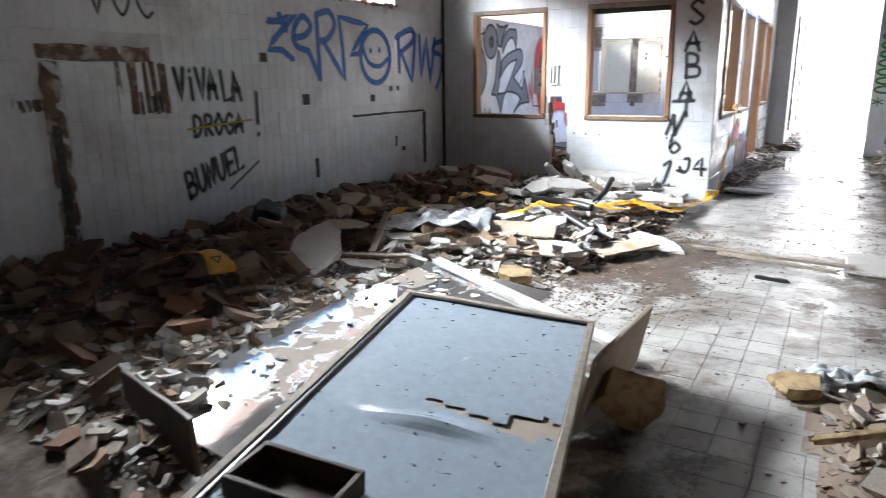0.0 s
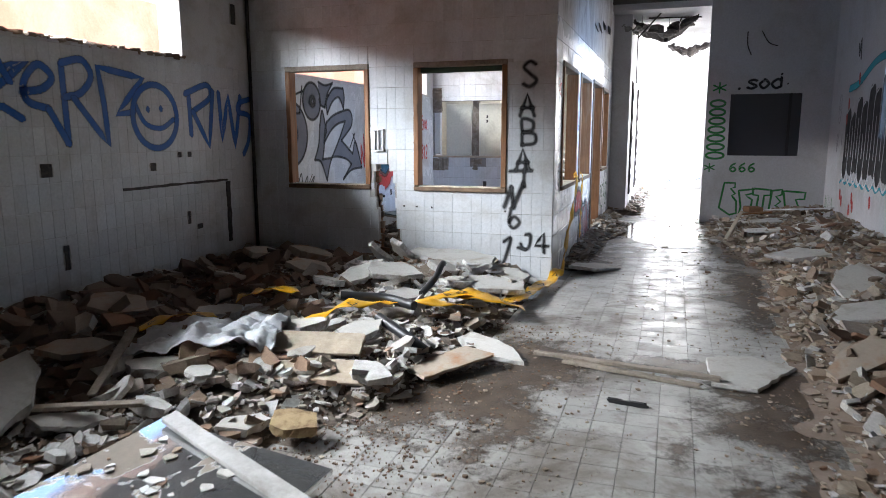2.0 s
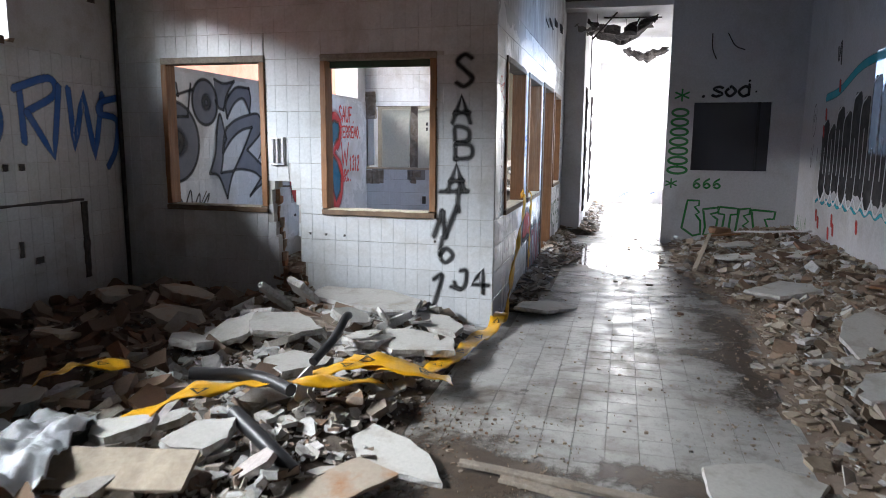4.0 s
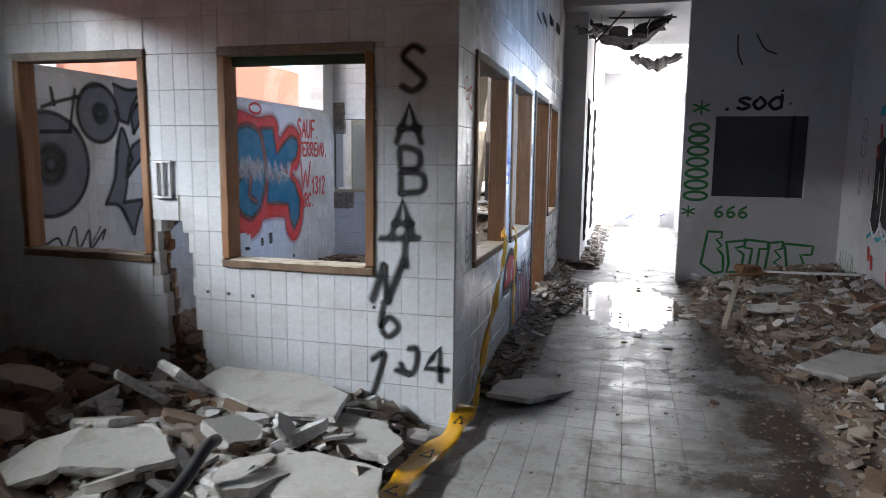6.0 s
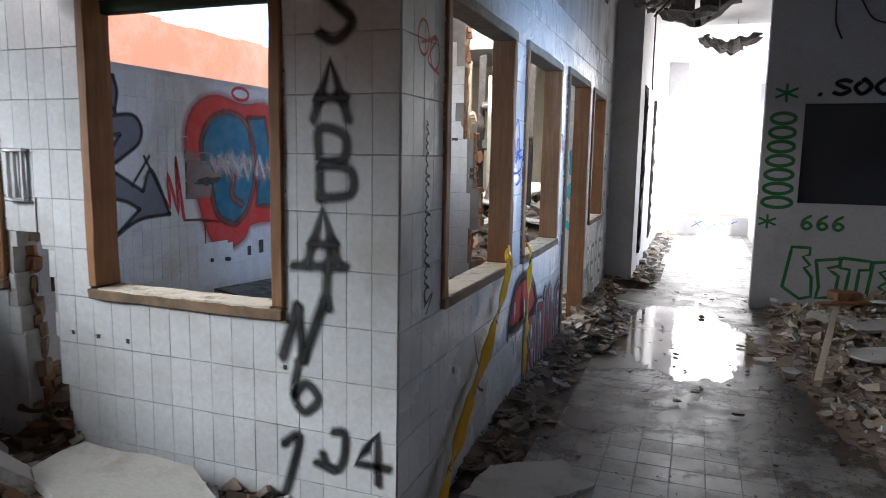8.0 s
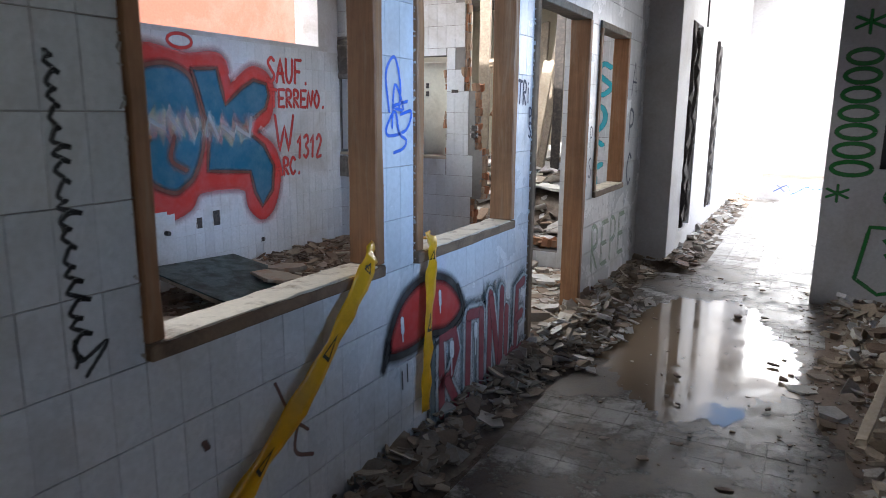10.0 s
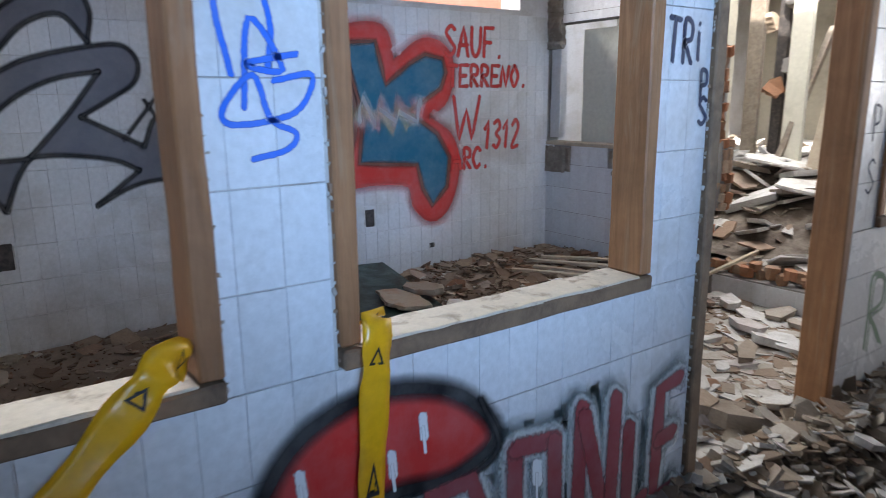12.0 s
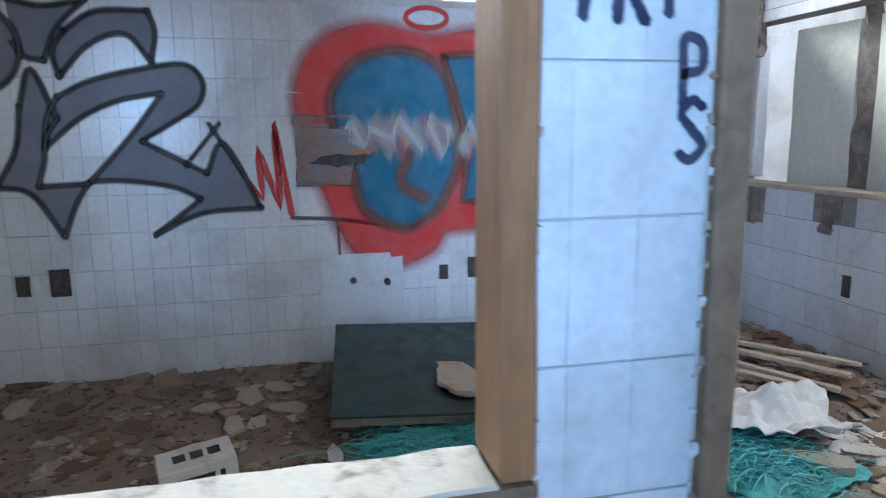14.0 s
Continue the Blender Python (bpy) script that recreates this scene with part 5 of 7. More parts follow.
rnd = random.Random(63)
hp = Heap()
for _ in range(260):
    x, y = rnd.uniform(-3.34, -3.0), rnd.uniform(8.12, 8.62)
    h = 0.46 * (1 - abs(y - 8.36) / 0.4) * rnd.random()
    v, f = chunk_mesh(rnd, rnd.uniform(0.02, 0.09), rnd.uniform(0.012, 0.04), rnd.choice((4, 5, 6)), 0.4)
    hp.add(v, f, Matrix.Translation((x, y, max(0.03, h))) @ Euler((rnd.gauss(0, 0.3), rnd.gauss(0, 0.3), rnd.uniform(0, 6))).to_matrix().to_4x4())
hp.done("hole_rubble", "brown broken plaster heaped in the hole of the partition", RUB_B)
for k, (x, y, up, s, th, turn, tilt, asp) in enumerate([
        (-1.84, 7.12, 0.09, 0.40, 0.05, 0.25, (0.10, 0.10), 0.5), (-2.85, 7.75, 0.15, 0.24, 0.05, 1.2, (0.1, 0.75), 0.5),
        (-3.02, 7.62, 0.15, 0.24, 0.045, 1.3, (0.1, 0.7), 0.5), (-2.62, 6.95, 0.14, 0.26, 0.05, 0.3, (0.2, 0.1), 0.7),
        (-2.95, 7.25, 0.12, 0.28, 0.05, 2.4, (0.15, 0.3), 0.6), (-2.3, 7.3, 0.12, 0.18, 0.06, 0.8, (0.5, 0.3), 0.6),
        (-2.1, 7.42, 0.10, 0.16, 0.03, 1.9, (0.9, 0.2), 0.7), (-2.9, 6.85, 0.12, 0.22, 0.05, 1.0, (0.2, -0.2), 0.7),
        (-3.5, 7.1, 0.10, 0.30, 0.05, 0.2, (0.2, 0.2), 0.5), (-3.75, 7.6, 0.12, 0.26, 0.08, 0.1, (0.1, 0.2), 0.5), (-4.2, 7.4, 0.1, 0.24, 0.06, 1.4, (0.2, 0.1), 0.6)]):
    slab("plaster_slab", on(x, y, up - 0.03), s, th, turn, tilt, "broken plaster slab tilted on the rubble by the partition", 160 + k, 9, asp, None if x > -3.2 else CARD, 0.25, "slabs on the left heap")

# plastic sheet, tape, pipes


def sheet(name, centre, sx, sy, turn, lift, material, label, category, seed, rough=0.05, fold=3.0, floor_fn=heap, nx=26, ny=22):
    """A crumpled soft sheet lying on what is below it."""
    verts, faces = [], []
    c, s = math.cos(turn), math.sin(turn)
    for j in range(ny):
        for i in range(nx):
            u, w = (i / (nx - 1) - 0.5), (j / (ny - 1) - 0.5)
            k = 1 + 0.15 * noise.noise(Vector((u * 3, w * 3, seed)))
            x, y = centre[0] + (u * sx * c - w * sy * s) * k, centre[1] + (u * sx * s + w * sy * c) * k
            n = noise.noise(Vector((u * fold * 2, w * fold * 2, seed + 5))) + 0.5 * abs(noise.noise(Vector((u * fold * 5, w * fold * 5, seed))))
            edge = 1 - max(abs(u), abs(w)) * 1.2
            verts.append((x, y, floor_fn(x, y) + lift + rough * (n + 0.7) * (0.5 + edge)))
    for j in range(ny - 1):
        for i in range(nx - 1):
            a = j * nx + i
            faces.append((a, a + 1, a + nx + 1, a + nx))
    ob = obj(name, verts, faces, material, None, "", True)
    md = ob.modifiers.new("thick", "SOLIDIFY")
    md.thickness = 0.003
    return tagged(ob, label, category)


sheet("plastic_sheet", (-3.0, 5.05), 0.85, 0.6, 0.4, 0.05, TARP, "crumpled grey plastic sheet lying on the rubble", "plastic sheet", 3, 0.07, 3.0, heap, 60, 48)
sheet("plastic_packaging", (-0.18, 3.66), 0.34, 0.16, 0.2, 0.02, TARP, "torn white plastic packaging on the rubble", "packaging", 4, 0.04)


def tape(points, width, label, seed=1, twist=0.5, upright=False):
    """A wrinkled plastic ribbon through the points."""
    line = smooth_line(points, 8)
    verts, faces = [], []
    n = len(line)
    for i, p in enumerate(line):
        d = (line[min(i + 1, n - 1)] - line[max(i - 1, 0)]).normalized()
        up = Vector((1, 0, 0.2)) if upright else Vector((0, 0, 1))
        a = twist * noise.noise(Vector((i * 0.21, seed, 0))) * 2
        side = d.cross(up).normalized()
        nrm = side.cross(d)
        side = side * math.cos(a) + nrm * math.sin(a)
        w = width * (1 + 0.25 * noise.noise(Vector((i * 0.3, seed, 4))))
        for k in range(5):
            q = p + side * w * (k / 4 - 0.5) + nrm * 0.012 * noise.noise(Vector((i * 0.5, k * 0.9, seed)))
            verts.append(q)
    for i in range(n - 1):
        for k in range(4):
            a = i * 5 + k
            faces.append((a, a + 1, a + 6, a + 5))
    ob = obj("warning_tape", verts, faces, TAPE, None, "", True)
    md = ob.modifiers.new("thick", "SOLIDIFY")
    md.thickness = 0.0012
    tagged(ob, label, "tape", "lengths of warning tape")
    # print on the tape: a triangle mark and bars standing for small unreadable words
    pv, pf = [], []
    for i in range(3, n - 4, 9):
        q = [verts[i * 5 + 2], verts[(i + 2) * 5 + 1], verts[(i + 2) * 5 + 3]]
        nr = (q[1] - q[0]).cross(q[2] - q[0]).normalized() * 0.004
        c = sum(q, Vector()) / 3
        for s in (1, -1):
            b = len(pv)
            pv += [c + (p - c) * 1.05 + nr * s for p in q] + [c + (p - c) * 0.62 + nr * s for p in q]
            pf += [(b + e, b + (e + 1) % 3, b + 3 + (e + 1) % 3, b + 3 + e) for e in range(3)]
    if pv:
        obj("print", pv, pf, BLACK, ob, "black printed marks")["kind"] = "stuff"
    return ob


tape([(-1.45, 8.32, 0.10), (-1.46, 8.0, 0.05), (-1.52, 7.58, 0.07), (-1.54, 7.23, 0.08), (-1.60, 6.95, 0.09), (-1.64, 6.68, 0.14), (-1.95, 6.5, 0.21), (-2.1, 6.3, 0.20)], 0.12, "yellow warning tape trailing over the rubble", 1, 0.4)
tape([(-1.45, 6.7, 0.10), (-1.72, 6.60, 0.19), (-2.02, 6.62, 0.21)], 0.20, "crumpled bunch of yellow warning tape on the rubble", 6, 0.4)
tape([(-1.78, 6.42, 0.16), (-2.0, 6.12, 0.24), (-2.3, 5.98, 0.25), (-2.45, 5.7, 0.28), (-2.62, 5.42, 0.2)], 0.12, "yellow warning tape trailing over the rubble", 2, 0.5)
tape([(-2.95, 5.95, 0.30), (-3.12, 5.80, 0.32), (-3.3, 5.72, 0.26)], 0.16, "crumpled yellow warning tape on the rubble", 3, 0.4)
tape([(-3.2, 5.35, 0.24), (-3.35, 5.15, 0.28), (-3.5, 5.0, 0.22)], 0.12, "crumpled yellow warning tape on the rubble", 4, 0.4)
tape([(-3.3, 3.1, 0.24), (-3.6, 3.25, 0.3), (-3.9, 3.2, 0.24)], 0.14, "crumpled yellow warning tape in the rubble", 5, 0.4)
tape([(-1.50, 9.60, 0.93), (-1.455, 9.55, 0.955), (-1.44, 9.45, 0.86), (-1.44, 9.2, 0.62), (-1.44, 8.9, 0.40), (-1.43, 8.6, 0.20), (-1.42, 8.42, 0.06)], 0.075, "yellow warning tape tied to the window sill", 7, 0.25, True)
tape([(-1.52, 9.99, 0.925), (-1.455, 9.985, 0.945), (-1.445, 9.97, 0.80), (-1.45, 9.95, 0.50), (-1.45, 9.93, 0.18)], 0.07, "yellow warning tape hanging from the window sill", 8, 0.15, True)


def pipe(points, r, material, label, name="pipe", category="pipe"):
    cu = bpy.data.curves.new(name, "CURVE")
    cu.dimensions, cu.bevel_depth, cu.bevel_resolution, cu.use_fill_caps = "3D", r, 3, True
    line = smooth_line(points, 6)
    sp = cu.splines.new("POLY")
    sp.points.add(len(line) - 1)
    for q, p in zip(sp.points, line):
        q.co = (*p, 1)
    cu.materials.append(material)
    tmp = bpy.data.objects.new(name, cu)
    me = bpy.data.meshes.new_from_object(tmp)
    bpy.data.objects.remove(tmp)
    me.shade_smooth()
    return tagged(new(name, me), label, category)


pipe([(-1.80, 5.48, 0.10), (-1.95, 5.55, 0.16), (-2.2, 5.7, 0.22)], 0.035, BLACK, "black plastic pipe lying on the rubble")
pipe([(-2.05, 5.95, 0.25), (-2.3, 6.05, 0.26), (-2.6, 5.95, 0.28)], 0.033, BLACK, "black plastic pipe lying on the rubble")
pipe([(-2.20, 7.02, 0.34), (-2.18, 6.92, 0.35), (-2.18, 6.75, 0.27), (-2.2, 6.5, 0.2)], 0.026, BLACK, "bent black plastic pipe sticking out of the rubble")
pipe([(XL + 0.03, YS - 0.03, 0.1), (XL + 0.03, YS - 0.03, 1.5), (XL + 0.03, YS - 0.03, TOP)], 0.018, SOCKET, "dark pipe running up the corner", "corner_pipe")
ob = part("green_bucket", worn_box((-0.12, -0.1, 0), (0.12, 0.1, 0.2), 0.02, 0.01, 5), GREEN_MAT)
ob.matrix_world = Matrix.Translation(on(-4.3, 4.45, 0.0)) @ Euler((0.2, 0.3, 0.5)).to_matrix().to_4x4()
tagged(ob, "dark green plastic tub half buried in rubble", "tub")

# puddle
rim = []
for i in range(360):
    a = 6.283 * i / 360
    c, s = math.cos(a), math.sin(a)
    n = sum(w * noise.noise(Vector((c * f, s * f, 4 + f))) for f, w in ((1.3, 1.0), (4, 0.6), (11, 0.45), (27, 0.25)))
    rim.append((-0.55 + 0.58 * (1 + 0.25 * n) * c - 0.06 * s, 11.95 + 1.12 * (1 + 0.22 * n) * s, 0.0035))
puddle = obj("water", rim, [tuple(range(360))], WATER)
tagged(puddle, "shallow muddy puddle on the corridor floor", "puddle", "", "structure")

# fittings on the walls


def wall_box(plane, u, z, w, h, depth, material, name, label, category="socket", seed=1):
    """A broken box let into the wall: a rim, a dark well, a few torn edges."""
    t = thing(name, label, category)
    d = depth
    part("well", worn_box(plane.at(u - w / 2, z - h / 2, TD + 0.0035), plane.at(u + w / 2, z + h / 2, -0.01), 0.002, 0.001, seed), material, t)
    for nm, a, b, c, e in (("edge", u - w / 2 - 0.008, u - w / 2, z - h / 2, z + h / 2), ("edge", u + w / 2, u + w / 2 + 0.008, z - h / 2, z + h / 2)):
        part(nm, worn_box(plane.at(a, c, TD + d), plane.at(b, e, -0.005), 0.002, 0.003, seed + 3, 4), SLAB_EDGE, t)
    return t


XL2 = -4.60
L2 = Plane((XL2, 0, 0), (0, 1, 0), (1, 0, 0))
for k, (u, z, w, h) in enumerate([(5.58, 1.14, 0.10, 0.10), (6.67, 1.12, 0.07, 0.07), (7.02, 1.22, 0.05, 0.05), (7.16, 1.22, 0.05, 0.05), (5.69, 0.47, 0.05, 0.19), (7.10, 0.62, 0.04, 0.12), (7.25, 0.52, 0.08, 0.05), (5.05, 1.52, 0.09, 0.08), (7.95, 2.62, 0.08, 0.2), (3.95, 1.16, 0.16, 0.12)]):
    wall_box(L_WALL, u, z, w, h, 0.004, SOCKET, "wall_socket", "dark broken socket hole in the tiled wall", "socket", 300 + k)
for k, (u, z, w, h) in enumerate([(9.25, 0.57, 0.07, 0.11), (9.43, 0.58, 0.10, 0.15), (11.55, 0.52, 0.055, 0.09), (11.74, 0.54, 0.075, 0.13), (12.3, 0.26, 0.04, 0.04)]):
    wall_box(L2, u, z, w, h, 0.004, SOCKET, "wall_socket", "dark empty socket box in the tiled wall", "socket", 320 + k)
for k, (u, z, w, h) in enumerate([(-2.985, 1.31, 0.06, 0.05), (-2.985, 1.24, 0.06, 0.05), (-3.2, 1.66, 0.07, 0.03), (-3.62, 0.52, 0.06, 0.12)]):
    wall_box(B_WALL, u, z, w, h, 0.004, SOCKET, "wall_socket", "dark empty socket box in the broken wall", "socket", 340 + k)
for u in (-2.88, -2.72, -1.96, -3.02):
    wall_box(S_WALL, u, 0.62 - 0.02 * u, 0.018, 0.018, 0.001, SOCKET, "screw_hole", "small dark screw hole in a tile", "hole", int(-u * 100))
br = thing("wall_bracket", "white wire bracket screwed to the tiled wall", "bracket")
for u in (-3.33, -3.29, -3.24):
    part("wire", worn_box(S_WALL.at(u - 0.008, 1.24, 0.03), S_WALL.at(u + 0.008, 1.46, 0.012), 0.003, 0.001, 3), PLASTER, br)
for z in (1.24, 1.45):
    part("bar", worn_box(S_WALL.at(-3.345, z - 0.008, 0.034), S_WALL.at(-3.225, z + 0.008, 0.004), 0.003, 0.001, 3), METAL, br)
TORN = dirty("torn_plaster", (0.16, 0.10, 0.07), (0.42, 0.38, 0.34), 0.9, 9, (0.5, 0.62), 40, 1.0)
ob = part("wall_groove", worn_box(L_WALL.at(6.3, 0.935, TD + 0.010), L_WALL.at(7.72, 0.957, -0.01), 0.003, 0.005, 12, 14), SOCKET)
tagged(ob, "dark rusty groove where a basin was torn from the wall", "groove")
for u, z0, z1 in ((3.12, 0.15, 1.1), (7.72, 0.3, 0.93)):
    ob = part("wall_groove", worn_box(L_WALL.at(u - 0.03, z0, TD + 0.010), L_WALL.at(u + 0.03, z1, -0.01), 0.003, 0.006, 13, 12), SOCKET)
    tagged(ob, "dark pipe groove chased into the tiled wall", "groove")
for k, (u0, u1, z0, z1) in enumerate(((3.06, 3.19, 0.2, 1.46), (3.60, 4.02, 1.09, 1.455), (2.86, 3.055, 1.14, 1.22))):
    ob = part("wall_groove", worn_box(L_WALL.at(u0, z0, TD + 0.001), L_WALL.at(u1, z1, -0.01), 0.003, 0.014, 15 + k, 16), TORN)
    tagged(ob, "brown torn channel where tiles and pipes were ripped out", "groove")
ob = part("wall_groove", worn_box(L_WALL.at(3.06, 1.465, TD + 0.002), L_WALL.at(3.90, 1.565, -0.01), 0.003, 0.010, 14, 12), TORN)
tagged(ob, "brown stripped band where a fitting was torn off", "groove")

# ---- second room ----
lining = wall("wall_lining", L2, YS + T, YB, -0.02, TOP, 0.19, [(8.5, 13.22, 2.10, 3.1)], GROUT_PALE, "white-tiled wall of the second room under a high window")


def gone_lining(u, z, rnd):
    return (10.72 < u < 11.02 and 1.05 < z < 1.45) or (z > 1.98 and rnd.random() < 0.5) or rnd.random() < 0.004


tiling(lining, L2, YS + T, YB, 0.0, 2.06, [(8.5, 13.22, 2.10, 2.98)], (9.0, 12.6, 0.0, 0.9), gone_lining, 5)
gb = thing("green_board", "large dark green board lying on the rubble", "board")
gb.matrix_world = oriented((-4.48, 10.88, 0.26), (1.0, -0.10, -0.11), (0.12, 0.02, 1))
part("board", worn_box((0, 0, 0), (1.05, 0.85, 0.012), 0.002, 0.002, 4, 8), GREEN_MAT, gb)
part("rail", worn_box((0.98, 0, -0.05), (1.03, 0.85, -0.001), 0.003, 0.003, 4, 8), WOOD_GREY, gb)
part("rail", worn_box((0.0, 0, -0.03), (0.98, 0.03, -0.001), 0.003, 0.003, 5, 8), WOOD_GREY, gb)
CARTON = dirty("white_carton", (0.66, 0.65, 0.62), (0.42, 0.36, 0.29), 0.7, 9, (0.5, 0.75), 60, 0.2)
bx = thing("cardboard_box", "small dusty white box with dark printing", "box")
bx.matrix_world = oriented((-3.20, 10.12, 0.03), (-0.06, 0.24, 0.02), (0.05, 0.02, 1))
part("body", worn_box((0, -0.13, 0), (0.24, 0, 0.13), 0.003, 0.002, 6), CARTON, bx)
bx.scale = (1.12, 1.3, 1.25)
for k in range(3):
    part("print", worn_box((0.05 + k * 0.055, -0.085, 0.131), (0.09 + k * 0.055, -0.045, 0.1325), 0, 0, 6, 0), BLACK, bx, "dark printed bar")
for k in range(3):
    part("print", worn_box((-0.0015, -0.115, 0.02 + 0.038 * k), (0, -0.02, 0.038 + 0.038 * k), 0, 0, 6, 0), PLASTER, bx, "pale printed stripe")
part("print", worn_box((0.02, -0.1315, 0.02), (0.2, -0.13, 0.1), 0, 0, 6, 0), BLACK, bx, "dark printed patch")
slab("plaster_block", (-3.16, 11.58, 0.17), 0.19, 0.09, 0.9, (0.45, 0.3), "white plaster block lying on the teal netting", 61, 8, 0.6, None, 0.15, "", "block")
slab("plaster_block", (-3.62, 11.40, 0.20), 0.24, 0.03, 0.3, (0.1, 0.1), "beige board offcut on the green board", 62, 8, 0.45, CARD, 0.2, "", "board")
slab("plaster_block", (-3.70, 11.62, 0.22), 0.22, 0.04, 0.1, (0.1, -0.1), "beige board offcut on the rubble", 63, 8, 0.4, CARD, 0.2, "", "board")
slab("plaster_block", (-2.95, 10.55, 0.04), 0.12, 0.05, 0.2, (0.1, 0.1), "white plaster piece on the earth floor", 64, 8, 0.4, None, 0.2, "", "block")
slab("plaster_block", (-3.28, 10.78, 0.05), 0.09, 0.04, 0.1, (0.1, 0.1), "white plaster piece on the earth floor", 65, 8, 0.4, None, 0.2, "", "block")
for k, (x, y, s, turn) in enumerate([(-4.1, 10.4, 0.13, 0.4), (-4.2, 10.55, 0.1, 1.0), (-3.9, 10.6, 0.12, 1.3), (-4.0, 10.2, 0.09, 2.0), (-3.75, 10.35, 0.1, 0.1), (-3.9, 9.0, 0.1, 0.5), (-4.2, 9.3, 0.12, 0.2)]):
    slab("tile_piece", (x, y, room_heap(x, y) + 0.015), s, 0.012, turn, (0.12, 0.1), "broken beige tile lying on the earth floor", 70 + k, 6, 0.6, CARD, 0.15, "broken tiles in the second room", "tile")
brick = slab("brick_piece", (-1.85, 11.75, 0.12), 0.13, 0.05, 0.6, (0.2, 0.2), "broken orange hollow brick on the shards", 81, 6, 0.6, BRICK, 0.1, "", "brick")
slab("brick_piece", (0.75, 12.95, 0.28), 0.16, 0.08, 0.1, (0.1, 0.05), "reddish brick on the rubble by the wall", 82, 6, 0.45, BRICK, 0.1, "", "brick")


def netting(name, centre, sx, sy, turn, label, seed, count=230):
    """Tangled plastic strands."""
    rnd = random.Random(seed)
    verts, faces = [], []
    c, s = math.cos(turn), math.sin(turn)
    for _ in range(count):
        u, w = rnd.gauss(0, 0.22), rnd.gauss(0, 0.22)
        a = rnd.gauss(0.3, 0.5) + (math.pi / 2 if rnd.random() < 0.35 else 0)
        ln = rnd.uniform(0.12, 0.35)
        h = rnd.uniform(0.01, 0.09)
        pts = []
        bend = rnd.uniform(-1.2, 1.2)
        for k in range(7):
            t = k / 6 - 0.5
            b = a + bend * t
            x, y = u * sx + ln * t * math.cos(b), w * sy + ln * t * math.sin(b)
            gx, gy = centre[0] + x * c - y * s, centre[1] + x * s + y * c
            pts.append(Vector((gx, gy, room_heap(gx, gy) + 0.01 + h * (1 - 2.5 * t * t))))
        k0 = len(verts)
        for p in pts:
            verts += [p + Vector((0.0022, 0, 0.004)), p + Vector((-0.0015, 0.0018, 0.004)), p + Vector((-0.0015, -0.0018, 0.006))]
        for k in range(6):
            for e in range(3):
                a0, b0 = k0 + k * 3 + e, k0 + k * 3 + (e + 1) % 3
                faces.append((a0, b0, b0 + 3, a0 + 3))
    return tagged(obj(name, verts, faces, STRAND), label, "netting")


sheet("netting_sheet", (-3.2, 11.25), 0.62, 0.55, 0.4, 0.006, TEAL, "matted teal netting sheet on the earth floor", "netting", 14, 0.03, 3.0, room_heap)
netting("plastic_netting", (-3.18, 11.22), 0.85, 0.85, 0.3, "tangled teal plastic netting on the earth floor", 1, 700)
netting("plastic_netting", (-2.80, 12.45), 0.6, 0.55, 0.1, "tangled teal plastic netting under the sack", 2, 420)
sheet("netting_sheet", (-2.85, 12.42), 0.6, 0.55, 0.3, 0.012, TEAL, "matted teal netting sheet on the floor", "netting", 12, 0.03, 3.0, room_heap)
sack = sheet("white_sack", (-3.06, 12.60), 0.62, 0.34, 1.15, 0.05, CLOTH, "crumpled dirty white sack on the netting", "sack", 8, 0.10, 1.5, room_heap, 64, 40)
sack.data.shade_smooth()
for k, (a, b) in enumerate([((-4.0, 12.95, 0.17), (-3.3, 13.35, 0.20)), ((-4.05, 12.85, 0.15), (-3.25, 13.25, 0.17)), ((-3.9, 12.75, 0.14), (-3.15, 13.1, 0.15)), ((-3.95, 12.6, 0.13), (-3.25, 12.95, 0.15))]):
    plank("slat", a, b, 0.045, 0.02, WOOD_PALE, "pale wooden slat lying on the floor", "slat", "slats by the back wall", (0, 0, 1), 90 + k)
plank("slat", (-2.95, 13.25, 0.1), (-2.62, 13.62, 0.36), 0.035, 0.02, WOOD_PALE, "pale stick leaning on the broken wall", "slat", "", (0, 0, 1), 95)

PATCH = dirty("torn_brown_mortar", (0.20, 0.165, 0.135), (0.36, 0.32, 0.28), 0.95, 9, (0.45, 0.7), 60, 1.0)
for k, (u0, u1, z0, z1) in enumerate(((-4.79, -4.43, 1.80, 2.23), (-4.74, -4.61, 0.93, 1.795), (-4.62, -4.31, 0.77, 0.985), (-3.86, -3.67, 0.88, 0.985), (-3.84, -3.75, 0.78, 0.878))):
    ob = part("mortar_patch", worn_box(B_WALL.at(u0, z0, TD + 0.014), B_WALL.at(u1, z1, -0.03), 0.003, 0.010, 700 + k, 12), PATCH)
    tagged(ob, "brown mortar showing where tiles were torn off", "mortar patch", "mortar patches on the back wall")


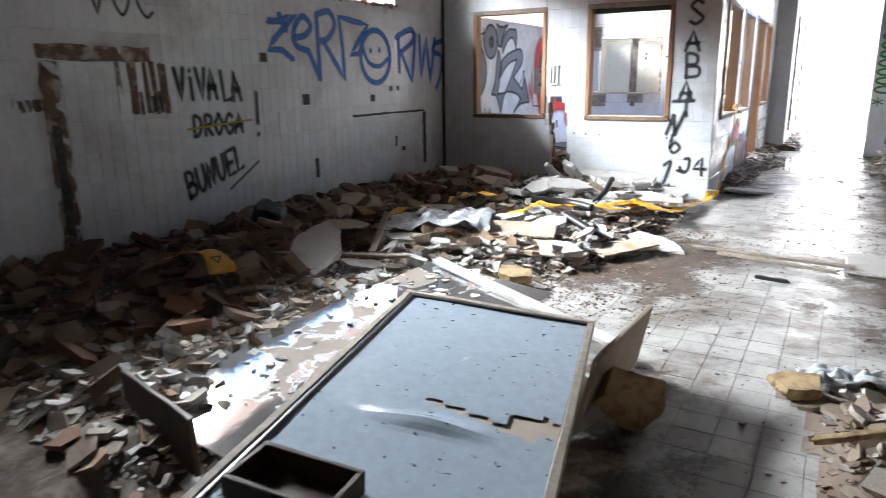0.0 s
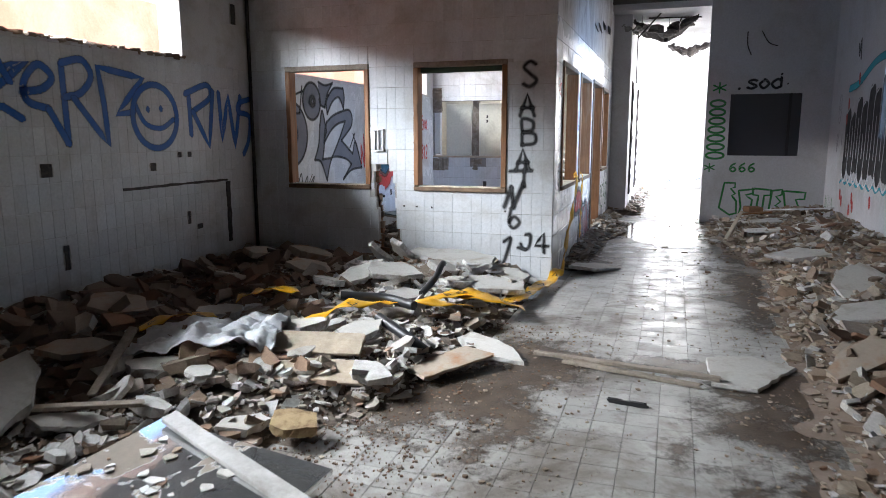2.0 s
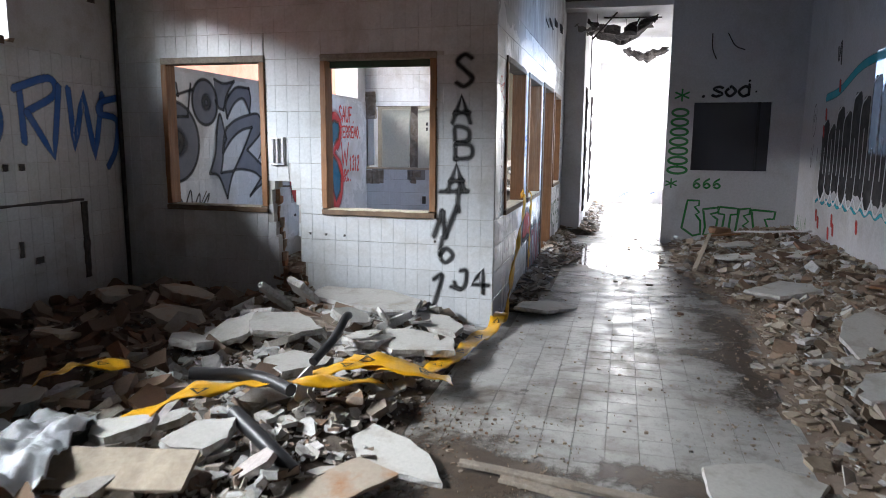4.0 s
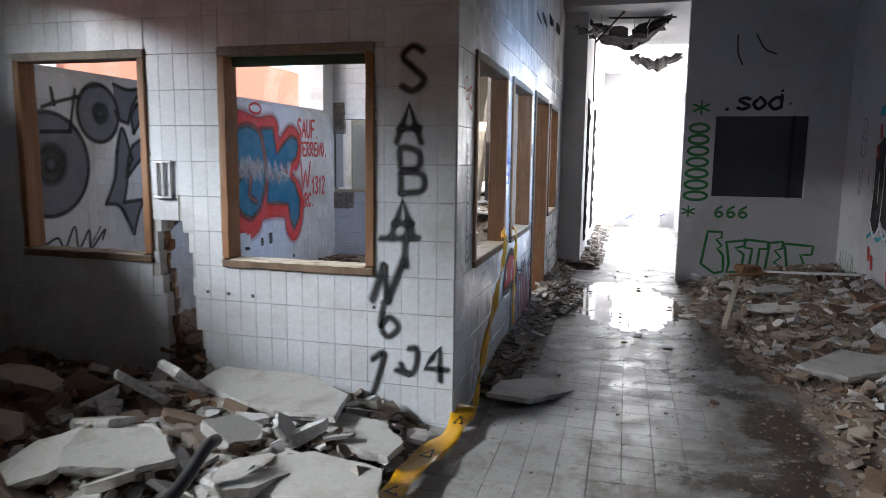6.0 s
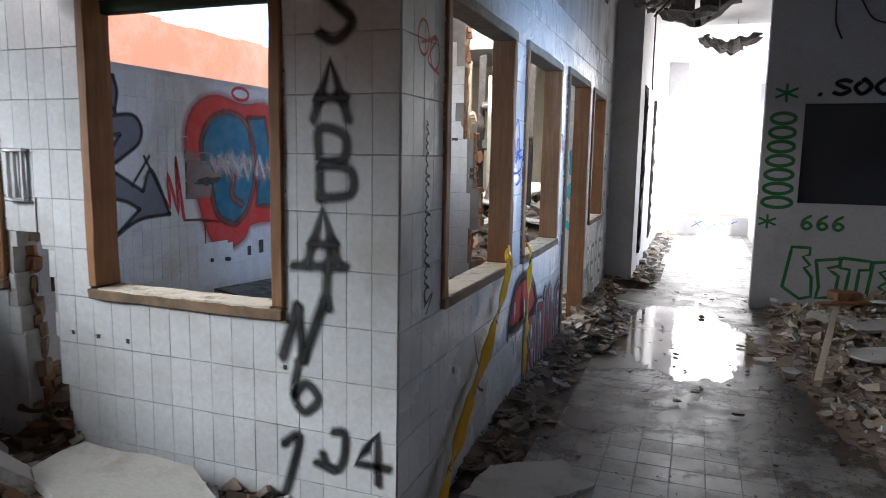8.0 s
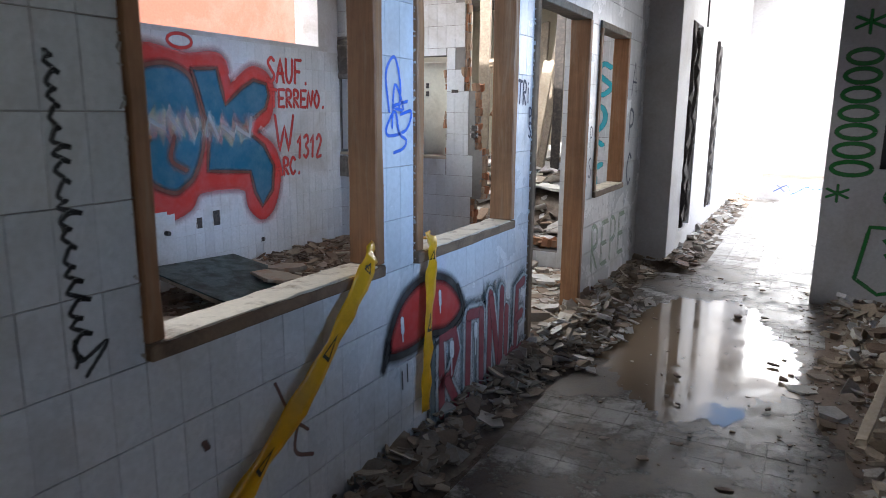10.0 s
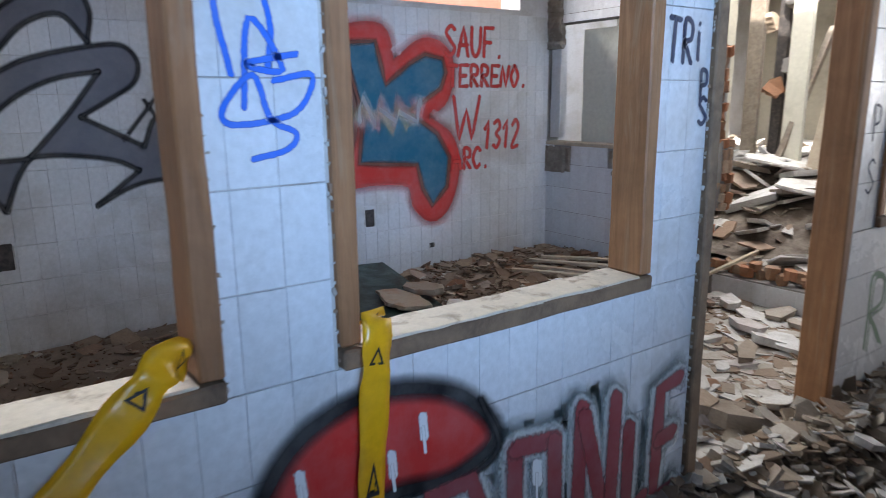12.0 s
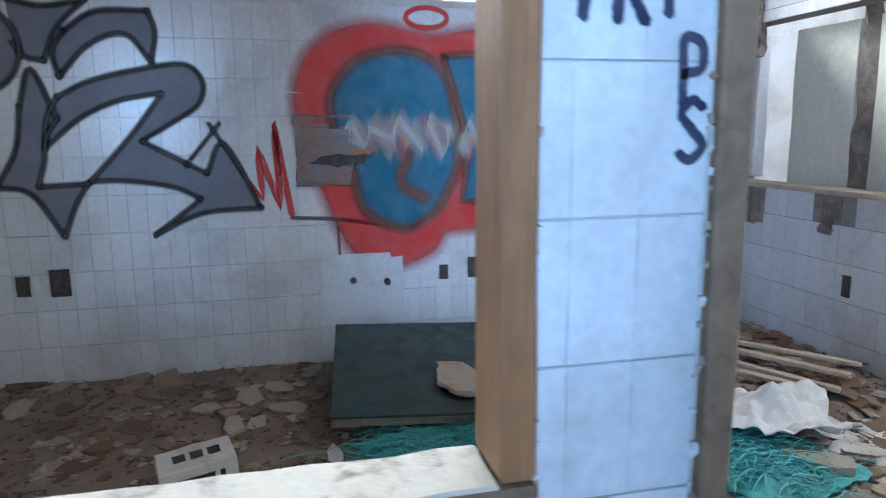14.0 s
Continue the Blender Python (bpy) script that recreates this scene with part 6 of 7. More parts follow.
def crumbs(plane, u, z0, z1, seed, size=0.009):
    """Crumbled mortar and paint flakes along the joint of a frame and the tiles."""
    rnd = random.Random(seed)
    hp = Heap()
    basis = Matrix((plane.u, Vector((0, 0, 1)), plane.n)).transposed().to_4x4()
    z = z0
    while z < z1:
        d = rnd.uniform(0.006, 0.06)
        v, f = chunk_mesh(rnd, size * rnd.uniform(0.5, 1.5), rnd.uniform(0.004, 0.010), rnd.choice((4, 5, 6)), 0.5)
        hp.add(v, f, Matrix.Translation(plane.at(u + rnd.gauss(0, 0.004), z, 0.006)) @ basis @ Euler((rnd.gauss(0, 0.2), rnd.gauss(0, 0.2), rnd.uniform(0, 6))).to_matrix().to_4x4() @ Matrix.Diagonal((0.7, 1.5, 1, 1)))
        z += d
    return hp.done("mortar_crumbs", "crumbled pale mortar beside a window frame", RUB_W, "mortar")


for k, (u, z0, z1) in enumerate(((WIN_C[0], 0.86, 2.1), (WIN_C[1], 0.86, 2.1), (WIN_D[0], 0.86, 2.1), (WIN_D[1], 0.86, 2.1), (DOOR[0] - 0.004, 0.05, 2.1), (DOOR[1] + 0.004, 0.05, 2.1), (WIN_E[0], 0.86, 2.1))):
    crumbs(C_WALL, u, z0, z1, 800 + k)
for k, (u, z0, z1) in enumerate(((WIN_A[0], 0.86, 2.08), (WIN_A[1], 0.86, 2.08), (WIN_B[0], 0.86, 2.08), (WIN_B[1], 0.86, 2.08))):
    crumbs(S_WALL, u, z0, z1, 820 + k, 0.008)

# what stands in the ruined room behind
hole_frame = thing("window_6", "remains of a window surround round the broken hole", "window frame", "", "structure")
part("jamb", worn_box(B_WALL.at(-4.58, 1.06, -0.02), B_WALL.at(-4.47, 1.93, -0.10), 0.004, 0.003, 3), PLASTER, hole_frame, "cream painted jamb board")
part("sill", worn_box(B_WALL.at(-4.60, 1.0, 0.01), B_WALL.at(-3.29, 1.03, -0.14), 0.004, 0.003, 4), WOOD_PALE, hole_frame)
CREAM = dirty("cream_door_paint", (0.72, 0.70, 0.60), (0.45, 0.42, 0.33), 0.6, 2, (0.5, 0.8), 30, 0.15)
for k, (a, b) in enumerate(((-4.42, -3.94), (-3.80, -3.20))):
    ob = part("door_panel", worn_box((a, YB + 0.24, 0.3), (b, YB + 0.28, 1.96), 0.004, 0.003, 5 + k, 8), CREAM)
    tagged(ob, "cream painted door leaf standing behind the broken hole", "door", "cream door leaves")
ob = part("door_post", worn_box((-3.935, YB + 0.25, 0.3), (-3.805, YB + 0.36, 2.05), 0.006, 0.014, 9, 16), PATCH)
tagged(ob, "brown splintered post between the cream door leaves", "post")
for u, z in ((-3.66, 1.70), (-3.66, 1.62)):
    ob = part("door_lock", worn_box((u, YB + 0.23, z), (u + 0.03, YB + 0.2395, z + 0.05), 0.002, 0.001, 9), SOCKET)
    tagged(ob, "dark lock hole in the cream door leaf", "lock")
for k, (a, b, w) in enumerate([((-2.9, YB + 1.6, 0.8), (-2.75, YB + 1.85, 2.4), 0.12), ((-2.2, YB + 1.8, 0.8), (-2.15, YB + 1.9, 2.3), 0.10), ((-3.3, YB + 2.6, 0.9), (-3.25, YB + 2.65, 2.6), 0.1), ((-1.8, YB + 1.2, 0.7), (-1.75, YB + 1.5, 2.2), 0.08)]):
    plank("door_post", a, b, w, 0.06, WOOD_GREY, "broken grey door post standing in the ruins", "post", "", (0, -1, 0), 400 + k)
for k, (x, y, up, s, turn, tilt) in enumerate([(-2.6, YB + 0.9, 0.05, 0.5, 0.3, (0.1, 0.15)), (-3.1, YB + 1.3, 0.1, 0.45, 1.0, (0.2, 0.1)), (-2.3, YB + 1.5, 0.1, 0.5, 2.0, (0.15, -0.1)), (-2.0, YB + 2.4, 0.2, 0.55, 0.7, (0.5, 0.2)), (-2.9, YB + 2.2, 0.2, 0.5, 0.2, (0.4, -0.2))]):
    slab("plaster_slab", (x, y, room_heap(x, y) + up), s, 0.03, turn, tilt, "pale plaster slab heaped in the ruined room", 500 + k, 9, 0.5, None, 0.25, "slabs in the ruins")

for k, (a, b, w, mt, lab) in enumerate([
        ((-3.58, 15.05, 0.5), (-3.55, 15.0, 2.7), 0.13, WOOD_GREY, "grey splintered door post standing in the ruins"),
        ((-3.38, 15.1, 0.5), (-3.36, 15.1, 2.8), 0.09, SOCKET, "dark burnt post standing in the ruins"),
        ((-3.14, 14.95, 0.5), (-3.16, 15.0, 2.5), 0.16, CREAM, "cream broken door lining standing in the ruins"),
        ((-2.92, 14.8, 0.5), (-2.80, 15.1, 2.0), 0.12, WOOD_PALE, "pale board leaning in the ruins"),
        ((-3.30, 14.85, 0.55), (-2.98, 15.1, 1.9), 0.05, WOOD_GREY, "thin grey batten leaning in the ruins"),
        ((-2.72, 15.2, 0.5), (-2.70, 15.2, 2.8), 0.10, SOCKET, "dark burnt post standing in the ruins")]):
    plank("ruin_post", a, b, w, 0.05, mt, lab, "post", "posts in the ruins", (0, -1, 0), 430 + k, 0.05)
for k, (x, z, s) in enumerate(((-3.26, 1.62, 0.12), (-3.40, 1.45, 0.13), (-3.24, 2.15, 0.14), (-3.5, 2.0, 0.12))):
    slab("masonry_lump", (x, 15.06, z), s, 0.12, 0.5 * k, (1.3, 0.2 * k), "lump of broken masonry clinging to the posts", 450 + k, 7, 0.8, BRICK if k % 2 else CONCRETE, 0.35, "masonry on the posts", "rubble")

# torn ceiling panels hanging in the corridor


def torn(at, sx, sy, sag, material, label, seed):
    nx, ny = 20, 14
    verts, faces = [], []
    for j in range(ny):
        for i in range(nx):
            u, w = i / (nx - 1) - 0.5, j / (ny - 1) - 0.5
            k = 1 + 0.5 * noise.noise(Vector((u * 5, w * 5, seed)))
            verts.append((at[0] + u * sx * k, at[1] + w * sy * k, at[2] - sag * (1 - 4 * u * u) * (1.3 - 3 * w * w) + 0.07 * noise.noise(Vector((u * 6, w * 6, seed + 3)))))
    for j in range(ny - 1):
        for i in range(nx - 1):
            if noise.noise(Vector((i * 0.35, j * 0.35, seed * 2))) > -0.34:
                a = j * nx + i
                faces.append((a, a + 1, a + nx + 1, a + nx))
    ob = obj("ceiling_panel", verts, faces, material)
    md = ob.modifiers.new("thick", "SOLIDIFY")
    md.thickness = 0.015
    tagged(ob, label, "ceiling panel", "torn panels under the ceiling")
    top = obj("wire", [(at[0] + 0.1, at[1], at[2] - sag * 0.5), (at[0] + 0.106, at[1], at[2] - sag * 0.5), (at[0] + 0.106, at[1], 3.42), (at[0] + 0.1, at[1], 3.42)], [(0, 1, 2, 3)], BLACK, ob)
    return ob


torn((-0.72, 14.7, 3.36), 0.95, 0.8, 0.24, SOCKET, "dark torn ceiling panel hanging over the corridor", 3)
torn((-0.26, 16.5, 3.16), 0.6, 0.7, 0.15, SOCKET, "dark torn ceiling panel hanging over the corridor", 6)
torn((-1.15, 14.2, 3.22), 0.45, 0.4, 0.08, CONCRETE, "grey chunk of plaster hanging at the pier", 9)
for k, (u, z) in enumerate(((11.2, 2.80), (11.6, 2.86), (12.2, 2.95), (12.9, 3.0))):
    ob = slab("plaster_flake", C_WALL.at(u, z, 0.02), 0.09, 0.012, 0.3 * k, (0, 1.2), "grey flake of plaster peeling off the wall", 600 + k, 6, 0.5, CONCRETE, 0.3, "peeling flakes", "flake")
for a, b in (((-1.1, 14.0, 3.0), (-0.75, 14.1, 3.4)), ((-0.95, 14.3, 3.36), (-0.1, 14.2, 3.32)), ((-0.55, 14.6, 3.05), (-0.42, 14.7, 3.4)), ((-0.2, 14.4, 3.28), (-0.15, 14.4, 3.4))):
    pipe([a, b], 0.012, SOCKET, "dark bent rod of the torn ceiling", "ceiling_rod", "rod")
pipe([(-1.17, 15.35, 3.4), (-1.17, 15.36, 2.6), (-1.16, 15.3, 2.35)], 0.009, BLACK, "black cable hanging down the corridor wall", "cable", "cable")
pipe([(0.55, YN - 0.01, 2.95), (0.56, YN - 0.02, 2.75), (0.62, YN - 0.015, 2.6)], 0.008, SOCKET, "dark loose cable on the wall", "cable", "cable")
pipe([(0.75, YN - 0.01, 2.95), (0.85, YN - 0.02, 2.78), (0.98, YN - 0.015, 2.72)], 0.008, SOCKET, "dark loose cable on the wall", "cable", "cable")

# ---- graffiti ----
Z1, Z2, Z3 = 0.0085, 0.0105, 0.0125     # layers over the tiles


def room2(y, z):
    """Places on the second room's outer wall."""
    return (10.34 + (y - 10.34) * 0.952, 1.43 + (z - 1.43) * 0.952)


def ring(c, rx, ry, n=14, start=0.0, sweep=6.283):
    return [(c[0] + rx * math.cos(start + sweep * i / n), c[1] + ry * math.sin(start + sweep * i / n)) for i in range(n if sweep > 6.2 else n + 1)]


# tall black word on the partition
p = Paint(S_WALL, Z1)
for ch, u, z, w, h in (("S", -1.81, 1.84, 0.14, 0.23), ("A", -1.83, 1.57, 0.14, 0.20), ("B", -1.82, 1.30, 0.15, 0.24), ("A", -1.86, 1.06, 0.13, 0.20), ("b", -1.94, 0.50, 0.13, 0.19), ("J", -1.80, 0.30, 0.13, 0.14), ("4", -1.66, 0.27, 0.12, 0.19)):
    p.text(ch, u, z, w, h, 0.048)
p.stroke([(-1.92, 1.05), (-1.70, 1.06)], 0.05, False).stroke([(-1.76, 1.16), (-1.78, 0.98), (-1.77, 0.90)], 0.05)
p.stroke([(-1.97, 0.70), (-1.90, 0.90)], 0.06, False).stroke([(-1.90, 0.90), (-1.88, 0.70)], 0.055, False).stroke([(-1.88, 0.70), (-1.79, 0.93)], 0.06, False)
p.stroke([(-1.97, 0.36), (-1.90, 0.40), (-1.94, 0.24), (-1.98, 0.12)], 0.05)
p.stroke([(-1.83, 0.31), (-1.75, 0.29)], 0.045, False)
p.done(P_BLACK_SOFT, "graffiti_word", "tall black spray-painted word on white tiles")

# blue word with a round face
p = Paint(L_WALL, Z1)
w = 0.075
p.stroke([(5.14, 1.83), (5.28, 1.84), (5.50, 1.91), (5.19, 1.67), (5.12, 1.59), (5.29, 1.59), (5.43, 1.51)], w, False).stroke([(5.28, 1.90), (5.36, 1.76)], w, False)
p.stroke([(5.44, 1.70), (5.61, 1.73), (5.70, 1.82), (5.59, 1.90), (5.47, 1.78), (5.48, 1.64), (5.65, 1.59)], w)
p.stroke([(5.80, 1.33), (5.79, 1.93)], w, False).stroke([(5.79, 1.93), (5.98, 1.97), (6.06, 1.85), (5.95, 1.72), (5.80, 1.68)], w)
p.stroke([(5.65, 1.59), (5.80, 1.33)], w, False).stroke([(5.88, 1.68), (6.19, 1.32), (6.17, 1.64), (6.13, 1.93), (6.61, 1.88), (6.30, 1.57), (6.49, 1.59)], w, False)
p.stroke(ring((6.74, 1.56), 0.27, 0.275), w, True, True).stroke([(6.50, 1.67), (6.61, 1.50), (6.80, 1.46), (6.97, 1.54)], w * 0.8)
p.stroke([(6.65, 1.61), (6.655, 1.63)], 0.06, False).stroke([(6.81, 1.62), (6.815, 1.64)], 0.06, False)
p.stroke([(7.20, 1.40), (7.19, 1.80)], w, False).stroke([(7.14, 1.78), (7.46, 1.88), (7.50, 1.76), (7.24, 1.62)], w).stroke([(7.24, 1.62), (7.46, 1.29), (7.55, 1.83)], w, False)
p.stroke([(7.64, 1.82), (7.67, 1.35), (7.79, 1.80), (7.88, 1.28), (8.0, 1.80)], w, False)
p.stroke([(8.17, 1.78), (7.98, 1.73), (7.96, 1.64), (8.15, 1.59), (8.12, 1.35), (8.02, 1.20)], w)
p.done(P_BLUE, "graffiti_word", "blue spray-painted word with a smiling round face")

p = Paint(L_WALL, Z1)
p.text("ViVA", 4.10, 1.18, 0.085, 0.24, 0.055, -0.05, 0.2).text("LA", 4.56, 1.16, 0.085, 0.24, 0.055, -0.1, 0.25)
p.text("DROGA", 4.22, 0.89, 0.085, 0.16, 0.046, 0.05, 0.28).text("!", 4.88, 0.84, 0.1, 0.38, 0.06)
p.text("BUNUEL", 4.12, 0.40, 0.085, 0.20, 0.05, 0.15, 0.3, 0.30)
p.stroke([(4.55, 0.42), (4.9, 0.62)], 0.026, False)
p.text("VOC", 3.45, 1.78, 0.14, 0.24, 0.032, 0, 0.35)
p.done(P_BLACK_SOFT, "graffiti_text", "black spray-painted words in capital letters")
p = Paint(L_WALL, Z3)
p.stroke([(4.16, 0.95), (4.86, 0.99)], 0.022, False)
p.done(P_YELLOW, "graffiti_line", "thin yellow spray line through the words")

# grey creature
creature = thing("graffiti_creature", "grey cartoon creature with black outlines on white tiles", "graffiti")
ARM = [[(9.57, 1.89), (9.73, 1.99), (9.98, 2.0)], [(9.98, 2.0), (10.01, 1.89), (9.98, 1.74)], [(9.98, 1.74), (9.86, 1.88), (9.68, 1.82), (9.53, 1.66)], [(9.53, 1.66), (9.51, 1.79), (9.57, 1.89)]]
RIBBON = [[(9.51, 1.56), (9.67, 1.64), (9.9, 1.7), (10.14, 1.73), (10.23, 1.64), (10.2, 1.52), (10.07, 1.43), (9.9, 1.33)], [(9.9, 1.33), (10.22, 1.15)], [(10.22, 1.15), (10.32, 1.31), (10.5, 0.95)], [(10.5, 0.95), (10.18, 0.93), (9.93, 0.82)], [(9.93, 0.82), (10.18, 1.01)], [(10.18, 1.01), (10.04, 1.08), (9.8, 1.12), (9.63, 1.12)], [(9.63, 1.12), (9.85, 1.36), (10.02, 1.58)], [(10.02, 1.58), (9.8, 1.54), (9.61, 1.45), (9.43, 1.3)], [(9.43, 1.3), (9.45, 1.44), (9.51, 1.56)]]
LEG = [[(9.33, 1.51), (9.29, 1.29), (9.18, 1.1)], [(9.18, 1.1), (9.34, 1.06), (9.48, 0.83)], [(9.48, 0.83), (9.55, 1.0), (9.62, 1.11)], [(9.62, 1.11), (9.38, 1.1)], [(9.38, 1.1), (9.42, 1.23), (9.44, 1.35), (9.5, 1.45)], [(9.5, 1.45), (9.4, 1.7), (9.33, 1.51)]]
PETAL = [[(9.32, 2.04), (9.49, 2.01), (9.69, 2.05)], [(9.69, 2.05), (9.54, 1.9), (9.47, 1.74)], [(9.47, 1.74), (9.38, 1.76), (9.33, 1.83)]]
k, g = Paint(L2, Z2 + 0.001), Paint(L2, Z1)
for shape in (PETAL, LEG, ARM, RIBBON):
    g.fill([q for line in shape for q in smooth_line(line, 5)[:-1]], False)
    for line in shape:
        k.stroke(line, 0.04)
for c, rx, ry in (((9.15, 1.8), 0.21, 0.22), ((8.65, 1.41), 0.37, 0.37)):
    g.fill(ring(c, rx, ry))
    k.stroke(ring(c, rx, ry), 0.042, True, True).stroke(ring((c[0] + 0.02, c[1]), rx * 0.22, ry * 0.22), rx * 0.4, True, True)
for line in [[(8.71, 1.95), (8.73, 1.83)], [(8.62, 1.81), (8.77, 1.86), (8.96, 1.91)], [(8.93, 1.96), (8.86, 1.66)], [(8.6, 1.64), (8.87, 1.65)]]:
    k.stroke(line, 0.036)
k.stroke([(8.59, 0.85), (8.69, 0.88), (8.75, 0.8), (8.85, 0.95), (8.88, 0.78), (8.99, 0.91), (9.0, 0.77), (9.15, 0.9), (9.12, 0.82)], 0.026)
for a, b in (((10.24, 1.42), (10.42, 1.12)), ((10.1, 1.18), (10.3, 1.42))):
    k.stroke([room2(*a), room2(*b)], 0.034, False)
g.done(P_GREY, "fill", "grey painted fill", creature)
k.done(P_BLACK_SOFT, "outline", "black painted outline", creature)

CAVITY = dirty("brown_cavity_plaster", (0.26, 0.17, 0.14), (0.20, 0.23, 0.25), 0.9, 7, (0.45, 0.65), 40, 0.8)
# red and blue bubble letters
zok = thing("graffiti_letters", "red and petrol-blue bubble letters on white tiles", "graffiti")
bubble = [(10.76, 1.58), (10.86, 1.80), (11.11, 1.91), (11.5, 1.86), (11.87, 1.88), (11.97, 1.64), (12.26, 1.80), (12.47, 1.70), (12.43, 1.42), (12.23, 1.27), (12.46, 1.10), (12.53, 0.89), (12.46, 0.62), (12.32, 0.50), (12.18, 0.60), (12.09, 0.80), (11.59, 0.82), (11.45, 0.69), (11.26, 0.63), (11.08, 0.68), (10.98, 0.82), (10.89, 1.06), (10.80, 1.30)]
r_ = Paint(L2, Z1)
r_.fill(bubble)
r_.stroke(ring(room2(11.52, 2.03), 0.12, 0.055), 0.035, True, True)
r_.stroke([room2(*q) for q in ((10.36, 1.16), (10.52, 0.98), (10.50, 1.28), (10.62, 0.92), (10.60, 1.42), (10.68, 0.88))], 0.045, False)
r_.done(P_RED, "graffiti_bubble", "red halo of bubble-letter graffiti", zok)
m_ = Paint(L2, Z1 - 0.0012)
m_.stroke(bubble, 0.20, True, True)
m_.done(P_RED_SOFT, "graffiti_mist", "red mist round the bubble letters", zok)
b_ = Paint(L2, Z2)
o_shape = [(10.91, 1.58), (11.06, 1.76), (11.29, 1.82), (11.50, 1.76), (11.60, 1.60), (11.65, 1.23), (11.54, 0.94), (11.42, 0.84), (11.3, 0.80), (11.08, 0.92), (11.0, 1.21), (10.92, 1.40)]
k_shape = [(11.56, 1.79), (11.83, 1.81), (11.91, 1.51), (12.12, 1.66), (12.26, 1.73), (12.42, 1.70), (12.45, 1.60), (12.40, 1.48), (12.1, 1.31), (12.36, 1.14), (12.48, 0.95), (12.45, 0.72), (12.31, 0.58), (12.22, 0.72), (12.17, 0.91), (11.67, 0.95), (11.71, 1.3)]
b_.fill(o_shape).fill(k_shape, False)
b_.done(P_TEALB, "graffiti_bubble", "petrol-blue fill of bubble-letter graffiti", zok)
d_ = Paint(L2, Z3)
d_.stroke(o_shape, 0.085, True, True)
d_.stroke(k_shape + [k_shape[0]], 0.06, False)
d_.stroke([room2(*q) for q in ((11.5, 0.95), (11.35, 1.05), (11.4, 1.25))], 0.1)
d_.done(P_BROWN_SOFT, "graffiti_shadow", "brown inner lines of bubble-letter graffiti", zok)
rnd = random.Random(9)
for tint, lift in (((0.55, 0.42, 0.44), 0.001), ((0.62, 0.50, 0.20), 0.0016), ((0.50, 0.16, 0.16), 0.0022), ((0.62, 0.66, 0.70), 0.0028)):
    w_ = Paint(L2, Z3 + lift)
    for lo, hi in ((10.96, 11.58), (11.64, 12.2)):
        pts, u = [], lo + rnd.uniform(0, 0.1)
        while u < hi:
            zc = 1.36 - 0.09 * (u - 11.0) / 1.2
            pts += [(u, zc - rnd.uniform(0.02, 0.12)), (u + 0.03, zc + rnd.uniform(0.02, 0.13))]
            u += rnd.uniform(0.10, 0.19)
        w_.stroke(pts, rnd.uniform(0.10, 0.14), False)
    w_.done(paint("mixed_spray_mist", tint, 0.38, True), "graffiti_dabs", "pale mixed spray dabs", zok)
t_ = Paint(L2, Z1)
for word, y, z, lw, lh in (("SAUF.", 12.55, 1.74, 0.10, 0.22), ("TERRENO.", 12.58, 1.50, 0.085, 0.16), ("W", 12.62, 1.06, 0.26, 0.34), ("1312", 12.95, 0.98, 0.08, 0.22), ("ARC.", 12.62, 0.82, 0.08, 0.16)):
    uu, zz = room2(y, z)
    t_.text(word, uu, zz, lw, lh, 0.042, 0.05, 0.25)
t_.done(P_RED, "graffiti_text", "red spray-painted words beside the bubble letters")
q_ = Paint(L2, Z1)
q_.stroke([room2(10.68, 0.86), room2(10.95, 0.84), room2(11.2, 0.8)], 0.03).stroke([room2(10.95, 0.84), room2(10.96, 0.5)], 0.02)
q_.stroke([room2(9.05, 0.9), room2(8.8, 0.6)], 0.016)
q_.done(GRIME, "wall_stain", "brown grime running down the tiles")
for u, z, out in ((11.0, 0.50, 0.018), (11.20, 0.485, 0.05)):
    pipe([L2.at(u, z, 0.0), L2.at(u, z, out)], 0.019, SOCKET, "dark stub of a cut pipe in the tiled wall", "pipe_stub")
patch = part("tile_patch", worn_box(L2.at(10.82, 0.27, TD + 0.0035), L2.at(11.30, 0.66, 0.0), 0.002, 0.0005, 3), TILE)
tagged(patch, "patch of newer white tiles on the wall", "tile patch")
facing = Matrix((Vector((0, 1, 0)), Vector((0, 0, 1)), Vector((1, 0, 0)))).transposed().to_4x4()
cr = part("wall_cavity", worn_box(L2.at(10.70, 1.07, Z3 + 0.006), L2.at(11.01, 1.46, 0.0), 0.003, 0.012, 77, 10), CAVITY)
tagged(cr, "brown plaster cavity broken into the tiled wall", "cavity")
for k, (u, z, size, asp, mt) in enumerate(((10.95, 1.21, 0.24, 0.14, SOCKET), (10.88, 1.28, 0.17, 0.45, CAVITY), (11.02, 1.25, 0.12, 0.35, BRICK), (10.84, 1.13, 0.11, 0.5, CAVITY))):
    cr2 = slab("wall_crack", (0, 0, 0), size, 0.004, 0.0, (0, 0), "black jagged crack in the wall cavity" if k == 0 else "broken brown plaster in the wall cavity", 78 + k, 6, asp, mt, 0.4, "", "crack")
    cr2.matrix_world = Matrix.Translation(L2.at(u, z, Z3 + (0.02 if k == 0 else 0.014 - 0.0012 * k))) @ facing

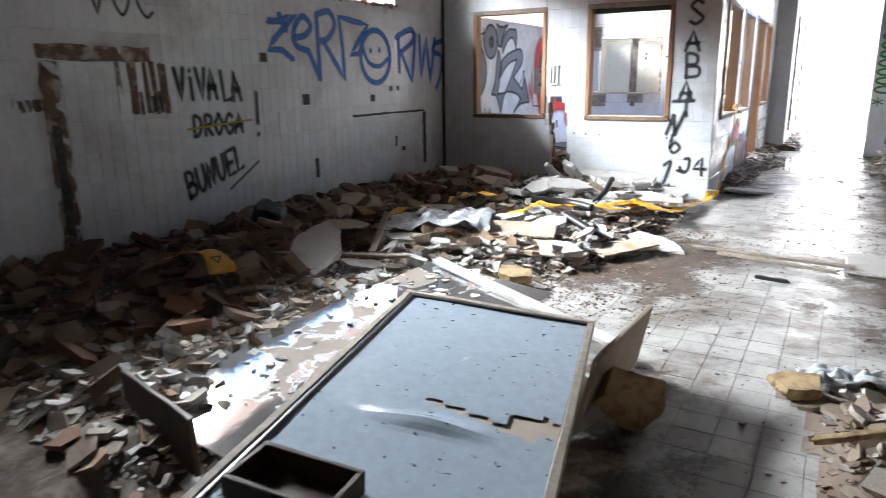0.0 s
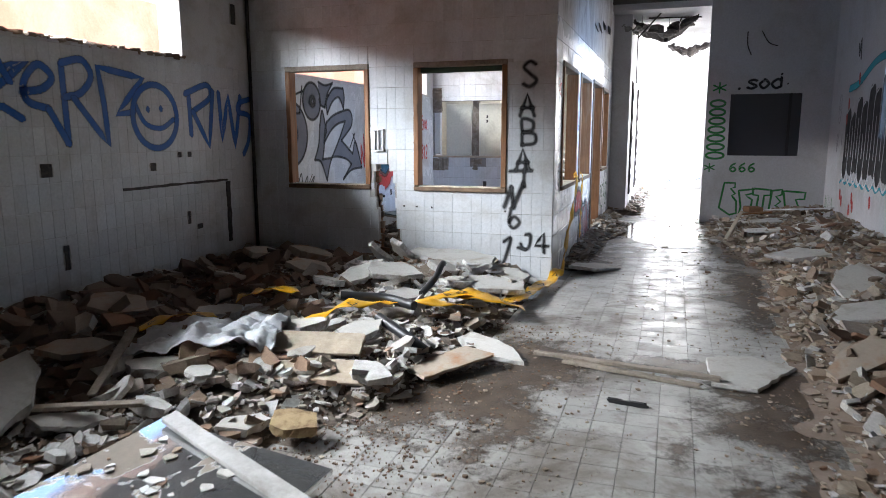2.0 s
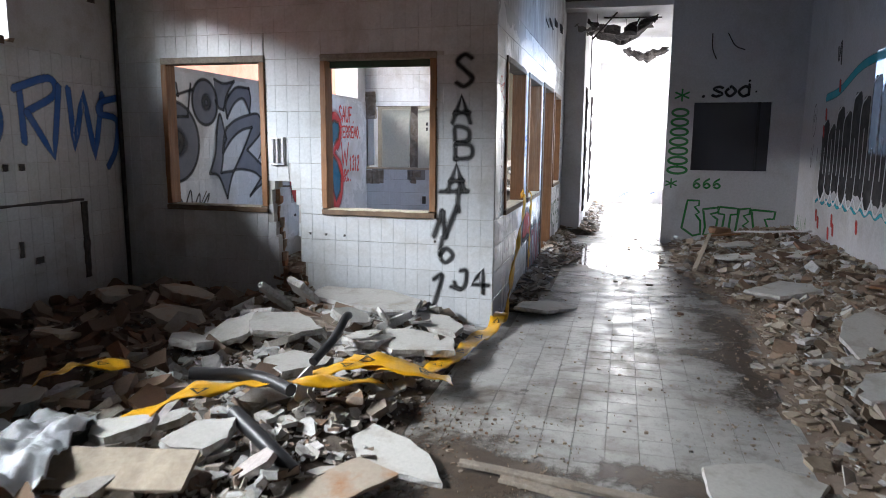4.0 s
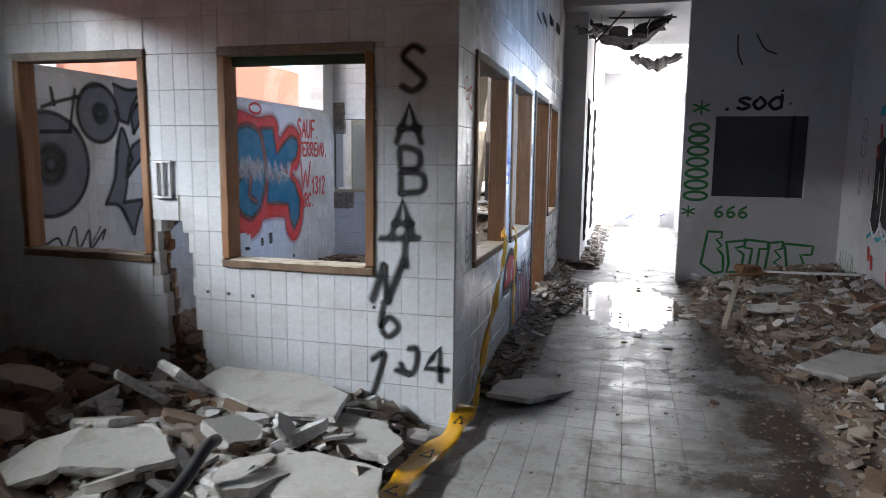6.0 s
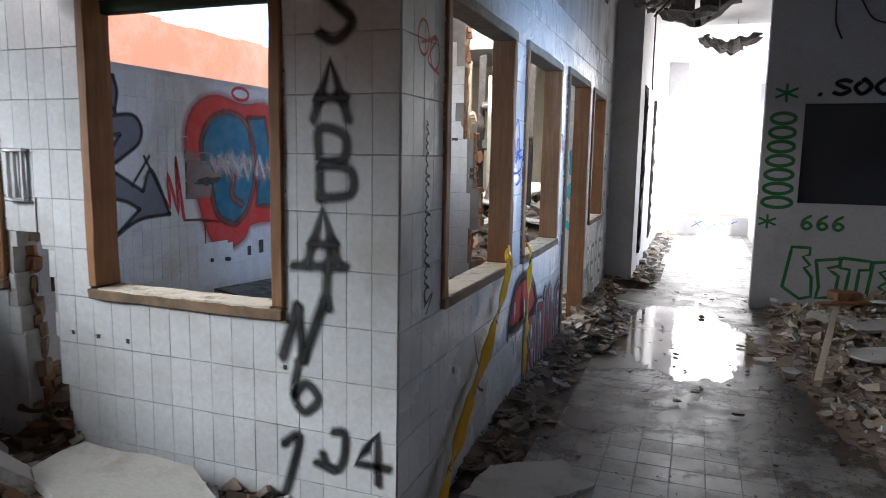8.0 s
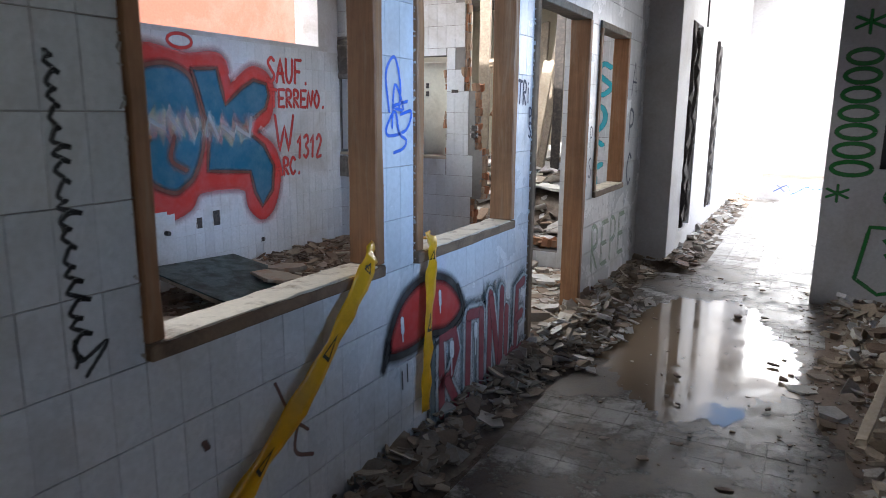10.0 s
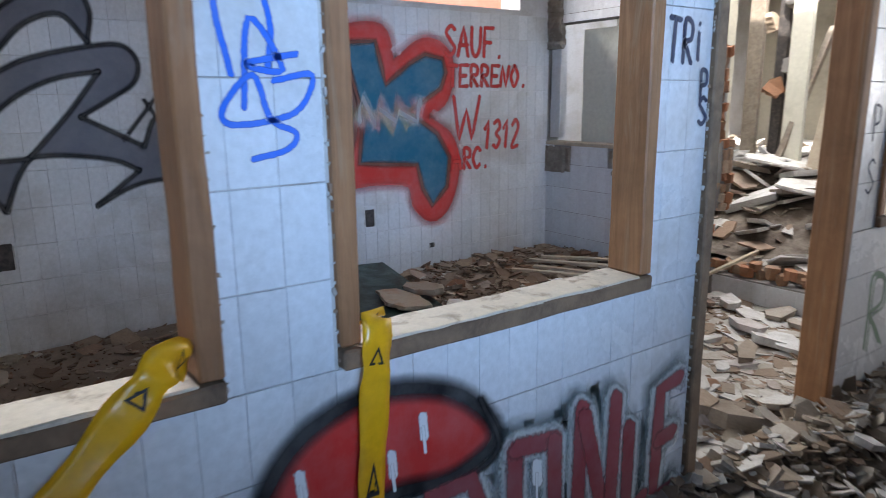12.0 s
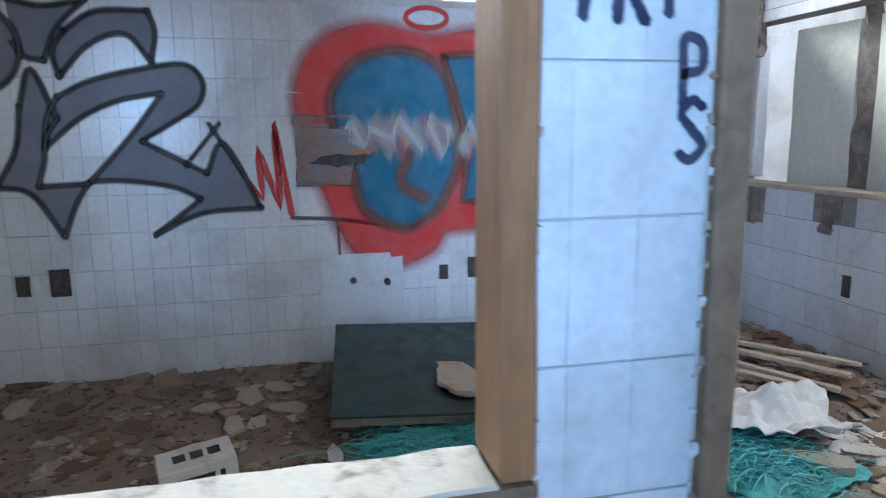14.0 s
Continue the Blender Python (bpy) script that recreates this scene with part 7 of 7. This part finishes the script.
# corridor wall
p = Paint(C_WALL, Z1)
mush = thing("graffiti_mushroom", "red spray-painted mushroom cap with black outline", "graffiti")
dome = [(9.70, 0.50), (9.73, 0.62), (9.83, 0.72), (10.0, 0.76), (10.2, 0.71), (10.33, 0.60), (10.34, 0.52), (10.2, 0.47), (10.05, 0.49), (9.88, 0.47)]
p.fill(dome)
p.done(P_RED, "graffiti_cap", "red fill of a spray-painted mushroom cap", mush)
p = Paint(C_WALL, Z2)
p.stroke(dome, 0.075, True, True).stroke([(9.66, 0.45), (9.70, 0.54)], 0.06).stroke([(10.3, 0.66), (10.36, 0.5), (10.2, 0.44), (10.05, 0.40), (10.02, 0.1)], 0.03)
for u, z in ((9.80, 0.40), (9.84, 0.42), (10.62, 0.3)):
    p.stroke([(u, z), (u + 0.005, z - 0.08)], 0.012, False)
p.done(P_BLACK_SOFT, "graffiti_outline", "black outline of a spray-painted mushroom cap", mush)
p = Paint(C_WALL, Z3)
for u, z in ((9.80, 0.60), (10.03, 0.57), (10.12, 0.64)):
    p.stroke([(u, z + 0.03), (u + 0.004, z - 0.03)], 0.032, False).stroke([(u, z), (u + 0.006, z - 0.07)], 0.012, False)
p.done(P_WHITE, "graffiti_drops", "white drips painted on the red cap", mush)
blocks = thing("graffiti_letters", "faded red block letters with grey outlines", "graffiti")
LETTERS = [[[(10.15, 0.06), (10.14, 0.44), (10.27, 0.44), (10.30, 0.34), (10.24, 0.24), (10.16, 0.22)], [(10.20, 0.22), (10.31, 0.06)]],
           [[(10.42, 0.06), (10.42, 0.48)], [(10.42, 0.48), (10.57, 0.46)], [(10.57, 0.46), (10.58, 0.06)]],
           [[(10.67, 0.06), (10.68, 0.53)], [(10.69, 0.50), (10.80, 0.10)], [(10.82, 0.08), (10.83, 0.52)]],
           [[(10.90, 0.40), (10.90, 0.10), (10.99, 0.12)]],
           [[(11.15, 0.50), (11.05, 0.48), (11.04, 0.10), (11.14, 0.10)], [(11.05, 0.30), (11.13, 0.31)]]]
back, rimp, fillp, drips = Paint(C_WALL, Z1 - 0.001), Paint(C_WALL, Z1 + 0.0012), Paint(C_WALL, Z2 + 0.0012), Paint(C_WALL, Z3 + 0.0012)
for letter in LETTERS:
    for line in letter:
        back.stroke([(u - 0.02, z + 0.02) for u, z in line], 0.15, False)
        rimp.stroke(line, 0.14, False)
        fillp.stroke(line, 0.082, False)
back.stroke([(10.07, 0.10), (10.07, 0.46)], 0.09, False)
for u, z in ((10.24, 0.36), (10.50, 0.38)):
    drips.stroke([(u, z + 0.03), (u + 0.004, z - 0.03)], 0.055, False).stroke([(u, z), (u + 0.004, z - 0.13)], 0.012, False)
back.done(paint("dark_green_mist", (0.12, 0.16, 0.16), 0.75, True), "graffiti_shadow", "dark mist behind the block letters", blocks)
rimp.done(paint("grey_green_paint", (0.50, 0.55, 0.55), 0.85), "graffiti_outline", "pale grey outlines of block letters", blocks)
fillp.done(paint("faded_red_paint", (0.30, 0.05, 0.06), 0.85), "graffiti_fill", "faded red fill of block letters", blocks)
drips.done(P_WHITE, "graffiti_drops", "white drips in the block letters", blocks)
p = Paint(C_WALL, Z1)
p.stroke([(9.72, 1.46), (9.70, 1.60), (9.76, 1.66), (9.80, 1.56), (9.79, 1.47)], 0.016).stroke([(9.74, 1.40), (9.76, 1.56), (9.82, 1.47), (9.75, 1.48), (9.85, 1.50)], 0.016)
p.stroke([(9.80, 1.45), (9.88, 1.46), (9.84, 1.39), (9.72, 1.37), (9.70, 1.40), (9.76, 1.46), (9.79, 1.38), (9.84, 1.35), (9.82, 1.32), (9.75, 1.305)], 0.016)
p.done(P_BRIGHT, "graffiti_tag", "looping blue marker tag on the tiled pillar")
p = Paint(C_WALL, Z1)
p.text("TR", 10.985, 1.51, 0.05, 0.12, 0.022, 0, 0.3, -0.05).text("i", 11.105, 1.515, 0.05, 0.11, 0.02)
p.text("P", 11.15, 1.40, 0.04, 0.085, 0.018).text("S", 11.152, 1.325, 0.04, 0.08, 0.018)
p.done(P_NAVY, "graffiti_word", "small dark marker word running down the pillar")
p = Paint(C_WALL, Z1)
z = 1.58
pts = []
rnd = random.Random(31)
while z > 0.92:
    a, b = rnd.uniform(0.012, 0.05), rnd.uniform(0.022, 0.055)
    pts += [(8.42, z), (8.42 + a, z - b * 0.45), (8.425 + a * 0.3, z - b * 0.35), (8.418, z - b * 0.8)]
    z -= b
p.stroke(pts, 0.014)
p.stroke([(8.42, 0.95), (8.43, 0.9), (8.50, 0.93), (8.44, 0.86)], 0.014)
p.done(P_BLACK, "graffiti_scribble", "thin black handwriting running up the wall")
p = Paint(C_WALL, Z1)
p.stroke(ring((8.38, 1.87), 0.05, 0.06), 0.012, True, True).stroke(ring((8.49, 1.83), 0.045, 0.06), 0.012, True, True).stroke([(8.36, 1.85), (8.5, 1.88), (8.42, 1.8), (8.53, 1.76)], 0.012)
p.done(P_RED, "graffiti_scribble", "faded red rings scribbled on the wall")
p = Paint(C_WALL, Z1)
for u0, word in ((12.52, "R"), (12.80, "E"), (13.06, "P"), (13.34, "E")):
    p.text(word, u0, 0.27, 0.19, 0.34, 0.035).text(word, u0 + 0.03, 0.25, 0.19, 0.34, 0.02)
p.done(P_PALE, "graffiti_word", "faded pale green word low on the wall")
p = Paint(C_WALL, Z1)
p.text("S", 12.36, 1.0, 0.07, 0.14, 0.014).text("P", 12.36, 1.22, 0.07, 0.14, 0.014).text("CP", 13.52, 0.85, 0.16, 0.26, 0.035, 0, -1.0, 0, -0.38).text("A", 13.55, 1.62, 0.16, 0.28, 0.02)
p.done(P_NAVY, "graffiti_letters", "dark blue letters beside the far window")
p = Paint(C_WALL, Z1)
p.stroke([(9.05, 0.62), (9.12, 0.48), (9.2, 0.4)], 0.016).stroke([(9.18, 0.52), (9.13, 0.36), (9.22, 0.3)], 0.02).stroke([(8.76, 0.55), (8.77, 0.53)], 0.03)
p.done(P_BROWN, "graffiti_marks", "dark brown stray marks under the window")
p = Paint(B_WALL, Z1)
p.text("S", -1.82, 1.62, 0.16, 0.26, 0.055).text("D", -1.86, 1.30, 0.17, 0.24, 0.055).text("C", -1.88, 0.98, 0.17, 0.24, 0.055).text("J", -1.88, 0.70, 0.15, 0.20, 0.055)
p.done(P_CYAN, "graffiti_letters", "cyan letters stacked up a white tiled wall")

# far wall
p = Paint(N_WALL, 0.002)
for i in range(7):
    p.stroke(ring((0.19, 1.07 + i * 0.135), 0.13 - 0.004 * i, 0.05), 0.042, True, True)
p.text("*", 0.10, 2.02, 0.2, 0.2, 0.03).text("*", 0.04, 0.80, 0.16, 0.16, 0.026)
p.text("666", 0.42, 0.82, 0.10, 0.13, 0.034, 0, 0.35)
p.done(P_GREEN, "graffiti_signs", "green spray-painted rings, stars and numbers")
p = Paint(N_WALL, 0.002)
e1 = [(0.30, 0.24), (0.36, 0.64), (0.52, 0.64), (0.52, 0.57), (0.46, 0.55), (0.53, 0.47), (0.48, 0.44), (0.55, 0.35), (0.56, 0.16), (0.46, 0.13)]
s1 = [(0.58, 0.52), (0.80, 0.55), (0.78, 0.48), (0.68, 0.45), (0.78, 0.38), (0.76, 0.17), (0.60, 0.15), (0.62, 0.26)]
t1 = [(0.78, 0.56), (1.04, 0.54), (1.04, 0.46), (0.95, 0.45), (0.93, 0.16), (0.84, 0.16), (0.87, 0.45), (0.79, 0.46)]
e2 = [(1.06, 0.53), (1.2, 0.55), (1.2, 0.47), (1.12, 0.44), (1.19, 0.36), (1.12, 0.30), (1.2, 0.24), (1.19, 0.16), (1.02, 0.16)]
t2 = [(1.22, 0.53), (1.53, 0.51), (1.52, 0.41), (1.40, 0.40), (1.44, 0.30), (1.36, 0.27), (1.43, 0.18), (1.42, 0.12), (1.28, 0.14)]
for sh in (e1, s1, t1, e2, t2):
    p.stroke(sh + [sh[0]], 0.038, False)
p.done(P_GREEN, "graffiti_word", "green outlined block letters low on the wall")
p = Paint(N_WALL, 0.002)
p.text(".SOC", 0.42, 2.10, 0.14, 0.13, 0.05, 0.15, 0.2).text("i", 1.02, 2.12, 0.1, 0.2, 0.045).stroke([(1.16, 2.16), (1.165, 2.16)], 0.035, False)
p.done(P_BLACK, "graffiti_word", "black spray-painted word over the dark panel")
# mural on the right wall
mural = thing("mural", "large black and white mural with cyan edge and red spots", "mural")
p = Paint(R_WALL, 0.002)
cols = [(-12.45 + i * 0.27, 0.30) for i in range(11)]
for i, (u, ww) in enumerate(cols):
    top = 1.62 + 0.06 * i - 0.12 * (i % 2)
    p.fill([(u, 0.95 + 0.05 * (i % 2)), (u + ww * 0.5, 0.80 + 0.06 * (i % 3)), (u + ww, 0.95), (u + ww * 0.95, top), (u + ww * 0.5, top + 0.12), (u + 0.02, top)])
p.done(P_BLACK, "mural_fill", "black upright shapes of a large mural", mural)
p = Paint(R_WALL, 0.004)
for i, (u, ww) in enumerate(cols):
    top = 1.62 + 0.06 * i - 0.12 * (i % 2)
    p.stroke([(u, 0.9), (u + 0.02, 1.3), (u + 0.01, top), (u + ww * 0.5, top + 0.12)], 0.03)
    p.stroke([(u + ww * 0.5, 1.4 + 0.1 * (i % 3)), (u + ww * 0.55, 1.1)], 0.03)
    p.stroke([(u, 0.9), (u + ww * 0.5, 0.76), (u + ww, 0.9)], 0.05)
p.done(P_WHITE, "mural_lines", "white outlines of a large mural", mural)
p = Paint(R_WALL, 0.002)
p.stroke([(-12.5 + i * 0.15, 0.74 + 0.05 * (i % 2)) for i in range(20)], 0.045)
p.stroke([(-12.4, 2.0), (-11.9, 2.05), (-11.2, 2.25), (-10.4, 2.3)], 0.12)
p.done(P_CYAN, "mural_edge", "cyan scalloped edge of a large mural", mural)
p = Paint(R_WALL, 0.006)
for u, z in ((-12.4, 0.58), (-12.3, 0.5), (-11.75, 0.58), (-11.68, 0.48), (-11.85, 0.42), (-12.4, 1.6), (-12.35, 1.8), (-11.9, 2.1), (-10.9, 0.6)):
    p.stroke([(u, z + 0.05), (u + 0.02, z - 0.05)], 0.09)
p.done(P_RED, "mural_spots", "red spots of a large mural", mural)
p = Paint(R_WALL, 0.002)
p.text("AUiA", -13.35, 0.2, 0.12, 0.3, 0.016, 0, 0.15)
p.done(P_GREEN, "graffiti_word", "pale green outlined word in the corner")
p = Paint(R_WALL, 0.002)
p.stroke(ring((-12.85, 1.75), 0.07, 0.2), 0.014, True, True).stroke([(-12.9, 1.4), (-12.86, 1.15), (-12.8, 1.45)], 0.016).stroke(ring((-12.86, 1.78), 0.02, 0.05), 0.012, True, True).stroke([(-12.6, 1.4), (-12.6, 1.25)], 0.02)
p.stroke([(-12.1, 2.55), (-12.05, 2.4), (-12.0, 2.6), (-11.95, 2.35)], 0.06)
p.done(P_BLACK, "graffiti_drawing", "small black face drawn beside the mural")
p = Paint(Plane((0, YE, 0), (1, 0, 0), (0, -1, 0)), 0.003)
p.stroke([(-0.6, 0.14), (-0.4, 0.25), (-0.3, 0.12), (-0.1, 0.24), (0.05, 0.2), (0.25, 0.28)], 0.02).stroke([(-0.55, 0.25), (-0.35, 0.1), (-0.15, 0.2)], 0.015)
p.done(P_BLUE, "graffiti_tag", "pale blue scribble on the corridor parapet")

# ---- floor tiles and wall tiles ----


def lay_floor():
    w, rnd = 0.155, random.Random(77)
    tv, tf = tile_mesh("floor_tile", w - 0.0028, w - 0.0028, 0.006, 0.0012)
    shared = bpy.data.meshes.new("floor_tile")
    shared.from_pydata(tv, [], tf)
    shared.materials.append(FLOOR)
    verts, faces, made = [], [], 0
    for i in range(int(XL / w), int(XR / w) + 1):
        for j in range(int(-2.4 / w), int(YE / w)):
            x, y = (i + 0.5) * w + 0.03, (j + 0.5) * w + 0.05
            if not in_floor(x, y) or heap(x, y) > 0.07:
                continue
            tilt = Euler((rnd.gauss(0, 0.004), rnd.gauss(0, 0.004), rnd.gauss(0, 0.006))).to_matrix().to_4x4()
            m = Matrix.Translation((x, y, -0.0066 + rnd.uniform(0, 0.0012))) @ tilt
            if -1.35 < x < 0.35 and 4.6 < y < 8.8 and made < 300:
                ob = new("floor_tile", shared)
                ob.matrix_world = m
                ob.parent = floor
                made += 1
            else:
                k = len(verts)
                verts += [m @ Vector(p) for p in tv]
                faces += [tuple(k + q for q in f) for f in tf]
    ob = obj("floor_tiles", verts, faces, FLOOR_J, floor)
    ob["kind"] = "stuff"


def in_floor(x, y):
    if y < YS:
        return XL < x < XR
    if y < YN:
        return XC + 0.08 < x < XR
    return (XC if y < 14 else XF) + 0.08 < x < XG - 0.08


lay_floor()
for job in PENDING:
    lay_tiles(*job)
